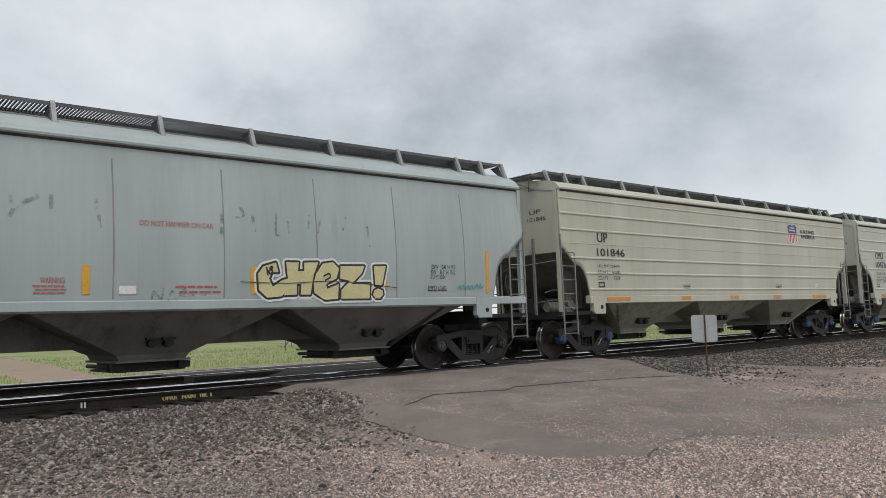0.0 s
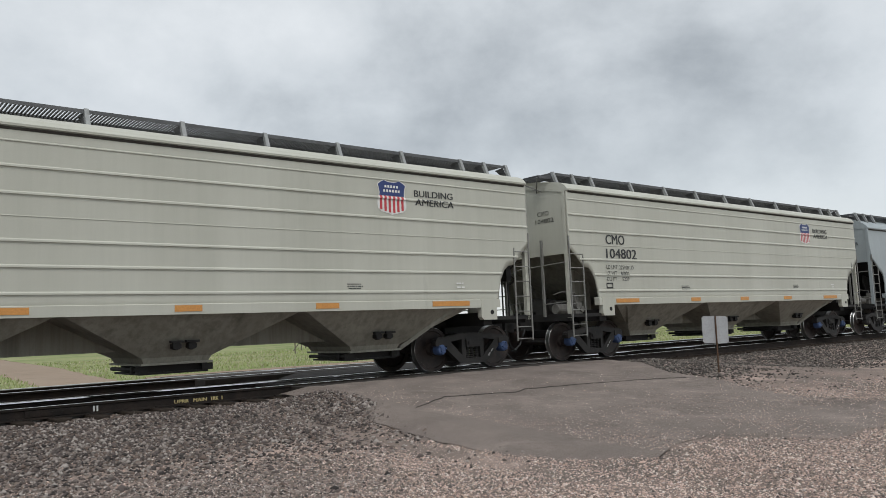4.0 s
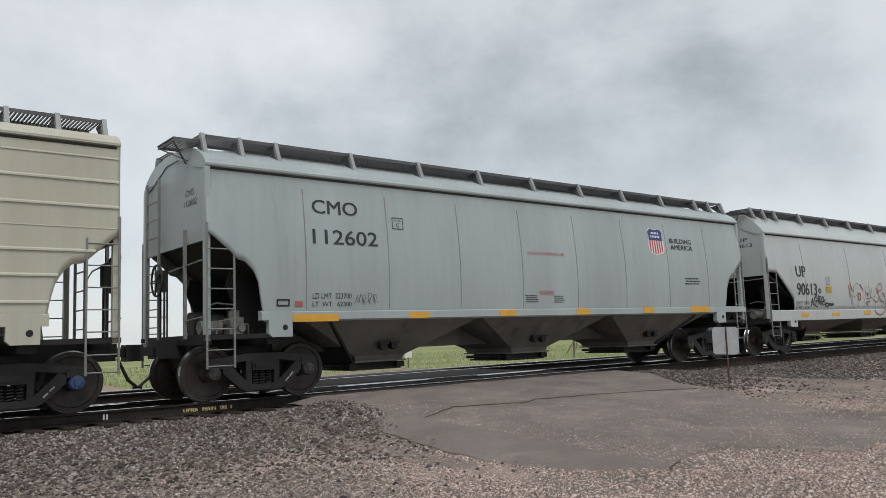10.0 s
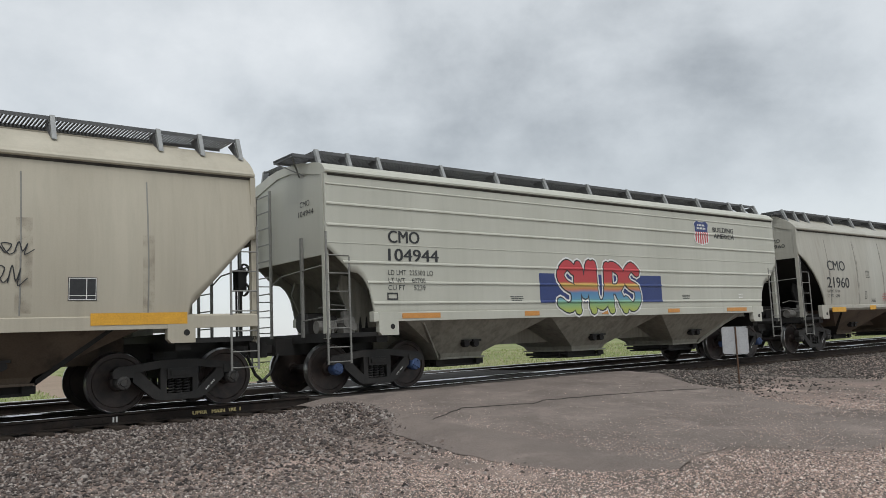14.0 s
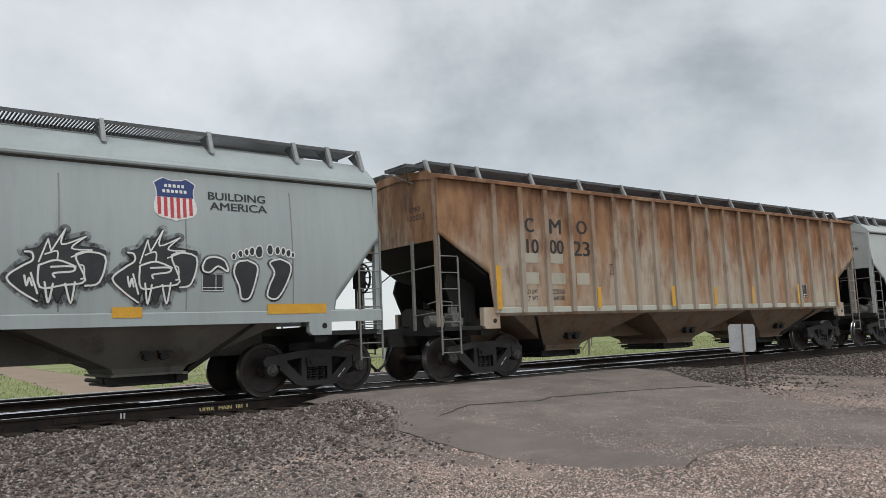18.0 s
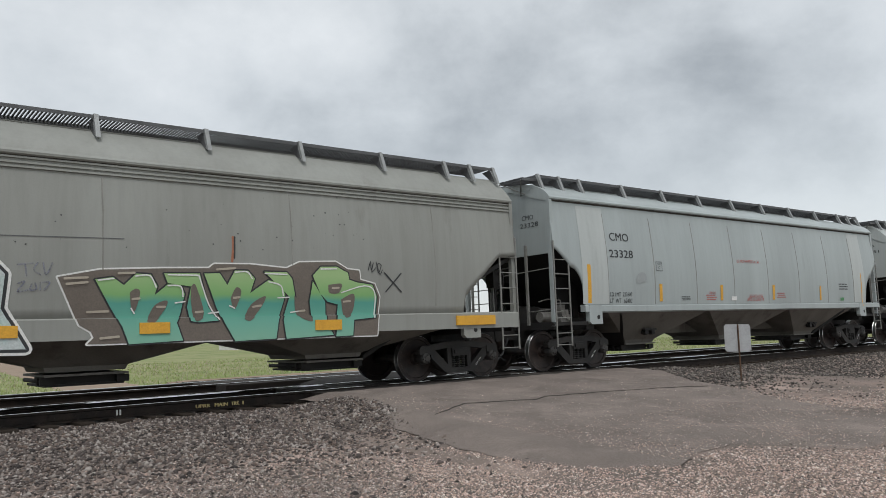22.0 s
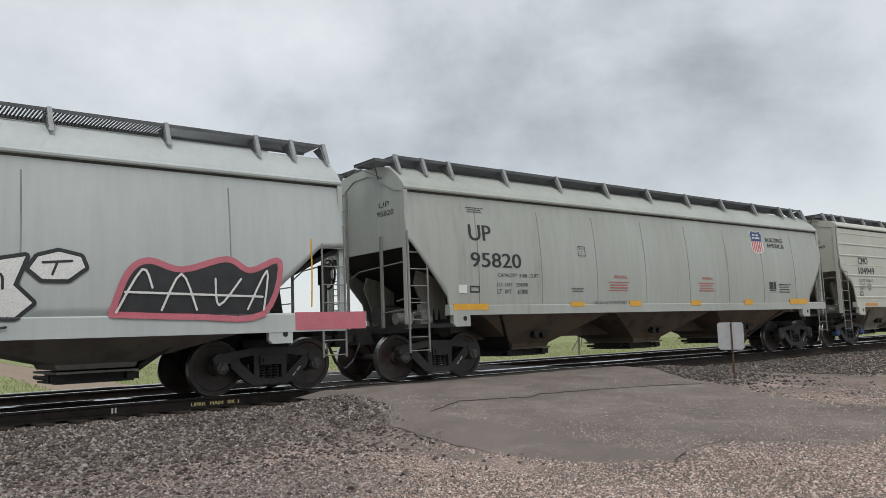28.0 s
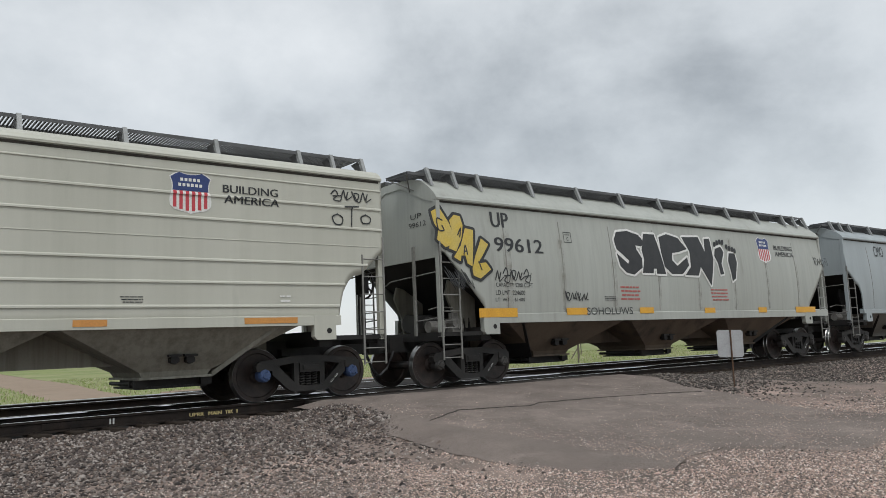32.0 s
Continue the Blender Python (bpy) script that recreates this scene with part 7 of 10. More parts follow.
frame_box(10, 2.78, 3.04, 1.68, 1.81, 0.03)
scrawl(10, "OSE", 11.89, 12.59, 2.35, 2.58, 0.03, INK, 9, 0)
scrawl(10, "MBH", 11.80, 12.51, 1.93, 2.25, 0.03, INK, 10, 0)
panel(10, 13.06, 13.46, 1.71, 2.05, INK)
panel(11, 5.35, 9.72, 1.62, 2.28, NAVY)
piece(11, "SMURS", 5.97, 8.78, 1.49, 2.45, [(0.36, WHITE_INK, 0, 0), (0.28, INK, 0, 0), (0.22, RAINBOW, 0, 0)], 5, 0.0, 0.06)
lettering(12, "CMO", 1.71, 2.92, 2.62, 2.92, bold=0.02)
lettering(12, "21960", 1.59, 3.09, 2.05, 2.37, bold=0.02)
lettering(12, "LD LMT  223100", 1.56, 2.40, 1.90, 1.96)
lettering(12, "LT  WT    62900", 1.56, 2.38, 1.74, 1.81)
plate_c(12, 4.39, 4.63, 2.40, 2.63)
crest(12, 12.46, 13.13, 2.71, 3.41)
building_america(12, 13.39, 14.40, 2.81, 3.15)
sill_stripe(12, 1.75, 2.70, 1.25, 1.40)
sill_stripe(12, 4.47, 4.93, 1.30, 1.44)
sill_stripe(12, 6.96, 7.40, 1.30, 1.44)
sill_stripe(12, 9.46, 9.94, 1.31, 1.46)
sill_stripe(12, 12.00, 12.47, 1.30, 1.45)
sill_stripe(12, 14.27, 15.26, 1.29, 1.46)
lettering(12, "CH-110-L08", 6.66, 7.48, 1.58, 1.67)
panel(12, 13.71, 14.17, 1.59, 1.90, INK)
lettering(12, "WARNING", 5.56, 5.96, 1.80, 1.85, RED_INK)
bars(12, 5.51, 5.97, 1.59, 1.77, 3, RED_INK)
bars(12, 10.75, 11.32, 1.60, 1.85, 3, RED_INK)
bars(12, 4.65, 5.04, 1.55, 1.68, 3)
sticker(12, 8.25, 8.52, 1.59, 1.73, WHITE_INK)
bars(12, 14.93, 15.68, 1.88, 2.14, 3)
frame_box(12, 4.20, 4.33, 1.67, 1.92, 0.015)
lettering(19, "CMO", 1.59, 2.77, 2.58, 2.90, bold=0.02)
lettering(19, "21659", 1.55, 3.07, 2.00, 2.30, bold=0.02)
lettering(19, "LD LMT  223700", 1.94, 2.76, 1.83, 1.90)
lettering(19, "LT  WT    62300", 1.94, 2.76, 1.68, 1.76)
plate_c(19, 4.81, 5.01, 2.34, 2.57)
crest(19, 13.43, 14.10, 3.04, 3.74)
building_america(19, 14.33, 15.35, 3.29, 3.59)
sill_stripe(19, 1.96, 2.90, 1.27, 1.39)
sill_stripe(19, 4.60, 5.20, 1.29, 1.42)
sill_stripe(19, 7.18, 7.66, 1.30, 1.42)
sill_stripe(19, 9.52, 9.99, 1.30, 1.45)
sill_stripe(19, 12.25, 12.73, 1.30, 1.44)
sill_stripe(19, 13.97, 15.46, 1.28, 1.42)
lettering(19, "CAUTION", 3.74, 4.23, 1.79, 1.86, mat=RED_INK)
lettering(19, "OPEN HATCH COV", 3.40, 4.39, 1.67, 1.75, mat=RED_INK)
lettering(19, "BEFORE UNLOADIN", 3.29, 4.39, 1.54, 1.61, mat=RED_INK)
cloud(19, [(4.35, 1.77), (4.39, 2.39), (4.51, 2.77), (4.76, 2.70), (4.98, 2.33), (5.33, 2.47), (5.43, 2.91), (5.66, 2.96), (5.89, 2.85), (6.23, 2.96), (6.32, 2.60), (6.88, 2.58), (7.42, 2.88), (7.86, 2.93), (8.68, 2.83), (8.80, 2.71), (9.69, 2.90), (10.64, 2.84), (11.00, 2.97), (11.51, 2.72), (12.28, 2.75), (12.91, 2.42), (13.20, 1.84), (13.00, 1.43), (7.60, 1.42), (4.72, 1.36)], YELLOW_HAZE, 0.0072, 3)
blot(19, [(12.27, 2.12), (12.69, 2.13), (12.59, 1.93), (12.25, 1.90)], PINK, 0.0095)
blot(19, [(5.72, 1.95), (6.31, 2.00), (6.19, 1.74), (5.90, 1.74)], PINK, 0.0095)
blot(19, [(9.03, 1.58), (9.55, 1.70), (9.44, 1.38), (9.13, 1.34)], PINK, 0.0095)
blot(19, [(11.73, 1.94), (11.93, 2.01), (11.82, 1.60), (11.66, 1.58)], PINK, 0.0095)
scrawl(19, "DEV", 0.92, 1.60, 2.73, 3.38, 0.05, FADED, 4, -0.3)
scrawl(19, "VIV", 1.23, 1.81, 2.02, 2.67, 0.05, FADED, 14, -0.3)
scrawl(19, "OSK", 15.63, 16.18, 2.56, 3.42, 0.04, INK, 5, 0.2)
scrawl(19, "DRESO", 16.45, 17.36, 3.13, 3.66, 0.04, INK, 6, 0.2)
panel(19, 14.39, 14.86, 1.57, 1.84, INK)
lettering(13, "UP", 1.50, 2.11, 2.89, 3.17, bold=0.025)
lettering(13, "95707", 1.51, 2.94, 2.31, 2.60, bold=0.025)
lettering(13, "CAPACITY  5188  CUFT", 2.25, 3.51, 2.11, 2.18)
lettering(13, "LD  LMT   224100", 2.23, 3.15, 1.92, 1.99)
lettering(13, "LT  WT     61900", 2.23, 3.14, 1.77, 1.83)
plate_c(13, 4.82, 5.05, 2.62, 2.85)
crest(13, 12.50, 13.15, 2.93, 3.62)
building_america(13, 13.37, 14.39, 3.15, 3.45)
sill_words(13, "THIS CAR HAS 3 COMPARTMENTS", 5.24, 6.51, 1.50, 1.57)
sill_stripe(13, 0.99, 1.95, 1.38, 1.51)
sill_stripe(13, 4.50, 4.93, 1.41, 1.55)
sill_stripe(13, 6.60, 7.02, 1.42, 1.55)
sill_stripe(13, 9.19, 9.65, 1.41, 1.55)
sill_stripe(13, 11.85, 12.29, 1.40, 1.56)
sill_stripe(13, 14.35, 15.47, 1.42, 1.59)
lettering(21, "UP", 1.60, 2.21, 2.84, 3.15, bold=0.025)
lettering(21, "95820", 1.60, 3.03, 2.28, 2.56, bold=0.025)
lettering(21, "CAPACITY  5188  CUFT", 2.33, 3.56, 2.08, 2.13)
lettering(21, "LD  LMT   224200", 2.31, 3.21, 1.88, 1.93)
lettering(21, "LT  WT     61800", 2.31, 3.21, 1.72, 1.79)
plate_c(21, 4.91, 5.16, 2.60, 2.83)
crest(21, 12.55, 13.19, 2.93, 3.62)
building_america(21, 13.38, 14.40, 3.14, 3.45)
sill_words(21, "THIS CAR HAS 3 COMPARTMENTS", 5.32, 6.57, 1.47, 1.54)
sill_stripe(21, 1.09, 2.03, 1.37, 1.50)
sill_stripe(21, 4.56, 5.02, 1.42, 1.53)
sill_stripe(21, 6.68, 7.12, 1.42, 1.55)
sill_stripe(21, 9.25, 9.69, 1.42, 1.55)
sill_stripe(21, 11.85, 12.29, 1.42, 1.57)
sill_stripe(21, 14.40, 15.47, 1.43, 1.59)
bubble(13, [(5.15, 2.58), (5.36, 2.62), (5.98, 2.64), (6.63, 2.69), (6.97, 2.58), (6.92, 2.14), (6.82, 1.67), (6.12, 1.66), (5.41, 1.68), (5.14, 1.90), (5.08, 2.25)], INK, SOOT, 0.09)
bubble(13, [(7.04, 1.76), (7.08, 1.95), (7.31, 2.03), (7.38, 2.46), (7.62, 2.62), (7.94, 2.70), (8.25, 2.57), (8.60, 2.60), (8.87, 2.42), (9.05, 2.51), (9.32, 2.28), (9.25, 1.77), (9.04, 1.69), (8.25, 1.70), (7.41, 1.72), (7.16, 1.68)], INK, SOOT, 0.09)
bubble(13, [(4.59, 2.04), (4.58, 2.24), (4.72, 2.30), (4.79, 2.42), (4.88, 2.25), (4.85, 1.97), (4.71, 1.90)], INK, SOOT, 0.06)
strokes(13, [[(5.27, 2.56), (5.12, 2.33), (5.15, 2.01), (5.31, 1.94), (5.46, 2.26), (5.32, 2.57)], [(5.29, 2.40), (5.22, 2.22), (5.30, 2.08), (5.37, 2.26), (5.29, 2.40)], [(5.47, 2.53), (5.73, 2.52), (5.68, 1.91), (5.96, 2.16), (6.05, 2.13), (5.85, 1.80), (6.07, 1.67)], [(5.47, 2.53), (5.47, 2.01), (5.16, 1.83), (5.33, 1.69), (5.50, 1.83)], [(5.75, 2.51), (5.98, 2.57), (6.11, 2.50), (6.10, 2.31)], [(6.11, 2.43), (6.25, 2.60), (6.44, 2.51), (6.33, 2.28), (6.21, 2.13), (6.15, 1.95), (6.26, 1.80), (6.30, 1.65)], [(6.44, 2.55), (6.58, 2.57), (6.61, 2.29), (6.46, 2.06), (6.58, 1.69)], [(6.63, 2.63), (6.94, 2.53), (6.89, 2.07), (6.74, 1.99), (6.82, 1.67)], [(6.12, 1.74), (6.03, 1.71), (6.12, 1.65), (6.20, 1.72), (6.12, 1.78)]], 0.028, WHITE_INK, 0.034)
strokes(13, [[(7.33, 1.99), (7.41, 2.46), (7.62, 2.62), (7.72, 2.51), (7.54, 2.19), (7.58, 1.92)], [(7.72, 2.51), (7.94, 2.68), (7.99, 2.32), (7.79, 2.04), (7.69, 2.00)], [(8.03, 2.44), (8.25, 2.53), (8.34, 2.33), (8.16, 2.04), (8.32, 1.96)], [(8.35, 2.53), (8.57, 2.53), (8.77, 2.17), (8.54, 2.05)], [(8.86, 2.28), (9.04, 2.44), (9.06, 2.30), (8.90, 2.09), (9.17, 2.28), (9.31, 2.20), (8.96, 2.05)], [(8.92, 1.93), (9.21, 2.05), (9.25, 1.81), (9.05, 1.70), (8.94, 1.81)], [(7.37, 1.88), (7.57, 1.72), (7.73, 1.96), (7.88, 1.72), (8.10, 1.92), (8.19, 1.72), (8.42, 1.97), (8.74, 1.81), (8.57, 1.70)], [(7.08, 1.92), (7.28, 1.99), (7.19, 1.69), (7.07, 1.76)], [(4.62, 2.14), (4.72, 2.25), (4.82, 2.32), (4.87, 2.11), (4.77, 1.92), (4.63, 1.97), (4.62, 2.14)]], 0.028, WHITE_INK, 0.034)
scrawl(13, "KILMS", 3.53, 4.26, 2.31, 2.51, 0.07, INK, 4, 0)
scrawl(13, "SACK", 3.61, 4.20, 2.10, 2.26, 0.07, INK, 5, 0)
scrawl(13, "IMOX", 3.54, 4.19, 1.85, 2.07, 0.07, INK, 6, 0)
panel(13, 13.22, 13.59, 1.80, 2.10, INK)
lettering(13, "WARNING", 9.76, 10.27, 2.12, 2.18, RED_INK)
bars(13, 9.54, 10.30, 1.78, 2.03, 3, RED_INK)
scrawl(13, "RIO", 9.40, 9.77, 2.00, 2.22, 0.05, INK, 9, 0.1)
bars(13, 1.48, 2.01, 3.43, 3.57, 3)
bars(21, 1.58, 2.08, 3.42, 3.55, 3)
lettering(21, "WARNING", 6.13, 6.64, 2.10, 2.16, RED_INK)
bars(21, 5.91, 6.73, 1.77, 2.03, 4, RED_INK)
lettering(21, "WARNING", 9.82, 10.34, 2.12, 2.18, RED_INK)
bars(21, 9.62, 10.42, 1.78, 2.05, 4, RED_INK)
panel(21, 13.24, 13.67, 1.79, 2.12, INK)
bars(21, 4.60, 5.06, 1.75, 1.86, 3)
sticker(21, 1.24, 1.46, 1.72, 1.89, WHITE_INK)
frame_box(21, 1.55, 1.81, 1.73, 1.87, 0.03)
frame_box(13, 1.47, 1.72, 1.75, 1.88, 0.03)
bars(21, 13.80, 14.53, 1.76, 2.06, 4)
lettering(14, "C", 2.40, 2.65, 3.13, 3.42, bold=0.03)
lettering(14, "M", 3.15, 3.51, 3.13, 3.43, bold=0.03)
lettering(14, "O", 4.04, 4.37, 3.16, 3.45, bold=0.03)
lettering(14, "10", 2.42, 2.77, 2.66, 2.95, bold=0.03)
lettering(14, "00", 3.13, 3.56, 2.67, 2.96, bold=0.03)
lettering(14, "23", 3.89, 4.43, 2.65, 2.96, bold=0.03)
panel(14, 2.32, 2.75, 2.44, 2.66, PAINT["tan"])
panel(14, 2.30, 2.74, 1.98, 2.23, PAINT["tan"])
panel(14, 3.09, 3.53, 2.44, 2.67, PAINT["tan"])
panel(14, 3.12, 3.58, 1.97, 2.23, PAINT["tan"])
panel(14, 3.95, 4.37, 1.97, 2.24, PAINT["tan"])
lettering(14, "LD LMT", 2.35, 2.68, 1.78, 1.84)
lettering(14, "222000", 3.11, 3.52, 1.77, 1.85)
lettering(14, "LT WT", 2.34, 2.68, 1.63, 1.70)
lettering(14, "64000", 3.16, 3.52, 1.63, 1.71)
plate_c(14, 5.11, 5.37, 2.23, 2.47)
stripe(14, 4.51, 4.64, 1.43, 1.91, YELLOW, 0.105)
stripe(14, 7.31, 7.45, 1.44, 1.95, YELLOW, 0.105)
stripe(14, 9.17, 9.29, 1.45, 1.93, YELLOW, 0.105)
stripe(14, 11.01, 11.11, 1.46, 1.95, YELLOW, 0.105)
stripe(14, 13.50, 13.59, 1.44, 2.05, YELLOW, 0.105)
stripe(14, 15.95, 16.02, 1.37, 2.40, YELLOW, 0.105)
stripe(14, 1.40, 1.54, 1.43, 2.35, YELLOW, 0.105)
panel(14, 13.74, 14.24, 1.65, 2.05, INK)
panel(16, 1.30, 2.60, 1.38, 2.53, PAINT["olive"])
lettering(16, "FURX", 1.31, 2.16, 2.20, 2.46, bold=0.04, lift=0.012)
lettering(16, "843696", 1.29, 2.50, 1.75, 2.04, bold=0.04, lift=0.012)
lettering(16, "LD LMT  22 500", 1.29, 2.01, 1.54, 1.62, lift=0.012)
lettering(16, "LT  WT    62500", 1.28, 2.00, 1.37, 1.46, lift=0.012)
sill_stripe(16, 0.99, 1.93, 0.98, 1.15)
sill_stripe(16, 4.27, 4.76, 1.10, 1.25)
sill_stripe(16, 6.81, 7.33, 1.09, 1.26)
sill_stripe(16, 8.98, 9.44, 1.10, 1.27)
sill_stripe(16, 11.98, 12.51, 1.08, 1.26)
sill_stripe(16, 15.17, 16.19, 1.10, 1.29)
bars(16, 0.46, 1.25, 2.80, 3.39, 4, SOOT)
scrawl(16, "ROSNS", 2.76, 3.37, 2.07, 2.18, 0.025, INK, 4, 0.1)
scrawl(16, "JORI", 2.75, 3.22, 1.92, 2.05, 0.025, INK, 5, 0.1)
sticker(16, 2.08, 2.37, 1.25, 1.48, WHITE_INK)
sticker(16, 1.02, 1.24, 1.26, 1.40, RED_INK)
scrawl(16, "YE", 13.11, 13.41, 2.12, 2.36, 0.03, INK, 7, 0.1)
scrawl(16, "X", 13.48, 13.86, 1.79, 2.08, 0.03, INK, 8, 0)
lettering(20, "NAHX", 2.35, 3.23, 2.33, 2.53, bold=0.03)
lettering(20, "61394", 2.29, 3.15, 2.03, 2.23, bold=0.03)
lettering(20, "LD LMT 221 900", 2.36, 3.17, 1.84, 1.90)
lettering(20, "LT WT    64 100", 2.34, 3.16, 1.64, 1.72)
plate_c(20, 4.39, 4.65, 2.47, 2.72)
stripe(20, 1.16, 1.29, 1.39, 2.25, YELLOW)
stripe(20, 3.96, 4.12, 1.37, 1.79, YELLOW)
stripe(20, 6.93, 7.05, 1.36, 1.80, YELLOW)
stripe(20, 9.63, 9.74, 1.36, 1.80, YELLOW)
stripe(20, 16.22, 16.19, 1.46, 2.68, YELLOW)
bubble(20, [(5.71, 1.41), (5.55, 1.63), (5.76, 1.91), (6.07, 1.97), (6.28, 2.23), (6.52, 2.33), (6.71, 2.18), (6.71, 1.92), (6.79, 1.81), (6.67, 1.58), (6.56, 1.35)], SAND, INK, 0.045)
bubble(20, [(12.81, 1.37), (13.04, 1.99), (13.35, 2.20), (13.88, 2.07), (14.62, 2.26), (15.03, 2.08), (15.58, 2.24), (15.27, 1.35), (14.03, 1.32)], INK, ROSE, 0.10)
strokes(20, [[(12.88, 1.40), (13.25, 2.06), (13.41, 1.78)], [(13.56, 1.43), (13.86, 2.00), (14.12, 1.43)], [(14.42, 1.93), (14.49, 1.50), (14.86, 1.93)], [(14.99, 1.43), (15.33, 2.08), (15.28, 1.42)], [(13.00, 1.71), (15.25, 1.64)]], 0.035, WHITE_INK, 0.036)
scrawl(20, "CHS", 3.11, 3.92, 1.50, 1.80, 0.035, RED_INK, 5, 0.1)
bars(20, 7.72, 8.53, 1.56, 1.79, 3)
sticker(20, 15.87, 17.31, 1.06, 1.37, ROSE)
lettering(24, "UP", 1.48, 1.99, 3.35, 3.66, bold=0.03)
lettering(24, "99612", 1.51, 2.96, 2.82, 3.10, bold=0.03)
lettering(24, "CAPACITY 5200 CUFT", 1.46, 2.56, 2.05, 2.11)
lettering(24, "LD LMT  224600", 1.45, 2.31, 1.88, 1.95)
lettering(24, "LT  WT    61400", 1.44, 2.30, 1.74, 1.79)
plate_c(24, 3.70, 3.96, 3.10, 3.35)
crest(24, 12.15, 12.82, 2.90, 3.66)
building_america(24, 13.09, 14.19, 3.12, 3.46)
sill_stripe(24, 0.96, 2.05, 1.39, 1.58)
sill_stripe(24, 3.61, 4.31, 1.42, 1.58)
sill_stripe(24, 6.27, 6.82, 1.43, 1.58)
sill_stripe(24, 9.07, 9.56, 1.42, 1.56)
sill_stripe(24, 11.80, 12.24, 1.41, 1.56)
sill_stripe(24, 13.96, 15.18, 1.39, 1.57)
angular(24, [(9.85, 3.21), (10.15, 3.29), (10.27, 3.13), (10.07, 2.80), (10.14, 2.51), (9.97, 2.48), (9.90, 2.79), (9.77, 3.01)], INK, WHITE_INK, 0.11)
angular(24, [(10.52, 3.11), (10.82, 3.12), (10.87, 2.86), (10.71, 2.39), (10.54, 2.31), (10.50, 2.58), (10.43, 2.88)], INK, WHITE_INK, 0.11)
blot(24, [(9.82, 3.40), (9.93, 3.40), (9.92, 3.29), (9.82, 3.28)], INK, 0.02)
blot(24, [(9.97, 3.46), (10.07, 3.46), (10.06, 3.34), (9.96, 3.34)], INK, 0.02)
blot(24, [(10.11, 3.49), (10.21, 3.49), (10.21, 3.38), (10.10, 3.37)], INK, 0.02)
blot(24, [(10.25, 3.48), (10.35, 3.49), (10.34, 3.37), (10.24, 3.36)], INK, 0.02)
blot(24, [(10.41, 3.36), (10.52, 3.36), (10.51, 3.25), (10.41, 3.24)], INK, 0.02)
blot(24, [(10.55, 3.32), (10.65, 3.32), (10.64, 3.21), (10.54, 3.20)], INK, 0.02)
blot(24, [(10.68, 3.29), (10.79, 3.30), (10.78, 3.18), (10.68, 3.17)], INK, 0.02)
blot(24, [(10.79, 3.26), (10.90, 3.26), (10.90, 3.14), (10.79, 3.14)], INK, 0.02)
scrawl(24, "LUKAB", 1.45, 2.48, 2.15, 2.42, 0.045, INK, 4, 0.1)
scrawl(24, "DIMS", 3.55, 4.34, 1.74, 1.96, 0.045, INK, 5, 0.1)
scrawl(24, "KHMP", 15.43, 16.36, 2.89, 3.18, 0.035, INK, 6, 0)
bars(24, 5.56, 6.35, 1.74, 2.13, 4, RED_INK)
bars(24, 9.42, 10.28, 1.73, 2.10, 4, RED_INK)
bars(24, 4.96, 5.41, 1.74, 1.86, 3)
sill_words(24, "SOHOLUWS", 4.29, 5.98, 1.42, 1.58)
scrawl(24, "GOMAD", 0.36, 0.94, 1.95, 2.40, 0.03, INK, 8, -0.8)
scrawl(23, "KHDR", 14.29, 15.14, 3.59, 3.78, 0.045, INK, 3, 0)
scrawl(23, "oTo", 14.27, 15.18, 3.14, 3.47, 0.03, INK, 4, 0)
# grey car: outlined cream letters, faded smudges
styled(0, [(9.54, 1.91), (9.64, 2.04), (9.88, 2.11), (9.93, 1.94), (9.80, 1.94), (9.75, 1.83), (9.82, 1.69), (10.00, 1.80), (10.17, 1.85), (10.18, 1.69), (9.99, 1.52), (9.72, 1.50), (9.56, 1.63)], BUTTER, ((0.15, "WHITE"), (0.075, "INK")), 0.0)
styled(0, [(10.08, 2.12), (10.33, 2.12), (10.31, 1.96), (10.44, 1.97), (10.44, 2.12), (10.73, 2.13), (10.63, 1.90), (10.57, 1.55), (10.37, 1.55), (10.38, 1.74), (10.29, 1.74), (10.29, 1.55), (10.04, 1.54), (10.12, 1.76)], BUTTER, ((0.15, "WHITE"), (0.075, "INK")), 0.0012)
styled(0, [(10.68, 1.92), (10.82, 2.11), (11.04, 2.14), (11.17, 2.02), (11.11, 1.84), (10.89, 1.74), (10.91, 1.65), (11.16, 1.74), (11.15, 1.47), (10.86, 1.45), (10.65, 1.58), (10.63, 1.76)], BUTTER, ((0.15, "WHITE"), (0.075, "INK")), 0.0024)
styled(0, [(11.20, 2.07), (11.73, 2.08), (11.67, 1.94), (11.44, 1.74), (11.86, 1.75), (11.85, 1.47), (11.22, 1.47), (11.22, 1.63), (11.41, 1.80), (11.19, 1.84)], BUTTER, ((0.15, "WHITE"), (0.075, "INK")), 0.0036)
styled(0, [(11.95, 2.08), (12.23, 2.09), (12.14, 1.72), (11.98, 1.72)], BUTTER, ((0.15, "WHITE"), (0.075, "INK")), 0.0)
styled(0, [(12.05, 1.66), (12.15, 1.62), (12.17, 1.54), (12.09, 1.47), (11.99, 1.47), (11.93, 1.54), (11.96, 1.62)], BUTTER, ((0.15, "WHITE"), (0.075, "INK")), 0.0)
strokes(0, [[(10.84, 1.88), (10.95, 1.93), (10.97, 1.86), (10.87, 1.81)], [(9.70, 2.02), (9.72, 1.90)], [(9.79, 2.04), (9.76, 2.00), (9.81, 1.96), (9.77, 1.91), (9.74, 1.96), (9.81, 2.01), (9.79, 2.04)]], 0.03, INK, 0.024)
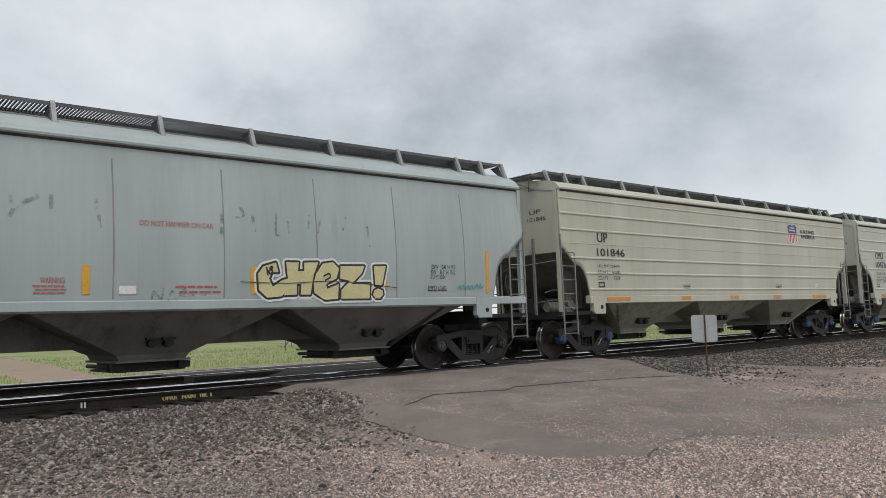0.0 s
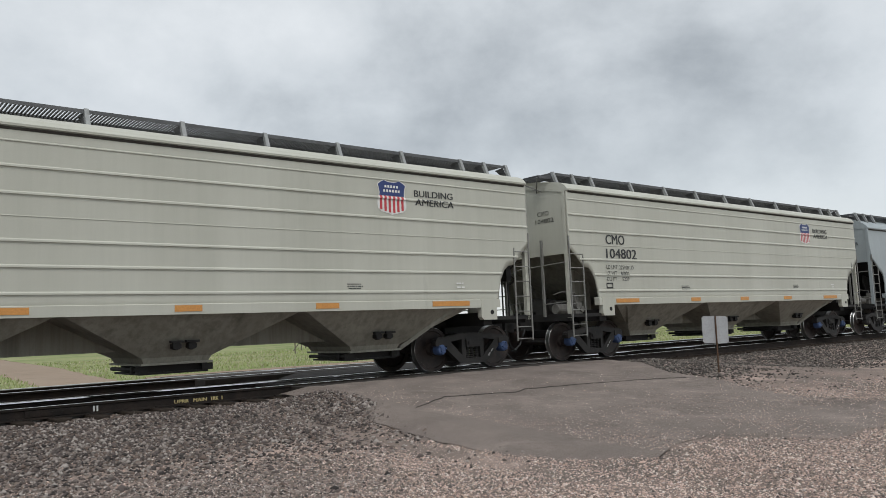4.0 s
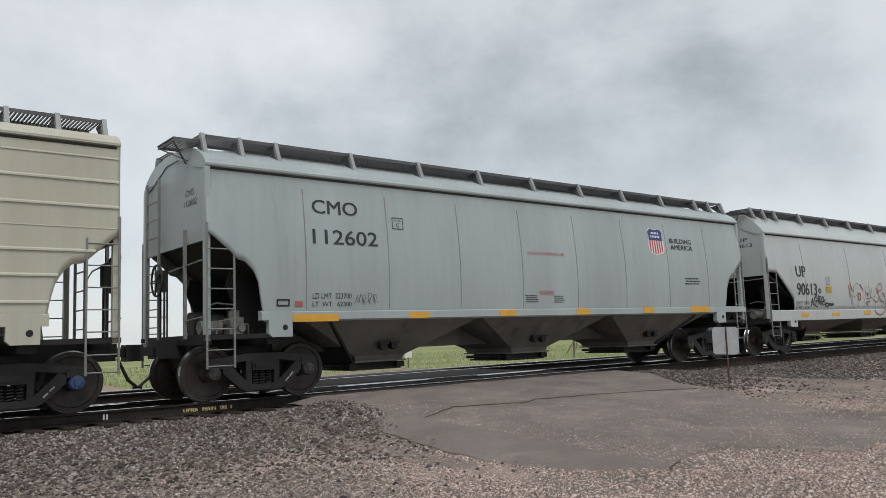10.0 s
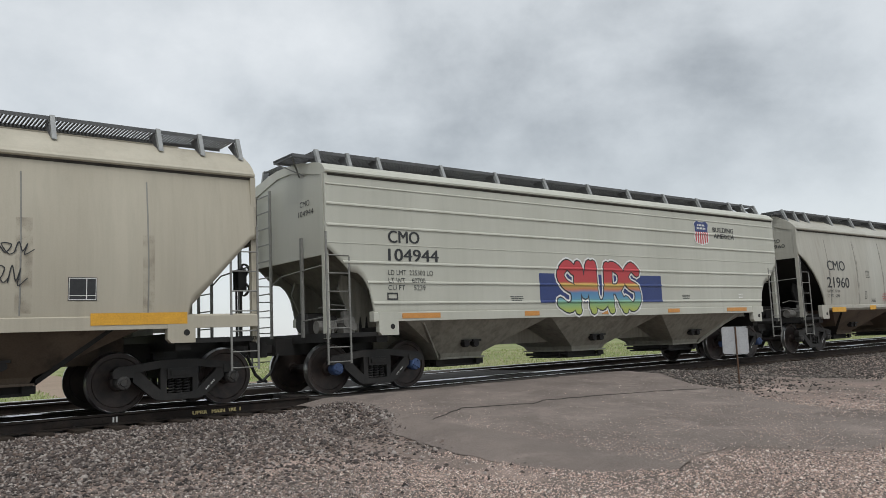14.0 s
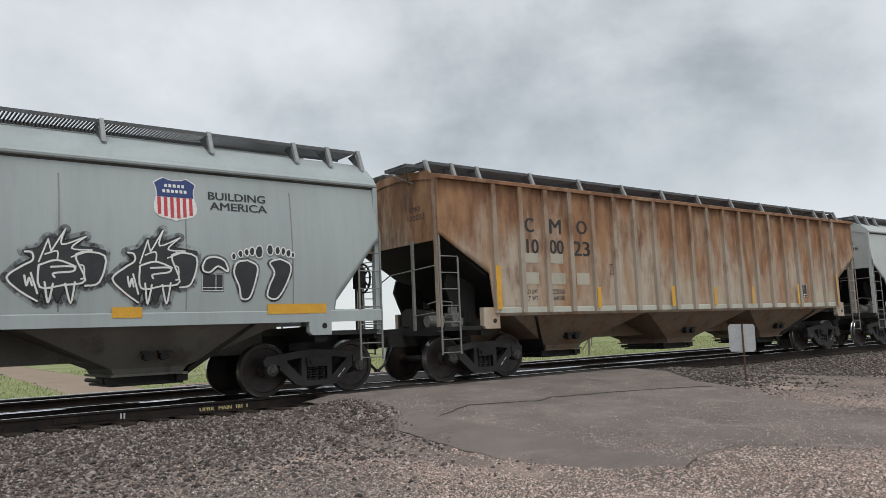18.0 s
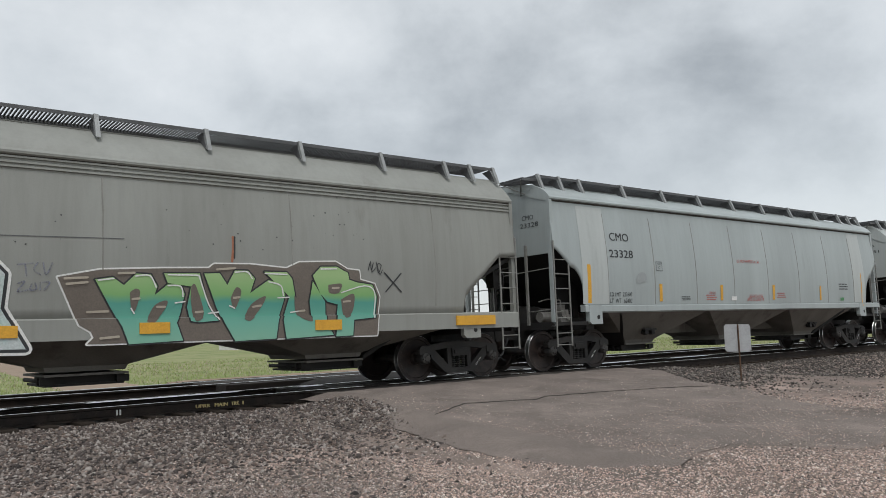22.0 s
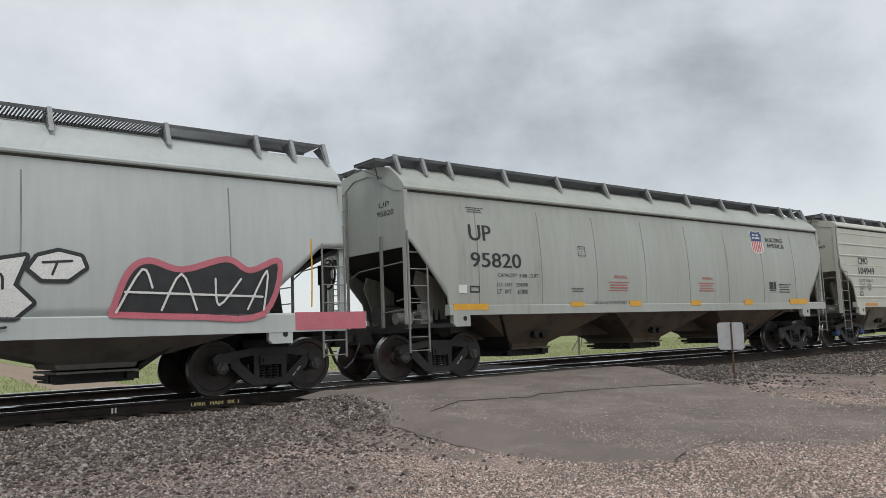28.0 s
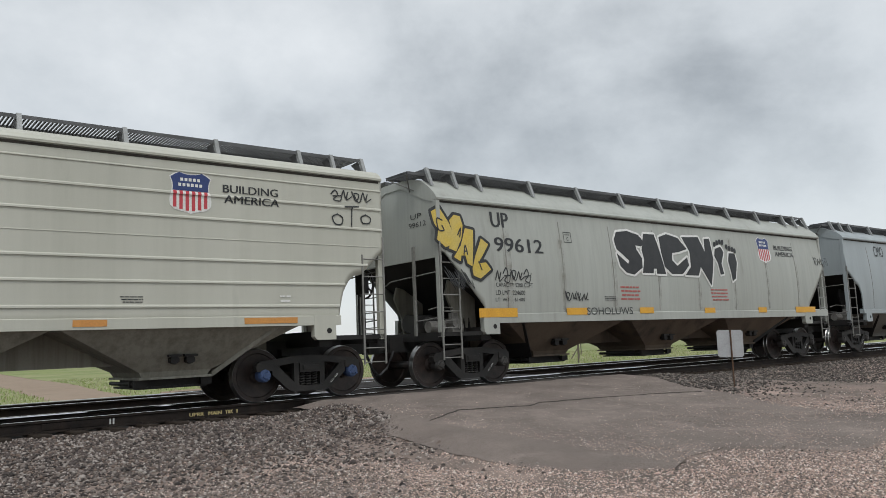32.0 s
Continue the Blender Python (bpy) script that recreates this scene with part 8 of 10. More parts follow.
strokes(0, [[(9.22, 1.77), (10.12, 1.75), (11.16, 1.79), (12.49, 1.67)]], 0.014, INK, 0.0255)
strokes(0, [[(9.92, 2.96), (9.90, 2.62), (9.96, 2.61)], [(10.14, 2.84), (10.16, 2.64)], [(10.58, 2.98), (10.55, 2.74)], [(10.82, 2.97), (10.75, 2.68)], [(11.36, 3.00), (11.29, 2.76)], [(11.84, 2.83), (11.87, 2.47)]], 0.045, FADED_HAZE, 0.012)
strokes(0, [[(5.74, 2.97), (5.75, 2.88)], [(5.72, 2.63), (5.82, 2.83), (6.10, 3.00)], [(6.28, 3.02), (6.28, 2.84)], [(6.89, 3.06), (6.93, 2.82), (6.95, 2.59)], [(8.89, 3.08), (8.91, 2.81), (8.89, 2.58)], [(9.25, 3.03), (9.30, 2.92), (9.13, 2.87)], [(9.47, 2.89), (9.49, 2.65)]], 0.06, FADED_HAZE, 0.012)
strokes(0, [[(7.74, 1.49), (7.77, 1.62), (7.89, 1.49), (7.91, 1.66)], [(8.00, 1.47), (8.06, 1.62), (8.13, 1.47)], [(8.28, 1.66), (8.19, 1.55), (8.62, 1.56)]], 0.035, FADED_HAZE, 0.012)
# blue-grey car: thin white chalk tags
strokes(5, [[(4.87, 1.89), (4.89, 1.59), (5.01, 1.86), (5.01, 1.59), (5.13, 1.83)], [(5.13, 1.74), (5.28, 1.80)], [(5.40, 1.95), (5.39, 1.61)], [(5.27, 1.63), (5.49, 1.64)], [(5.31, 1.92), (5.49, 1.95)], [(5.52, 1.64), (5.55, 1.95), (5.62, 1.73), (5.71, 1.95), (5.73, 1.64)], [(5.76, 1.64), (5.83, 1.95), (5.89, 1.67)], [(5.79, 1.76), (5.89, 1.77)], [(5.90, 1.98), (6.10, 1.57)], [(6.19, 1.95), (6.05, 1.54)], [(6.25, 1.60), (6.39, 1.88), (6.41, 1.63), (6.53, 1.88), (6.55, 1.66), (6.65, 1.82)], [(6.68, 1.62), (6.73, 1.95), (6.79, 1.78), (6.92, 1.98), (6.86, 1.65)], [(7.08, 1.95), (7.07, 2.14)], [(7.15, 2.05), (7.26, 2.11), (7.18, 1.88), (7.33, 1.95)]], 0.026, WHITE_INK, 0.012)
strokes(5, [[(7.41, 2.15), (7.38, 1.95), (7.48, 1.98), (7.54, 2.18)], [(7.66, 2.18), (7.56, 2.08), (7.63, 2.01), (7.51, 1.93)], [(7.87, 2.36), (7.72, 2.32), (7.74, 1.98), (7.89, 1.97)], [(7.75, 2.15), (8.33, 2.19)], [(8.40, 1.84), (8.45, 2.12), (8.56, 1.87), (8.65, 2.12), (8.72, 1.80), (8.90, 2.05), (8.97, 1.87)], [(9.24, 2.13), (9.39, 1.69)], [(9.46, 2.05), (9.26, 1.69)], [(9.64, 2.09), (9.50, 2.02), (9.64, 1.87), (9.48, 1.72)], [(9.71, 1.72), (9.82, 2.09), (9.89, 1.76)], [(9.73, 1.87), (9.89, 1.89)], [(9.95, 2.09), (10.08, 1.87)], [(10.23, 2.13), (10.08, 1.87), (10.06, 1.57)], [(10.07, 1.79), (10.35, 1.83), (10.29, 1.60)], [(10.42, 2.17), (10.42, 1.71)]], 0.026, WHITE_INK, 0.012)
strokes(5, [[(10.49, 1.75), (10.65, 1.90), (10.68, 1.71), (10.79, 1.90), (10.87, 1.67), (11.07, 1.71)], [(11.69, 1.74), (12.07, 1.78)], [(11.87, 1.98), (11.90, 1.70)], [(12.03, 2.02), (12.06, 1.74), (12.25, 2.06), (12.28, 1.70), (12.41, 2.02), (12.37, 1.74)]], 0.026, WHITE_INK, 0.012)
# slogan car: rusty curls and a black outline throw-up
strokes(9, [[(5.50, 1.98), (5.54, 2.12), (5.67, 2.21), (5.83, 2.24), (6.02, 2.21)], [(5.50, 1.98), (5.45, 1.84), (5.55, 1.77), (5.76, 1.84), (5.85, 1.93)], [(5.85, 1.93), (5.80, 1.75), (5.86, 1.52), (5.85, 1.41)], [(6.29, 1.87), (6.32, 1.64), (6.26, 1.34)], [(6.40, 2.17), (6.43, 2.02)], [(6.57, 2.14), (6.65, 2.07), (6.75, 2.18)], [(6.75, 2.30), (6.78, 2.09)], [(6.89, 2.12), (6.95, 2.06)], [(7.26, 2.06), (7.38, 2.19)]], 0.028, SAND_HAZE, 0.012)
strokes(9, [[(5.30, 2.27), (5.35, 2.12), (5.43, 2.01), (5.50, 1.98)], [(6.04, 2.21), (6.14, 2.12), (6.22, 2.05)], [(5.17, 2.15), (5.22, 2.01), (5.25, 1.78)], [(5.95, 1.90), (5.87, 1.86), (5.86, 1.77), (5.92, 1.68), (6.00, 1.69), (6.04, 1.78), (6.02, 1.87), (5.95, 1.90)]], 0.06, RUST_INK, 0.0125)
strokes(9, [[(6.22, 2.05), (6.24, 1.96)], [(6.43, 2.02), (6.46, 1.81)], [(6.78, 2.03), (6.81, 1.75), (6.52, 1.72)], [(7.36, 2.10), (7.35, 1.94), (7.47, 1.94)], [(7.44, 1.97), (7.46, 2.10), (7.55, 2.24), (7.70, 2.26), (7.81, 2.17), (7.78, 2.06), (7.63, 2.01), (7.38, 1.96), (7.50, 1.85), (7.46, 1.69), (7.32, 1.61), (7.18, 1.63), (7.04, 1.69)]], 0.035, RUST_INK, 0.0132)
strokes(9, [[(7.81, 1.94), (7.97, 1.82), (8.04, 1.59), (7.97, 1.37), (7.76, 1.21), (7.47, 1.13), (7.19, 1.20), (7.06, 1.29)]], 0.05, RUST_INK, 0.0125)
blot(9, [(6.46, 1.60), (6.76, 1.65), (6.71, 1.57), (6.61, 1.56), (6.59, 1.44), (6.53, 1.51)], RUST_INK, 0.0125)
strokes(9, [[(6.59, 1.48), (6.62, 1.27)], [(6.81, 1.75), (6.98, 1.74), (7.04, 1.66)], [(6.52, 1.92), (6.69, 1.83)], [(6.60, 1.98), (6.60, 1.78)], [(6.53, 1.84), (6.69, 1.93)], [(7.18, 1.88), (7.11, 1.75)], [(7.16, 1.63), (7.18, 1.38)], [(6.92, 2.06), (6.92, 1.91)], [(5.38, 1.84), (5.44, 1.36)], [(7.54, 1.81), (7.57, 1.63), (7.63, 1.72), (7.66, 1.56), (7.73, 1.69), (7.79, 1.58), (7.89, 1.62), (7.82, 1.48), (7.76, 1.50)]], 0.018, INK, 0.014)
strokes(9, [[(8.97, 1.41), (8.99, 1.60), (9.10, 1.68), (9.12, 1.87), (9.27, 1.95), (9.62, 1.98), (9.80, 1.95), (9.93, 1.92), (10.07, 1.94), (10.30, 1.92), (10.40, 1.96), (10.66, 1.96), (10.85, 1.87), (11.03, 1.93), (11.25, 1.89), (11.32, 1.73), (11.58, 1.76), (11.76, 1.67), (11.78, 1.45), (11.61, 1.26), (11.35, 1.14)]], 0.065, INK, 0.012)
strokes(9, [[(8.99, 1.43), (9.13, 1.32), (9.32, 1.16), (9.63, 1.29), (9.78, 1.18), (9.96, 1.19), (10.12, 1.30), (10.26, 1.17), (10.44, 1.22), (10.56, 1.14), (10.85, 1.10), (11.30, 1.15), (11.64, 1.30)], [(9.17, 1.86), (9.11, 1.66), (9.03, 1.56), (9.03, 1.41)]], 0.11, INK, 0.0126)
strokes(9, [[(9.70, 1.66), (9.82, 1.80), (9.93, 1.92)], [(9.37, 1.52), (9.54, 1.46), (9.70, 1.54)], [(9.77, 1.68), (9.92, 1.60), (10.13, 1.57), (10.34, 1.72), (10.02, 1.74), (10.07, 1.88)], [(9.83, 1.48), (9.97, 1.53), (10.24, 1.41), (10.57, 1.49), (10.63, 1.88)], [(10.28, 1.88), (10.25, 1.78), (10.58, 1.80)], [(10.86, 1.50), (10.82, 1.63), (10.97, 1.71), (11.09, 1.59), (11.06, 1.42)], [(10.68, 1.88), (11.07, 1.90)], [(10.98, 1.38), (11.25, 1.33)], [(11.32, 1.76), (11.22, 1.67), (11.31, 1.58), (11.28, 1.46)]], 0.055, INK, 0.0134)
strokes(9, [[(8.66, 2.72), (9.68, 2.73)], [(11.05, 2.74), (12.66, 2.72), (14.88, 2.72)]], 0.012, GRIME_SHADE, 0.0075)
strokes(9, [[(14.12, 2.79), (14.30, 2.48), (14.49, 2.02)]], 0.03, INK, 0.0125)
# second slogan car: silver throw-up with a teal glow, sketched tags
bubble(18, [(5.88, 1.79), (6.27, 1.86), (6.31, 1.96), (6.46, 2.03), (6.67, 1.92), (6.83, 1.97), (7.06, 1.95), (7.20, 1.89), (7.35, 1.96), (7.59, 1.94), (7.74, 1.80), (7.92, 1.95), (8.20, 1.97), (8.47, 1.80), (8.82, 1.82), (8.65, 1.71), (8.95, 1.64), (9.06, 1.44), (9.00, 1.09), (8.19, 1.08), (5.99, 1.06), (5.90, 1.26), (5.90, 1.47), (6.18, 1.60)], SILVER, INK, 0.055, TEAL)
strokes(18, [[(6.71, 1.84), (6.80, 1.82), (6.83, 1.68), (7.06, 1.62), (7.15, 1.42), (7.05, 1.10)], [(7.20, 1.86), (7.30, 1.77), (7.47, 1.78), (7.30, 1.66), (7.56, 1.50), (7.58, 1.27), (7.46, 1.09)], [(7.32, 1.55), (7.27, 1.32), (7.36, 1.23), (7.34, 1.12)], [(7.77, 1.80), (7.99, 1.78)], [(7.99, 1.71), (8.20, 1.59), (8.27, 1.33), (8.16, 1.09)], [(8.44, 1.80), (8.38, 1.66), (8.73, 1.68), (8.46, 1.42), (8.76, 1.54)], [(8.46, 1.42), (8.64, 1.28), (8.61, 1.09)]], 0.04, INK, 0.0215)
strokes(18, [[(4.16, 1.57), (3.98, 1.57), (3.96, 1.70), (4.13, 1.85), (4.38, 1.95), (4.56, 1.86), (4.46, 1.76), (4.03, 1.68)], [(4.22, 1.76), (4.56, 1.78), (4.61, 1.41), (4.51, 1.43), (4.51, 1.72)], [(4.28, 1.76), (4.30, 1.45)], [(4.60, 1.80), (4.67, 1.94), (4.82, 1.98), (4.96, 1.86)], [(4.98, 1.90), (5.21, 1.95), (5.45, 1.93)], [(5.09, 1.82), (5.19, 1.80), (5.15, 1.68)], [(3.55, 1.49), (3.59, 1.61), (3.66, 1.46), (3.73, 1.62), (3.78, 1.45), (3.83, 1.60), (3.92, 1.47)], [(3.75, 1.94), (3.77, 1.79), (3.84, 1.76)], [(3.87, 1.19), (4.04, 1.24), (3.97, 1.13), (4.22, 1.14)], [(4.68, 1.13), (4.79, 1.17)], [(5.10, 1.22), (5.33, 1.21), (5.29, 1.13)]], 0.022, SOOT, 0.011)
blot(18, [(5.15, 1.44), (5.25, 1.62), (5.45, 1.70), (5.41, 1.58), (5.25, 1.38)], RUST_INK, 0.0095)
blot(18, [(5.39, 1.35), (5.90, 1.37), (5.92, 1.09), (5.74, 1.14), (5.57, 1.27)], TEAL, 0.0088)
strokes(18, [[(5.53, 1.64), (5.41, 1.60), (5.45, 1.48), (5.55, 1.52), (5.51, 1.58)], [(5.63, 1.68), (5.61, 1.47)], [(5.74, 1.47), (5.73, 1.64), (5.94, 1.60), (5.76, 1.46)], [(5.57, 1.70), (5.65, 1.73), (5.71, 1.68)]], 0.03, INK, 0.012)
# olive car: black word with a white edge, yellow letters at the corner
styled(24, [(5.64, 3.45), (6.07, 3.50), (6.49, 3.42), (6.68, 3.25), (6.54, 3.14), (6.31, 3.16), (6.33, 3.04), (6.50, 2.82), (6.48, 2.59), (6.14, 2.41), (5.84, 2.45), (5.63, 2.61), (5.55, 2.90), (5.94, 2.65), (6.00, 2.75), (5.56, 3.03), (5.51, 3.25)], INK, ((0.13, "WHITE"), (0.02, "INK")), 0.0)
styled(24, [(6.72, 3.46), (7.15, 3.47), (7.27, 3.07), (7.43, 2.45), (7.07, 2.45), (7.07, 2.58), (6.94, 2.58), (6.91, 2.46), (6.49, 2.46), (6.60, 2.79), (6.55, 3.04)], INK, ((0.13, "WHITE"), (0.02, "INK")), 0.0012)
styled(24, [(7.35, 3.41), (7.70, 3.51), (8.17, 3.43), (8.49, 3.15), (8.12, 3.06), (7.81, 3.02), (7.77, 2.81), (7.98, 2.66), (8.46, 2.91), (8.49, 2.70), (8.18, 2.47), (7.70, 2.46), (7.42, 2.64), (7.35, 3.03)], INK, ((0.13, "WHITE"), (0.02, "INK")), 0.0024)
styled(24, [(8.37, 3.46), (9.13, 3.50), (9.34, 3.08), (9.41, 3.46), (9.66, 3.49), (9.69, 2.90), (9.46, 2.18), (9.04, 2.69), (8.89, 2.44), (8.32, 2.44), (8.58, 2.65), (8.62, 3.08)], INK, ((0.13, "WHITE"), (0.02, "INK")), 0.0036)
styled(24, [(-0.14, 3.56), (0.08, 3.67), (0.30, 3.34), (0.40, 3.09), (0.33, 2.88), (0.14, 2.83), (-0.06, 2.98), (0.00, 3.19), (-0.09, 3.31)], CANARY, ((0.13, "INK"),), 0.0)
styled(24, [(0.31, 3.40), (0.45, 3.53), (0.61, 3.51), (0.66, 3.32), (0.58, 3.02), (0.41, 2.75), (0.22, 2.81), (0.39, 3.05)], CANARY, ((0.13, "INK"),), 0.0012)
styled(24, [(0.71, 3.26), (0.93, 3.23), (0.88, 2.86), (0.82, 2.45), (0.69, 2.51), (0.65, 2.68), (0.54, 2.67), (0.51, 2.55), (0.34, 2.63), (0.55, 2.89)], CANARY, ((0.13, "INK"),), 0.0024)
styled(24, [(1.12, 3.06), (1.31, 2.94), (1.09, 2.65), (0.97, 2.52), (1.20, 2.55), (1.33, 2.40), (1.03, 2.20), (0.84, 2.26), (0.81, 2.39), (0.92, 2.69)], CANARY, ((0.13, "INK"),), 0.0036)
strokes(24, [[(0.12, 3.39), (-0.01, 3.42), (0.00, 3.19), (0.14, 3.18), (0.10, 3.28)], [(0.61, 2.70), (0.66, 2.89), (0.71, 2.70)], [(0.62, 2.76), (0.69, 2.77)], [(0.49, 3.10), (0.59, 3.25), (0.54, 3.06)], [(1.07, 2.39), (1.00, 2.56)]], 0.03, INK, 0.024)
# pale grey car: two spiked black figures with white lines, and two footprints
ring(13, [(10.44, 1.99), (10.61, 2.17), (10.77, 2.27), (10.65, 2.37), (10.85, 2.42), (10.97, 2.58), (11.07, 2.55), (11.20, 2.71), (11.17, 2.52), (11.48, 2.62), (11.34, 2.46), (11.60, 2.44), (11.75, 2.40), (11.69, 1.94), (11.52, 1.87), (11.35, 1.91), (11.29, 1.62), (11.20, 1.84), (11.10, 1.64), (11.00, 1.86), (10.96, 1.62), (10.89, 1.86), (10.84, 1.64), (10.62, 1.80)], 0.16, SOOT_HAZE)
angular(13, [(10.44, 1.99), (10.61, 2.17), (10.77, 2.27), (10.65, 2.37), (10.85, 2.42), (10.97, 2.58), (11.07, 2.55), (11.20, 2.71), (11.17, 2.52), (11.48, 2.62), (11.34, 2.46), (11.60, 2.44), (11.75, 2.40), (11.69, 1.94), (11.52, 1.87), (11.35, 1.91), (11.29, 1.62), (11.20, 1.84), (11.10, 1.64), (11.00, 1.86), (10.96, 1.62), (10.89, 1.86), (10.84, 1.64), (10.62, 1.80)], INK, INK, 0.03)
strokes(13, [[(10.84, 1.66), (10.62, 1.80), (10.45, 1.99), (10.63, 2.15), (10.77, 2.24), (10.76, 2.35), (10.67, 2.36)], [(10.75, 2.06), (10.84, 1.77)], [(10.67, 2.02), (10.70, 1.88), (10.73, 1.99), (10.77, 1.88)], [(10.85, 2.17), (10.87, 1.86), (11.18, 1.89), (11.47, 1.96), (11.34, 2.34), (11.74, 2.33), (11.67, 1.94), (11.47, 1.88)], [(10.85, 2.17), (11.09, 2.25), (11.34, 2.16)], [(11.01, 2.15), (11.30, 2.16), (11.30, 2.09), (11.05, 2.06), (11.06, 2.00)], [(10.93, 1.93), (10.98, 1.64), (11.04, 1.91)], [(11.20, 1.91), (11.28, 1.63), (11.33, 1.93)]], 0.028, WHITE_INK, 0.022)
strokes(13, [[(10.85, 2.22), (10.97, 2.55)], [(10.97, 2.55), (11.01, 2.38)], [(11.01, 2.38), (11.20, 2.71)], [(11.20, 2.71), (11.15, 2.48), (11.48, 2.61)], [(11.48, 2.61), (11.28, 2.43), (11.56, 2.41)], [(11.56, 2.41), (11.28, 2.30)], [(11.09, 2.25), (11.09, 2.38), (10.93, 2.33)], [(11.39, 2.19), (11.45, 2.16), (11.45, 2.00), (11.41, 1.98)]], 0.022, WHITE_INK, 0.0225)
ring(13, [(11.84, 1.99), (12.02, 2.18), (12.17, 2.29), (12.05, 2.39), (12.25, 2.45), (12.37, 2.62), (12.47, 2.59), (12.61, 2.77), (12.57, 2.56), (12.87, 2.66), (12.74, 2.49), (12.99, 2.46), (13.14, 2.43), (13.07, 1.93), (12.90, 1.85), (12.74, 1.90), (12.67, 1.59), (12.59, 1.83), (12.49, 1.61), (12.39, 1.85), (12.35, 1.59), (12.29, 1.85), (12.23, 1.61), (12.02, 1.78)], 0.16, SOOT_HAZE)
angular(13, [(11.84, 1.99), (12.02, 2.18), (12.17, 2.29), (12.05, 2.39), (12.25, 2.45), (12.37, 2.62), (12.47, 2.59), (12.61, 2.77), (12.57, 2.56), (12.87, 2.66), (12.74, 2.49), (12.99, 2.46), (13.14, 2.43), (13.07, 1.93), (12.90, 1.85), (12.74, 1.90), (12.67, 1.59), (12.59, 1.83), (12.49, 1.61), (12.39, 1.85), (12.35, 1.59), (12.29, 1.85), (12.23, 1.61), (12.02, 1.78)], INK, INK, 0.03)
strokes(13, [[(12.23, 1.63), (12.02, 1.79), (11.85, 1.99), (12.03, 2.16), (12.17, 2.26), (12.16, 2.37), (12.07, 2.39)], [(12.15, 2.06), (12.23, 1.76)], [(12.07, 2.02), (12.10, 1.87), (12.13, 1.99), (12.16, 1.87)], [(12.25, 2.19), (12.27, 1.85), (12.57, 1.88), (12.86, 1.95), (12.74, 2.37), (13.13, 2.35), (13.05, 1.93), (12.86, 1.86)], [(12.25, 2.19), (12.49, 2.26), (12.74, 2.17)], [(12.41, 2.16), (12.70, 2.17), (12.69, 2.10), (12.45, 2.06), (12.45, 2.00)], [(12.33, 1.92), (12.37, 1.61), (12.43, 1.90)], [(12.59, 1.90), (12.66, 1.61), (12.72, 1.93)]], 0.028, WHITE_INK, 0.022)
strokes(13, [[(12.25, 2.23), (12.37, 2.59)], [(12.37, 2.59), (12.41, 2.41)], [(12.41, 2.41), (12.61, 2.76)], [(12.61, 2.76), (12.55, 2.51), (12.87, 2.65)], [(12.87, 2.65), (12.68, 2.46), (12.95, 2.44)], [(12.95, 2.44), (12.67, 2.32)], [(12.49, 2.26), (12.49, 2.41), (12.33, 2.36)], [(12.78, 2.20), (12.84, 2.17), (12.84, 2.00), (12.80, 1.98)]], 0.022, WHITE_INK, 0.0225)
bubble(13, [(14.00, 2.32), (14.17, 2.22), (14.13, 1.96), (14.03, 1.70), (13.89, 1.69), (13.85, 1.88), (13.76, 2.11), (13.82, 2.28)], INK, WHITE_INK, 0.03, SOOT_HAZE)
bubble(13, [(14.59, 2.36), (14.78, 2.26), (14.75, 2.04), (14.55, 1.70), (14.36, 1.71), (14.38, 1.88), (14.48, 2.12), (14.40, 2.29)], INK, WHITE_INK, 0.03, SOOT_HAZE)
bubble(13, [(13.23, 2.20), (13.30, 2.33), (13.46, 2.36), (13.61, 2.29), (13.65, 2.13), (13.49, 2.21), (13.35, 2.11), (13.25, 2.13)], INK, WHITE_INK, 0.03, SOOT_HAZE)
bubble(13, [(13.80, 2.38), (13.78, 2.33), (13.74, 2.33), (13.72, 2.38), (13.74, 2.43), (13.78, 2.43)], INK, WHITE_INK, 0.02, None)
bubble(13, [(13.92, 2.43), (13.90, 2.37), (13.86, 2.37), (13.83, 2.43), (13.86, 2.48), (13.90, 2.48)], INK, WHITE_INK, 0.02, None)
bubble(13, [(14.03, 2.46), (14.01, 2.40), (13.97, 2.40), (13.94, 2.46), (13.97, 2.51), (14.01, 2.51)], INK, WHITE_INK, 0.02, None)
bubble(13, [(14.13, 2.48), (14.11, 2.41), (14.06, 2.41), (14.03, 2.47), (14.06, 2.54), (14.11, 2.54)], INK, WHITE_INK, 0.02, None)
bubble(13, [(14.28, 2.48), (14.25, 2.38), (14.17, 2.38), (14.14, 2.47), (14.18, 2.56), (14.25, 2.57)], INK, WHITE_INK, 0.02, None)
bubble(13, [(14.47, 2.51), (14.44, 2.43), (14.38, 2.43), (14.35, 2.51), (14.38, 2.59), (14.44, 2.59)], INK, WHITE_INK, 0.02, None)
bubble(13, [(14.60, 2.50), (14.57, 2.44), (14.52, 2.44), (14.50, 2.50), (14.52, 2.56), (14.57, 2.57)], INK, WHITE_INK, 0.02, None)
bubble(13, [(14.70, 2.49), (14.67, 2.43), (14.63, 2.43), (14.61, 2.49), (14.63, 2.55), (14.68, 2.55)], INK, WHITE_INK, 0.02, None)
bubble(13, [(14.80, 2.46), (14.77, 2.40), (14.73, 2.40), (14.70, 2.46), (14.73, 2.52), (14.78, 2.52)], INK, WHITE_INK, 0.02, None)
bubble(13, [(14.87, 2.44), (14.85, 2.39), (14.81, 2.39), (14.80, 2.43), (14.82, 2.48), (14.85, 2.48)], INK, WHITE_INK, 0.02, None)
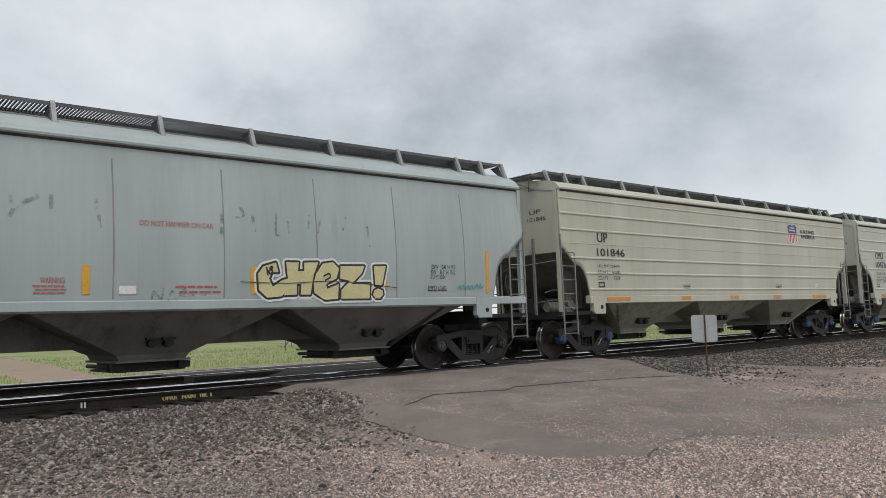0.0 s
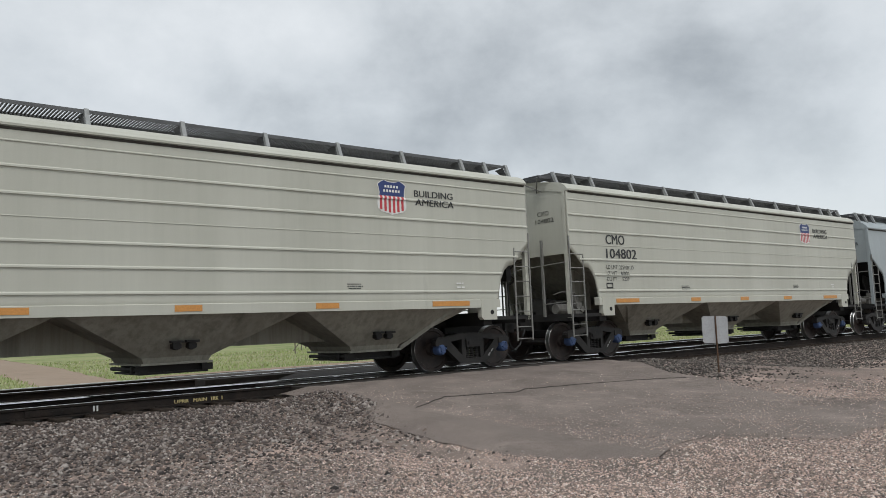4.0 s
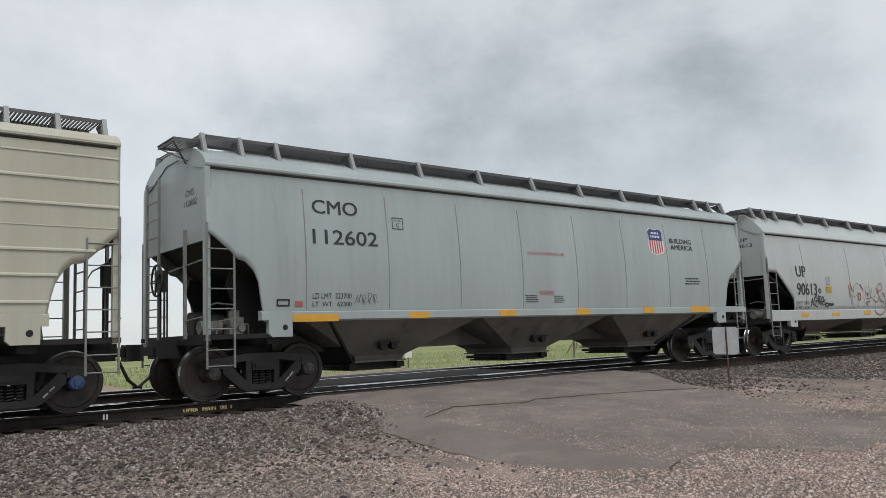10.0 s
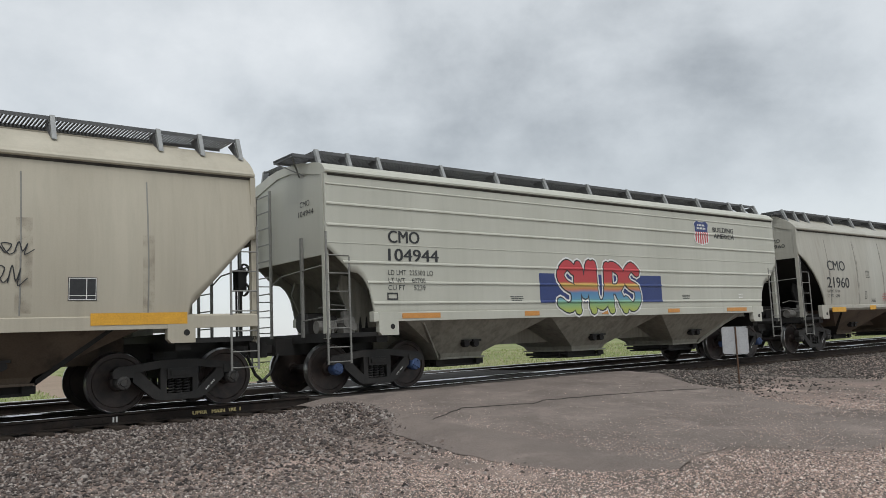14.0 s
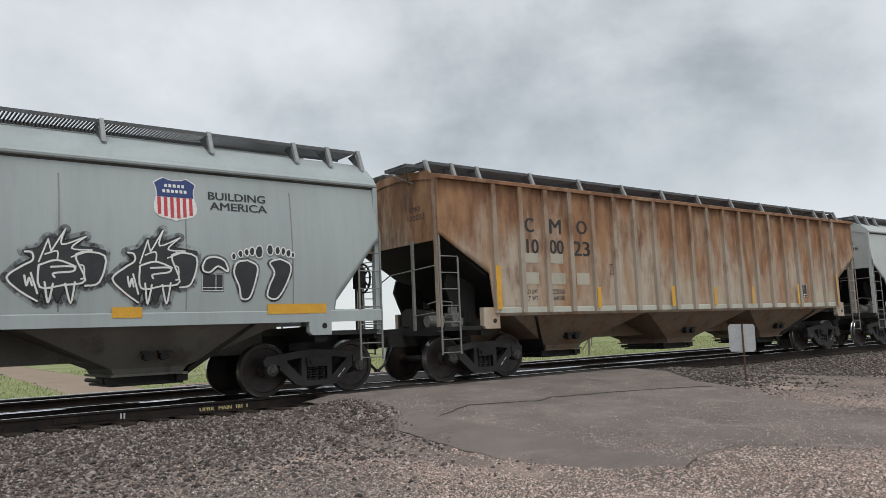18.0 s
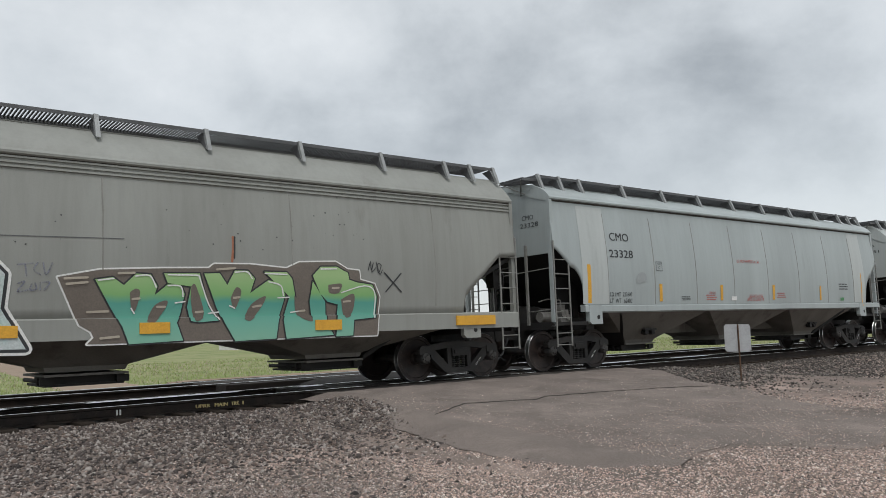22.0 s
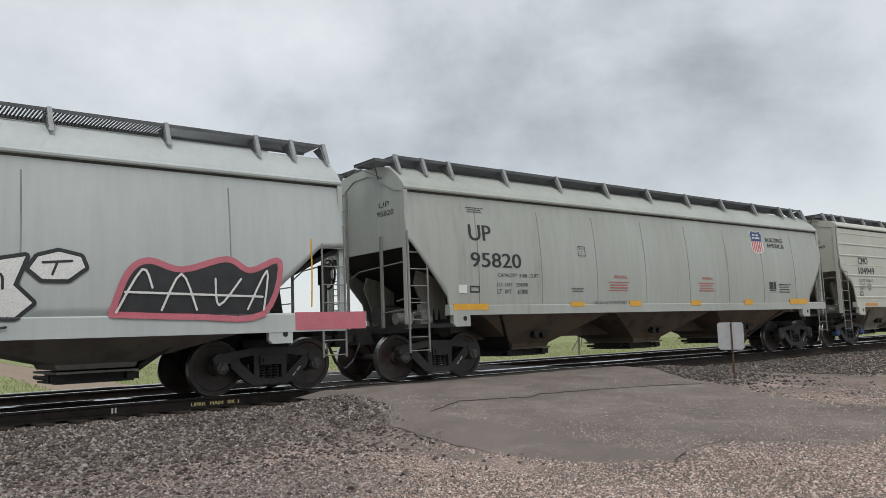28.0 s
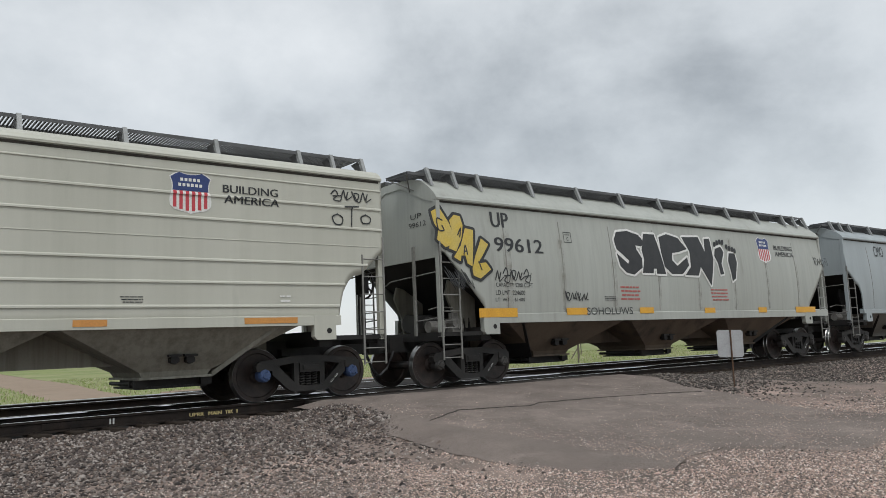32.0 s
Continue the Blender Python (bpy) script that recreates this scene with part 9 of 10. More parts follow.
# pale car: a leaning black tag and two grey words
strokes(15, [[(7.60, 1.70), (7.66, 1.92), (7.79, 2.00)], [(7.58, 1.86), (7.74, 1.92)], [(7.72, 2.03), (7.76, 1.84), (7.84, 1.89), (7.87, 2.06)], [(7.93, 1.84), (7.94, 2.11), (8.06, 2.09), (8.01, 1.98), (7.94, 1.98)], [(8.09, 1.92), (8.18, 2.23), (8.26, 1.98)], [(8.11, 2.04), (8.26, 2.09)], [(7.84, 1.74), (8.09, 1.80)], [(8.29, 1.84), (8.29, 1.79)], [(8.36, 1.85), (8.34, 1.80)]], 0.05, INK, 0.012)
strokes(15, [[(11.48, 1.74), (11.47, 2.10), (11.63, 2.09), (11.64, 1.84), (11.50, 1.74)], [(11.86, 2.10), (11.70, 2.10), (11.71, 1.74), (11.87, 1.76)], [(11.71, 1.94), (11.83, 1.95)], [(11.88, 1.74), (11.98, 2.10), (12.04, 1.74)], [(11.91, 1.87), (12.03, 1.89)], [(12.08, 1.76), (12.08, 2.11), (12.20, 2.01), (12.16, 1.81), (12.08, 1.76)], [(12.22, 2.14), (12.27, 1.91), (12.40, 2.15)], [(12.27, 1.91), (12.18, 1.56)], [(11.43, 1.36), (11.53, 1.63), (11.62, 1.35)], [(11.47, 1.45), (11.61, 1.45)], [(11.80, 1.61), (11.69, 1.61), (11.68, 1.35), (11.81, 1.37)], [(11.68, 1.50), (11.80, 1.50)], [(11.84, 1.60), (12.04, 1.60)], [(11.94, 1.60), (11.93, 1.36)]], 0.03, SOOT, 0.012)
strokes(15, [[(12.11, 1.55), (12.07, 1.38), (12.20, 1.38), (12.19, 1.55), (12.11, 1.55)], [(12.36, 1.54), (12.26, 1.51), (12.35, 1.41), (12.23, 1.36)]], 0.03, SOOT, 0.012)
# dusty tan car: tall turquoise and green word with black shadow
styled(19, [(4.41, 2.39), (4.65, 2.37), (4.68, 2.17), (4.79, 1.81), (4.99, 2.18), (5.18, 2.15), (5.20, 1.92), (5.36, 2.45), (5.56, 2.48), (5.51, 2.05), (5.44, 1.38), (5.31, 1.36), (5.13, 1.68), (4.93, 1.36), (4.65, 1.38), (4.58, 2.06)], WAVES, ((0.15, "INK"),), 0.0)
styled(19, [(4.19, 1.36), (4.26, 1.53), (4.60, 1.65), (4.53, 1.50), (4.46, 1.36)], TURQ, ((0.15, "INK"),), 0.0)
styled(19, [(5.69, 2.38), (5.80, 2.57), (6.04, 2.65), (6.16, 2.59), (6.10, 2.39), (5.89, 2.28), (5.74, 2.30)], AQUA, ((0.15, "INK"),), 0.0)
styled(19, [(5.54, 2.05), (5.71, 2.22), (5.90, 2.20), (5.82, 1.92), (5.61, 1.35), (5.43, 1.38), (5.49, 1.79)], WAVES, ((0.15, "INK"),), 0.0)
styled(19, [(5.94, 2.20), (6.21, 2.45), (6.97, 2.49), (7.07, 2.42), (6.81, 2.30), (6.54, 2.13), (6.38, 1.79), (6.26, 1.37), (5.95, 1.37), (6.18, 1.96), (5.94, 1.98)], WAVES, ((0.15, "INK"),), 0.0)
styled(19, [(7.07, 2.31), (7.39, 2.57), (7.45, 2.37), (7.40, 2.14), (7.13, 2.00), (7.47, 2.06), (7.50, 1.83), (7.04, 1.74), (6.91, 1.52), (6.54, 1.34), (6.51, 1.52), (6.64, 1.85), (6.83, 2.08)], WAVES, ((0.15, "INK"),), 0.0)
styled(19, [(7.60, 2.58), (7.90, 2.59), (7.84, 2.33), (7.77, 1.92), (8.10, 2.01), (8.17, 1.86), (7.88, 1.69), (7.86, 1.46), (7.70, 1.36), (7.47, 1.41), (7.56, 1.92)], GREEN, ((0.15, "INK"),), 0.0)
styled(19, [(8.22, 2.57), (8.51, 2.58), (8.44, 2.16), (8.56, 2.08), (8.46, 1.93), (8.65, 1.45), (8.53, 1.36), (8.24, 1.45), (8.20, 1.86), (8.17, 2.16)], GREEN, ((0.15, "INK"),), 0.0)
styled(19, [(8.76, 2.35), (9.05, 2.48), (9.48, 2.40), (9.71, 2.13), (9.50, 2.03), (9.24, 2.09), (9.06, 1.99), (9.45, 1.97), (9.59, 1.75), (9.19, 1.46), (8.74, 1.46), (8.54, 1.63), (9.07, 1.63), (9.21, 1.72), (8.76, 1.78), (8.69, 2.02)], AQUA, ((0.15, "INK"),), 0.0)
styled(19, [(9.68, 2.61), (10.09, 2.59), (10.12, 2.44), (10.98, 2.43), (10.82, 2.18), (10.29, 2.14), (10.23, 2.04), (10.66, 2.01), (10.49, 1.82), (10.21, 1.82), (10.13, 1.36), (9.72, 1.36), (9.74, 2.06)], WAVES, ((0.15, "INK"),), 0.0)
styled(19, [(10.84, 2.27), (11.13, 2.43), (11.93, 2.23), (11.71, 2.06), (11.30, 2.09), (11.14, 1.99), (11.49, 1.93), (11.42, 1.79), (11.02, 1.76), (11.51, 1.66), (11.68, 1.53), (11.00, 1.50), (10.58, 1.53), (10.81, 1.89)], WAVES, ((0.15, "INK"),), 0.0)
styled(19, [(11.95, 2.22), (12.17, 2.56), (12.37, 2.34), (12.84, 2.21), (12.77, 2.01), (12.47, 1.80), (12.78, 1.63), (13.20, 1.37), (12.43, 1.43), (12.15, 1.80), (12.00, 1.38), (11.78, 1.56)], GREEN, ((0.15, "INK"),), 0.0)
styled(19, [(13.06, 1.65), (13.56, 1.58), (13.95, 1.35), (12.86, 1.32), (13.15, 1.42)], TURQ, ((0.15, "INK"),), 0.0)
blot(19, [(5.82, 2.38), (5.93, 2.50), (6.02, 2.49), (5.92, 2.38)], INK, 0.0185)
blot(19, [(12.18, 2.07), (12.30, 2.02), (12.45, 2.08), (12.30, 1.95)], PINK, 0.0185)
angular(19, [(4.41, 2.52), (4.54, 2.63), (4.69, 2.48), (4.65, 2.39), (4.42, 2.41)], INK, INK, 0.03)
strokes(19, [[(4.44, 2.51), (4.65, 2.44)], [(4.47, 2.56), (4.67, 2.48)]], 0.025, WHITE_INK, 0.022)
angular(19, [(5.29, 2.50), (5.60, 2.67), (5.63, 2.55), (5.39, 2.45)], INK, INK, 0.03)
strokes(19, [[(5.35, 2.49), (5.62, 2.63)], [(5.38, 2.47), (5.61, 2.57)]], 0.025, WHITE_INK, 0.022)
angular(19, [(7.27, 2.60), (7.36, 2.71), (7.49, 2.65), (7.44, 2.57)], INK, INK, 0.03)
strokes(19, [[(7.31, 2.62), (7.46, 2.59)]], 0.025, WHITE_INK, 0.022)
angular(19, [(7.60, 2.64), (7.67, 2.78), (8.00, 2.71), (7.91, 2.61)], INK, INK, 0.03)
strokes(19, [[(7.65, 2.73), (7.97, 2.67)], [(7.63, 2.67), (7.93, 2.63)]], 0.025, WHITE_INK, 0.022)
angular(19, [(8.20, 2.60), (8.27, 2.72), (8.51, 2.69), (8.48, 2.61)], INK, INK, 0.03)
strokes(19, [[(8.24, 2.66), (8.49, 2.64)]], 0.025, WHITE_INK, 0.022)
angular(19, [(9.67, 2.65), (9.68, 2.78), (10.10, 2.65), (10.04, 2.60)], INK, INK, 0.03)
strokes(19, [[(9.71, 2.73), (10.05, 2.63)]], 0.025, WHITE_INK, 0.022)
strokes(19, [[(4.47, 2.37), (4.59, 2.24), (4.70, 1.89)], [(5.39, 2.42), (5.31, 2.21)], [(5.95, 2.17), (6.24, 2.40)], [(6.25, 2.41), (6.93, 2.44)], [(7.14, 2.28), (7.36, 2.52)], [(7.64, 2.54), (7.62, 2.15)], [(8.26, 2.53), (8.22, 2.16)], [(8.83, 2.32), (9.05, 2.42), (9.44, 2.36)], [(9.75, 2.56), (10.04, 2.54)], [(10.92, 2.26), (11.16, 2.38)], [(12.04, 2.23), (12.18, 2.47)], [(5.54, 2.03), (5.68, 2.16)]], 0.018, WHITE_INK, 0.0195)
panel(19, 4.10, 13.70, 1.33, 1.45, TURQ, 1.630)
# dull grey car: silver word and green word on a brown field
styled(16, [(3.33, 1.65), (3.41, 1.95), (3.60, 2.12), (4.15, 2.16), (4.14, 1.82), (3.72, 1.79), (3.66, 1.65), (4.12, 1.63), (4.09, 1.43), (3.69, 1.38), (3.63, 1.27), (4.25, 1.29), (4.24, 0.94), (3.35, 0.94), (3.20, 1.15)], FROST, HALO, 0.0)
styled(16, [(4.25, 1.60), (4.36, 1.97), (4.57, 2.14), (5.18, 2.16), (5.12, 1.80), (5.05, 1.28), (4.98, 0.93), (4.74, 0.94), (4.75, 1.28), (4.50, 1.29), (4.53, 0.95), (4.29, 0.96), (4.29, 1.29)], FROST, HALO, 0.0015)
styled(16, [(5.14, 1.63), (5.33, 2.10), (5.98, 2.19), (5.94, 1.96), (5.53, 1.89), (5.43, 1.77), (6.07, 1.77), (6.12, 1.41), (6.04, 0.94), (5.18, 0.94), (5.10, 1.22), (5.52, 1.27), (5.58, 1.42), (5.20, 1.45)], FROST, HALO, 0.003)
styled(16, [(6.21, 1.26), (6.27, 1.93), (6.44, 2.16), (6.60, 2.06), (6.53, 1.66), (6.83, 1.66), (6.84, 2.00), (7.03, 2.12), (7.16, 1.98), (7.12, 1.50), (7.44, 0.93), (6.99, 0.94), (6.85, 1.31), (6.59, 1.32), (6.73, 0.95), (6.38, 0.96)], FROST, HALO, 0.0045000000000000005)
blot(16, [(4.60, 1.66), (4.75, 1.83), (4.75, 1.51), (4.56, 1.39)], INK, 0.024)
strokes(16, [[(3.74, 1.76), (4.09, 1.78)], [(4.35, 1.63), (4.48, 1.91), (4.69, 2.06)], [(5.26, 1.51), (5.62, 1.49)], [(3.41, 1.09), (3.85, 1.13), (3.80, 1.24)], [(3.58, 2.06), (3.52, 1.95)], [(6.48, 1.25), (6.78, 1.28)], [(5.19, 1.10), (5.92, 1.11)], [(5.78, 1.15), (6.13, 1.15)], [(5.77, 1.05), (6.14, 1.05)]], 0.018, INK, 0.0245)
strokes(16, [[(6.74, 2.52), (8.75, 2.55)], [(3.58, 2.50), (4.30, 2.49)], [(5.05, 2.51), (5.41, 2.51)], [(0.87, 2.63), (1.24, 2.64)]], 0.012, SOOT, 0.0075)
strokes(16, [[(5.97, 3.50), (6.00, 3.10), (6.00, 2.30)], [(5.84, 3.12), (6.02, 3.09)]], 0.03, INK, 0.0075)
styled(16, [(7.83, 1.95), (8.41, 2.07), (9.33, 2.11), (10.07, 2.13), (10.16, 2.20), (10.79, 2.21), (11.45, 2.16), (11.70, 2.27), (12.43, 2.30), (12.67, 2.17), (12.92, 2.15), (12.94, 1.98), (13.25, 1.91), (13.36, 1.67), (13.28, 0.96), (8.24, 0.97), (8.33, 1.06), (8.29, 1.15), (8.13, 1.25)], UMBER, ((0.05, "WHITE"),), -0.006)
styled(16, [(8.34, 1.92), (8.59, 1.96), (8.75, 1.84), (8.93, 2.02), (9.15, 2.01), (9.25, 1.83), (9.21, 1.69), (9.41, 1.86), (9.61, 1.86), (9.68, 1.71), (9.61, 1.38), (9.55, 1.26), (9.65, 0.98), (8.83, 0.95), (8.73, 1.22), (8.56, 1.51)], LEAFGREEN, ((0.05, "INK"),), 0.004)
blot(16, [(8.84, 1.73), (8.92, 1.79), (8.99, 1.73), (8.92, 1.45), (8.86, 1.51)], UMBER, 0.028)
blot(16, [(9.09, 1.29), (9.21, 1.53), (9.39, 1.61), (9.39, 1.51), (9.21, 1.27)], UMBER, 0.028)
styled(16, [(9.35, 2.03), (9.92, 2.04), (9.97, 1.83), (10.07, 1.50), (10.23, 1.28), (9.90, 1.26), (9.78, 1.28), (9.72, 1.50), (9.78, 1.83), (9.41, 1.88)], LEAFGREEN, ((0.05, "INK"),), 0.005)
blot(16, [(9.78, 1.83), (9.85, 1.85), (9.99, 1.44), (9.94, 1.30), (9.84, 1.30), (9.78, 1.59)], UMBER, 0.0284)
styled(16, [(9.99, 2.04), (10.25, 2.05), (10.38, 1.86), (10.51, 2.10), (10.74, 2.10), (10.86, 1.97), (10.78, 1.73), (11.11, 1.95), (11.35, 1.89), (11.42, 1.69), (11.29, 1.27), (11.24, 0.96), (10.51, 0.94), (10.33, 1.25), (10.20, 1.50), (10.07, 1.84)], LEAFGREEN, ((0.05, "INK"),), 0.006)
blot(16, [(10.44, 1.65), (10.53, 1.82), (10.62, 1.75), (10.53, 1.48), (10.47, 1.52)], UMBER, 0.0288)
blot(16, [(10.67, 1.30), (10.80, 1.54), (11.04, 1.68), (11.02, 1.56), (10.80, 1.28)], UMBER, 0.0288)
styled(16, [(11.03, 2.09), (11.45, 2.09), (11.55, 1.98), (11.64, 1.53), (11.76, 1.29), (11.94, 1.26), (11.89, 1.58), (11.95, 1.94), (12.20, 1.58), (12.22, 1.21), (12.35, 0.99), (11.43, 0.95), (11.38, 1.27), (11.50, 1.67)], LEAFGREEN, ((0.05, "INK"),), 0.007)
blot(16, [(11.59, 1.69), (11.77, 1.51), (11.94, 1.24), (11.64, 1.36)], UMBER, 0.0292)
styled(16, [(11.95, 2.04), (12.11, 2.20), (12.43, 2.21), (12.67, 2.10), (12.69, 1.98), (12.86, 1.93), (13.19, 1.89), (13.29, 1.67), (13.25, 1.29), (12.78, 1.25), (12.75, 0.97), (12.40, 0.96), (12.46, 1.53), (12.25, 1.58), (12.10, 1.72)], LEAFGREEN, ((0.05, "INK"),), 0.008)
blot(16, [(12.26, 1.88), (12.53, 1.90), (12.47, 1.74), (12.28, 1.74)], UMBER, 0.0296)
blot(16, [(12.52, 1.62), (12.79, 1.72), (12.76, 1.39), (12.59, 1.30)], UMBER, 0.0296)
strokes(16, [[(8.92, 1.98), (9.13, 1.99), (9.23, 1.81)], [(9.41, 1.84), (9.61, 1.83), (9.65, 1.67)], [(10.51, 2.07), (10.72, 2.08), (10.81, 1.97)], [(11.11, 1.92), (11.33, 1.86), (11.38, 1.69)], [(12.11, 2.16), (12.43, 2.17)], [(12.52, 1.74), (13.02, 1.87), (13.24, 1.74), (13.22, 1.29)], [(8.38, 1.91), (8.60, 1.94)], [(9.41, 2.01), (9.90, 2.01)], [(9.90, 2.01), (10.07, 1.54), (10.24, 1.30)], [(11.04, 2.06), (11.45, 2.05)], [(8.86, 1.49), (8.91, 1.41)], [(9.53, 1.57), (9.68, 1.59)], [(10.07, 1.40), (10.24, 1.42)], [(10.42, 1.52), (10.51, 1.48)], [(11.28, 1.65), (11.49, 1.66)], [(11.52, 1.40), (11.69, 1.42)]], 0.022, WHITE_INK, 0.0315)
strokes(16, [[(7.92, 1.93), (8.23, 1.95)], [(7.95, 1.85), (8.23, 1.88)], [(8.24, 1.44), (8.53, 1.45)], [(8.88, 1.63), (8.98, 1.64)], [(9.25, 1.51), (9.37, 1.51)], [(9.86, 1.42), (9.97, 1.43)], [(10.49, 1.65), (10.59, 1.66)], [(10.83, 1.50), (10.97, 1.52)], [(11.69, 1.42), (11.79, 1.43)], [(12.34, 1.82), (12.47, 1.83)], [(12.57, 1.58), (12.71, 1.59)], [(8.42, 1.05), (8.68, 1.07)], [(8.67, 2.02), (8.90, 2.03)], [(10.20, 2.11), (10.51, 2.14)]], 0.035, STRIPE_PALE, 0.0325)
strokes(16, [[(10.49, 2.66), (10.49, 2.48), (10.47, 2.25)]], 0.04, RUST_INK, 0.0075)
strokes(16, [[(10.52, 2.66), (10.51, 2.31)]], 0.03, INK, 0.0082)
strokes(16, [[(7.31, 2.12), (7.51, 2.14)], [(7.41, 2.12), (7.43, 1.96)], [(7.57, 2.15), (7.52, 2.05), (7.61, 1.98)], [(7.64, 2.15), (7.68, 1.98), (7.76, 2.15)], [(7.32, 1.85), (7.41, 1.88), (7.32, 1.74), (7.45, 1.76)], [(7.50, 1.85), (7.48, 1.76), (7.56, 1.78), (7.54, 1.86)], [(7.61, 1.87), (7.61, 1.76)], [(7.64, 1.87), (7.73, 1.87), (7.66, 1.76)]], 0.02, SLATE_HAZE, 0.012)
flecks(16, 3.0, 13.2, 2.3, 3.5, 55, 0.018, INK, 8)
# pale car: white rounded letters
styled(20, [(9.14, 2.35), (9.81, 2.47), (9.65, 1.84), (9.97, 1.70), (9.84, 1.37), (8.93, 1.37), (8.78, 1.46), (9.23, 1.79)], WHITE_INK, ((0.12, "INK"),), 0.0)
styled(20, [(10.05, 2.33), (10.24, 2.48), (10.43, 2.33), (10.39, 1.60), (10.03, 1.56), (9.96, 1.89)], WHITE_INK, ((0.12, "INK"),), 0.001)
styled(20, [(10.57, 2.29), (11.01, 2.30), (10.98, 2.05), (10.70, 1.95), (11.03, 1.75), (10.90, 1.46), (10.46, 1.51)], WHITE_INK, ((0.12, "INK"),), 0.002)
styled(20, [(11.08, 2.10), (11.64, 2.21), (11.49, 1.80), (11.74, 1.55), (11.52, 1.35), (10.97, 1.36), (10.93, 1.70)], WHITE_INK, ((0.12, "INK"),), 0.003)
styled(20, [(12.07, 2.29), (12.37, 2.22), (12.43, 2.07), (12.20, 1.89), (11.86, 1.89), (11.69, 2.04), (11.80, 2.21)], WHITE_INK, ((0.12, "INK"),), 0.004)
strokes(20, [[(10.18, 2.28), (10.26, 2.09)], [(11.13, 1.80), (11.33, 1.95), (11.36, 1.75)], [(11.86, 2.13), (12.25, 2.16)], [(12.05, 2.13), (11.99, 1.96)], [(9.62, 2.27), (9.47, 1.79)], [(8.92, 1.28), (9.22, 1.12), (9.90, 1.22), (10.40, 1.10), (11.41, 1.21)]], 0.035, INK, 0.024)


# ---- beside the track ----
for i, (place, kind_name, paint_name, text) in enumerate(TRAIN):
    if i in RIBBED_CARS:
        mark, number = RIBBED_CARS[i][:2]
    else:
        mark, number = {5: ("CMO", "112505"), 8: ("CMO", "112602"), 9: ("UP", "90613"), 10: ("CMO", "100064"), 12: ("CMO", "21960"), 13: ("UP", "95707"), 14: ("CMO", "100023"), 15: ("CMO", "23356"), 16: ("FURX", "843696"), 17: ("CMO", "23328"), 18: ("UP", "90551"), 19: ("CMO", "21659"), 20: ("NAHX", "61394"), 21: ("UP", "95820"), 24: ("UP", "99612")}.get(i, ("CMO", ""))
    if number:
        end_words(i, mark, -1.0, -0.62, 3.52, 3.63)
        end_words(i, number, -1.15, -0.55, 3.34, 3.45)

# brown dirt that has run down along the seams of the older cars
RUN_DIRT = material("brown_run_dirt", (0.16, 0.12, 0.085), 0.8, 0, (0.22, 0.17, 0.12), 3, 0.6, (1, 1, 0.3))
mottled(RUN_DIRT, 0.40, 1.5)
rng_dirt = random.Random(9)
for i in (10, 12, 19, 24):
    kind = KINDS[TRAIN[i][1]]
    for k in range(8):
        x = 1.81 + (kind["length"] - 3.62) * k / 7
        bm = bmesh.new()
        a, b = rng_dirt.uniform(0.03, 0.10), rng_dirt.uniform(0.05, 0.16)
        plate(bm, x - a, x + b, 1.53, kind["eave"] - rng_dirt.uniform(0.25, 1.4))
        decal("dirt_streak", bm, RUN_DIRT, i, 0.0035, "brown dirt run down beside a seam")

# name of the track painted on the web of the near rail
TRACK_PAINT = material("worn_yellow_rail_paint", (0.80, 0.66, 0.30), 0.7, 0, (0.5, 0.4, 0.2), 30, 0.6, bump=0)
for word, x0, x1 in (("UPRR", 4.80, 5.05), ("MAIN", 5.13, 5.36), ("TRK", 5.43, 5.57), ("1", 5.63, 5.65)):
    ob = lettering(0, word, x0, x1, -0.145, -0.085, TRACK_PAINT, bold=0.05, pad=0, name="painted_word")
    ob.parent = near_rail
    for v in ob.data.vertices:
        v.co.y = -0.0205

# small sign by the crossing: a bare square plate behind a thin rusty post
PLATE = material("pale_weathered_sign_plate", (0.40, 0.41, 0.42), 0.5, 0.3, (0.30, 0.30, 0.31), 5, 0.6, grain=50, bump=0.05, third=(0.22, 0.19, 0.17), third_at=0.7, third_scale=4)
RUST_POST = material("rusty_thin_post", (0.09, 0.06, 0.045), 0.85, 0, (0.14, 0.08, 0.05), 12, 0.7)
sign = thing("crossing_sign", "blank grey square sign plate on a thin rusty post", "sign", pose(14.85, -4.68, -0.30, 0, 0, -34))
bm = bmesh.new()
beam(bm, (0, -0.03, -0.2), (0.01, -0.03, 1.215), 0.03, 0.022)
part("post", bm, RUST_POST, sign)
bm = bmesh.new()
prism(bm, [(-0.285, 0.66), (0.275, 0.64), (0.285, 1.21), (-0.28, 1.225)], -0.012, -0.006)
bmesh.ops.bevel(bm, geom=[e for e in bm.edges if abs(e.verts[0].co.y - e.verts[1].co.y) > 0.003], offset=0.03, segments=3, affect="EDGES")
part("sign_plate", bm, PLATE, sign)
for z in (0.78, 1.1):
    bm = bmesh.new()
    rod(bm, [(0.005, -0.055, z), (0.005, -0.0, z)], 0.012, 6)
    part("bolt", bm, RUST_POST, sign)

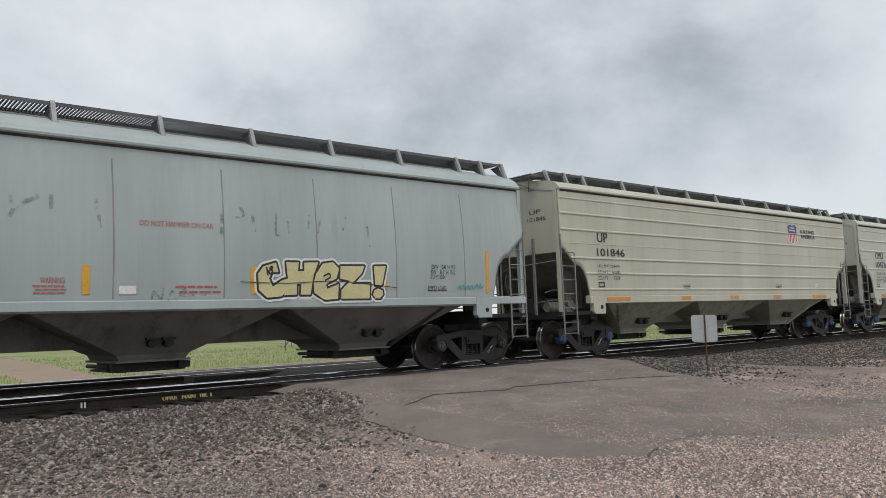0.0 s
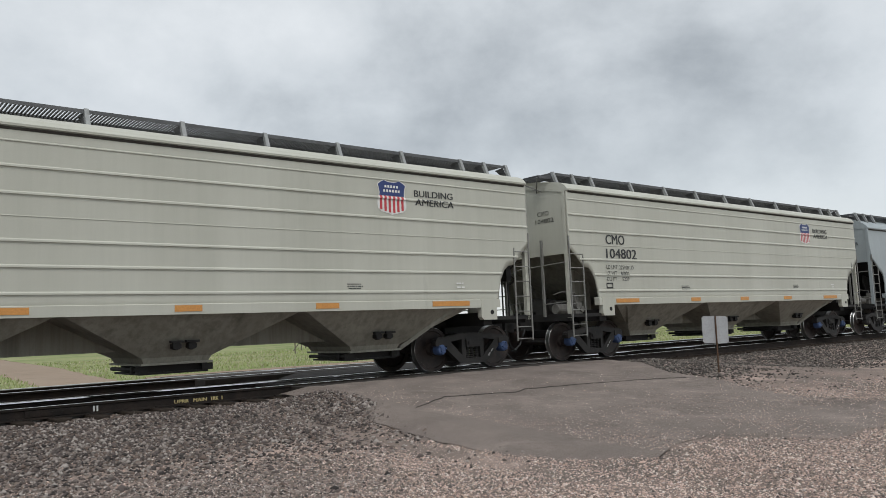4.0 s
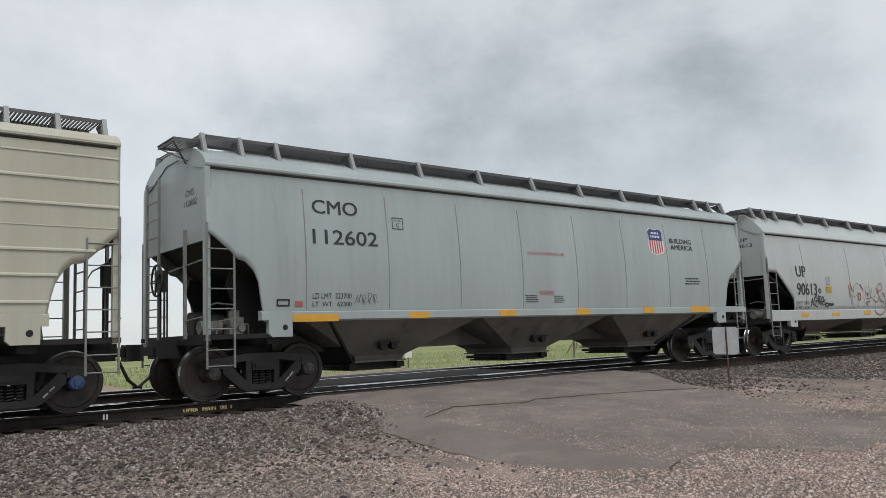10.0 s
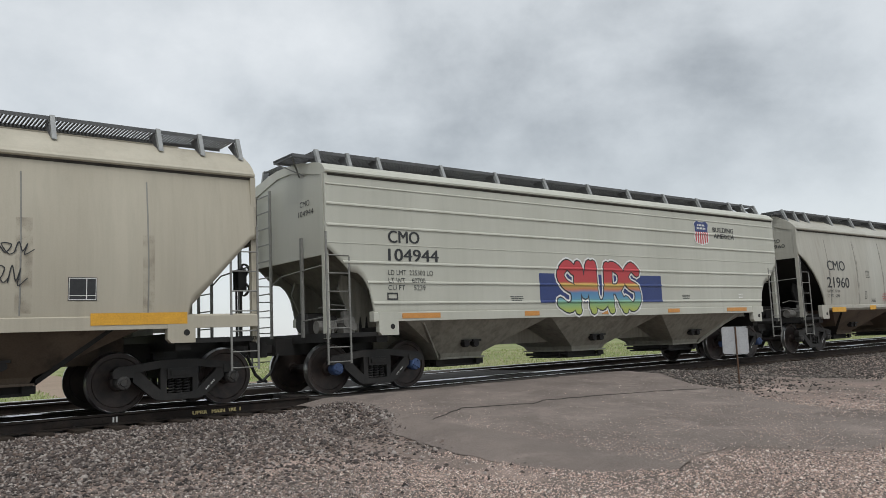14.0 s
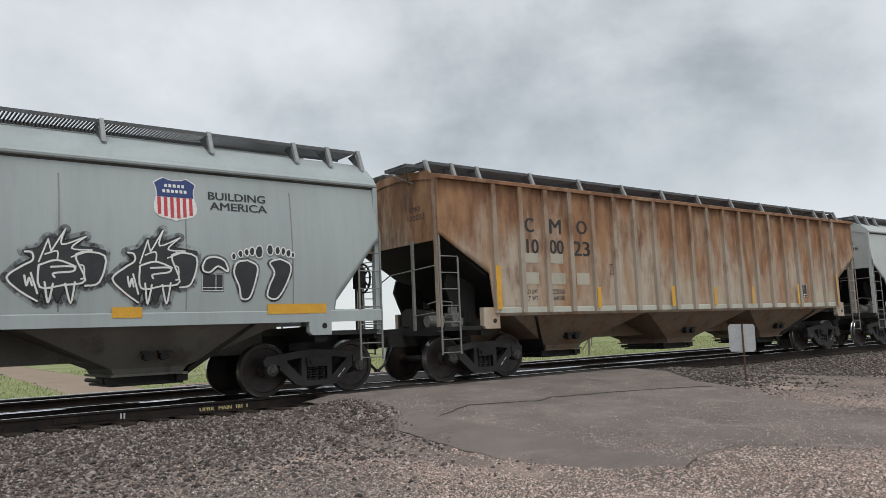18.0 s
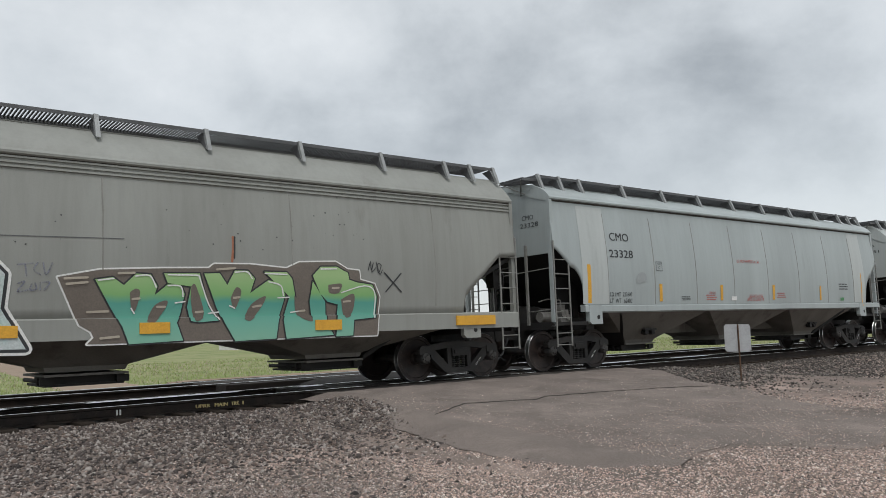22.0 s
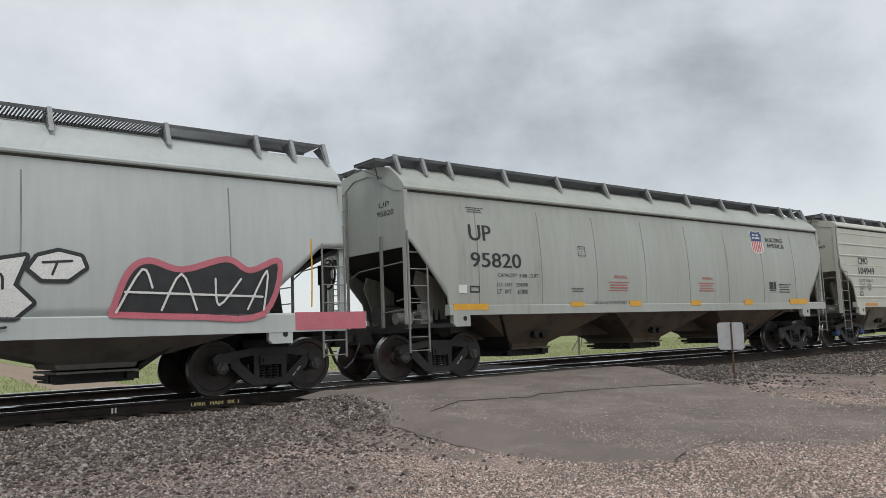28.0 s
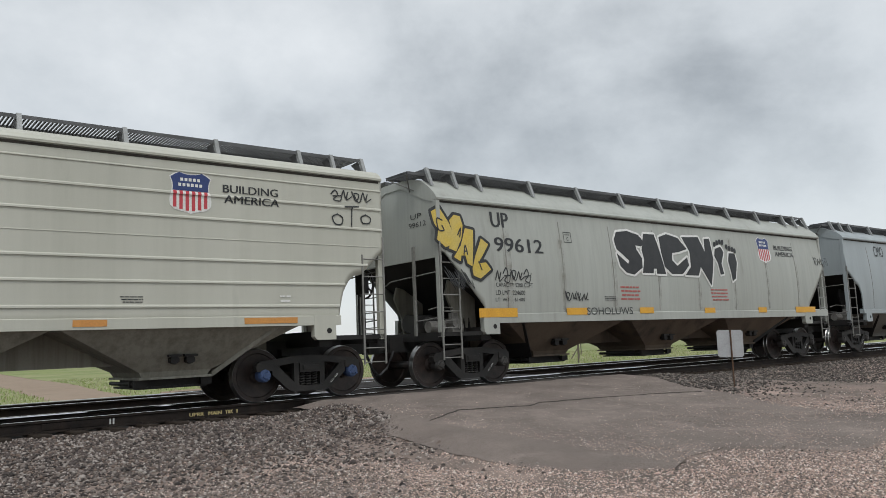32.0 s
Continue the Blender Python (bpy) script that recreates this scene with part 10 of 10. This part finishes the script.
# markers, fence and buildings out in the meadow
BOARD = material("white_marker_board", (0.72, 0.72, 0.70), 0.5, 0, (0.6, 0.6, 0.57), 4, 0.5)
FENCE_WOOD = material("grey_fence_wood", (0.16, 0.14, 0.115), 0.9, 0, (0.09, 0.08, 0.065), 8, 0.7, (3, 3, 0.6), 40, 0.3)
WIRE = material("dull_fence_wire", (0.14, 0.14, 0.14), 0.5, 0.6)
g = ground_z(28.5, 25.4)
marker = thing("marker_post", "white marker board on a slim post in the meadow", "marker", pose(28.5, 25.4, g))
bm = bmesh.new()
box(bm, -0.03, 0.03, 0.02, 0.07, -0.3, 1.23)
part("post", bm, FENCE_WOOD, marker)
bm = bmesh.new()
box(bm, -0.25, 0.25, 0.0, 0.02, 0.62, 1.25)
part("board", bm, BOARD, marker)

LINE_POSTS = [(32.6, 46.2), (39.3, 57.2), (45.4, 67.2), (51.5, 77.2)]
for run in (LINE_POSTS, [(40.7, 22.9), (52.0, 33.0), (64.8, 44.2), (78, 56)]):
    fence = thing("wire_fence", "weathered wooden posts with thin wires in the meadow", "fence")
    for k, (x, y) in enumerate(run):
        g = ground_z(x, y)
        bm = bmesh.new()
        rod(bm, [(x, y, g - 0.3), (x + 0.02, y, g + 0.7), (x + 0.03 * (k % 2), y, g + 1.35)], 0.05, 7)
        part("post", bm, FENCE_WOOD, fence)
        if k in (1,):
            bm = bmesh.new()
            rod(bm, [(x - 0.9, y + 0.2, g - 0.1), (x, y, g + 1.05)], 0.05, 6)
            part("brace", bm, FENCE_WOOD, fence)
    for h in (0.4, 0.75, 1.1):
        for (ax, ay), (bx, by) in zip(run, run[1:]):
            bm = bmesh.new()
            rod(bm, [(ax, ay, ground_z(ax, ay) + h), ((ax + bx) / 2, (ay + by) / 2, (ground_z(ax, ay) + ground_z(bx, by)) / 2 + h - 0.05), (bx, by, ground_z(bx, by) + h)], 0.004, 4)
            part("wire", bm, WIRE, fence)

SIDING = material("white_house_siding", (0.62, 0.62, 0.60), 0.7, 0, (0.5, 0.5, 0.48), 1.0, 0.5, (1, 1, 6))
SHINGLE = material("grey_roof_shingle", (0.16, 0.16, 0.165), 0.9, 0, (0.11, 0.11, 0.11), 2, 0.6)
DARK_PANE = material("dark_window_glass", (0.03, 0.035, 0.04), 0.15, 0)


def shed(x, y, w, d, h, roof, name, label):
    g = ground_z(x, y)
    ob = thing(name, label, "building", pose(x, y, g, 0, 0, 12))
    bm = bmesh.new()
    prism(bm, [(-w / 2, -0.3), (w / 2, -0.3), (w / 2, h), (0, h + roof - 0.06), (-w / 2, h)], -d / 2, d / 2)
    part("walls", bm, SIDING, ob)
    for s in (-1, 1):
        bm = bmesh.new()
        prism(bm, [(0, h + roof), (s * (w / 2 + 0.25), h - 0.1), (s * (w / 2 + 0.25), h), (0, h + roof + 0.1)], -d / 2 - 0.2, d / 2 + 0.2)
        part("roof", bm, SHINGLE, ob)
    for k in (-0.25, 0.22):
        bm = bmesh.new()
        box(bm, k * w - 0.35, k * w + 0.35, -d / 2 - 0.03, -d / 2 + 0.02, 0.45 * h, 0.8 * h)
        part("window", bm, DARK_PANE, ob)


shed(64, 135.7, 4.6, 6.0, 2.0, 1.1, "farm_shed", "small white shed with grey roof far across the meadow")
shed(12.7, 90.0, 2.6, 3.0, 1.5, 0.6, "farm_hut", "tiny white hut beside the dirt road far off")

# hazy tree line along the horizon
TREES = material("hazy_tree_leaves", (0.075, 0.105, 0.06), 0.95, 0, (0.05, 0.075, 0.045), 0.15, 0.8, grain=0.6, bump=0.3)
rng = np.random.default_rng(11)
verts, faces = [], []
octa = np.array([(1, 0, 0), (-1, 0, 0), (0, 1, 0), (0, -1, 0), (0, 0, 1), (0, 0, -1)], float)
tri = ((0, 2, 4), (2, 1, 4), (1, 3, 4), (3, 0, 4), (2, 0, 5), (1, 2, 5), (3, 1, 5), (0, 3, 5))
for k in range(2600):
    a = rng.uniform(-0.25, 1.25)
    r = rng.uniform(560, 760)
    clump = 0.5 + 0.5 * math.sin(a * 19) + 0.5 * math.sin(a * 7.3 + 2)
    if rng.uniform(0, 1.4) > clump:
        continue
    x, y = r * math.sin(a), r * math.cos(a)
    s = rng.uniform(0.8, 2.2)
    c = np.array((x, y, ground_z(x, y) + rng.uniform(0.3, 1.0) * (2.0 + 2.0 * clump)))
    n = len(verts)
    verts += [tuple(c + o * s * rng.uniform(0.6, 1.3, 3)) for o in octa]
    faces += [tuple(n + j for j in t) for t in tri]
fill("far_trees", verts, faces, TREES, "stuff", "hazy dark trees along the far horizon", "trees")


# ---- movement ----
def motions():
    """The train rolls past at a steady pace; its wheels turn while a car is near the crossing."""
    for car, place in CARS:
        walk(car, [(t, pose(place - travelled(t), 0, 0)) for t in (0.0, 0.9, 2.2, 3.5, 4.85, 6.0, 7.0, 14.0, 21.0, 27.0, 28.0, 28.6, 29.9, 31.2, 32.0)])
    for wheel in WHEELS:
        dx = wheel.matrix_basis.translation.x
        x = START[wheel.parent.parent] + wheel.parent.matrix_basis.translation.x + dx
        first, last = (x - 17.5) / SPEED, (x + 7.0) / SPEED
        first, last = max(0.0, first), min(32.0, last)
        if last - first < 0.1:
            continue
        n = int((last - first) / 0.05) + 1
        times = [first + (last - first) * k / n for k in range(n + 1)]
        rows = [(t, pose(dx, 0, R_WHEEL, 0, -math.degrees((travelled(t) - travelled(first)) / R_WHEEL), 0)) for t in times]
        if first > 0:
            rows = [(0.0, pose(dx, 0, R_WHEEL))] + rows
        if last < 32.0:
            rows.append((32.0, rows[-1][1]))
        walk(wheel, rows)


START = {car: place for car, place in CARS}
motions()
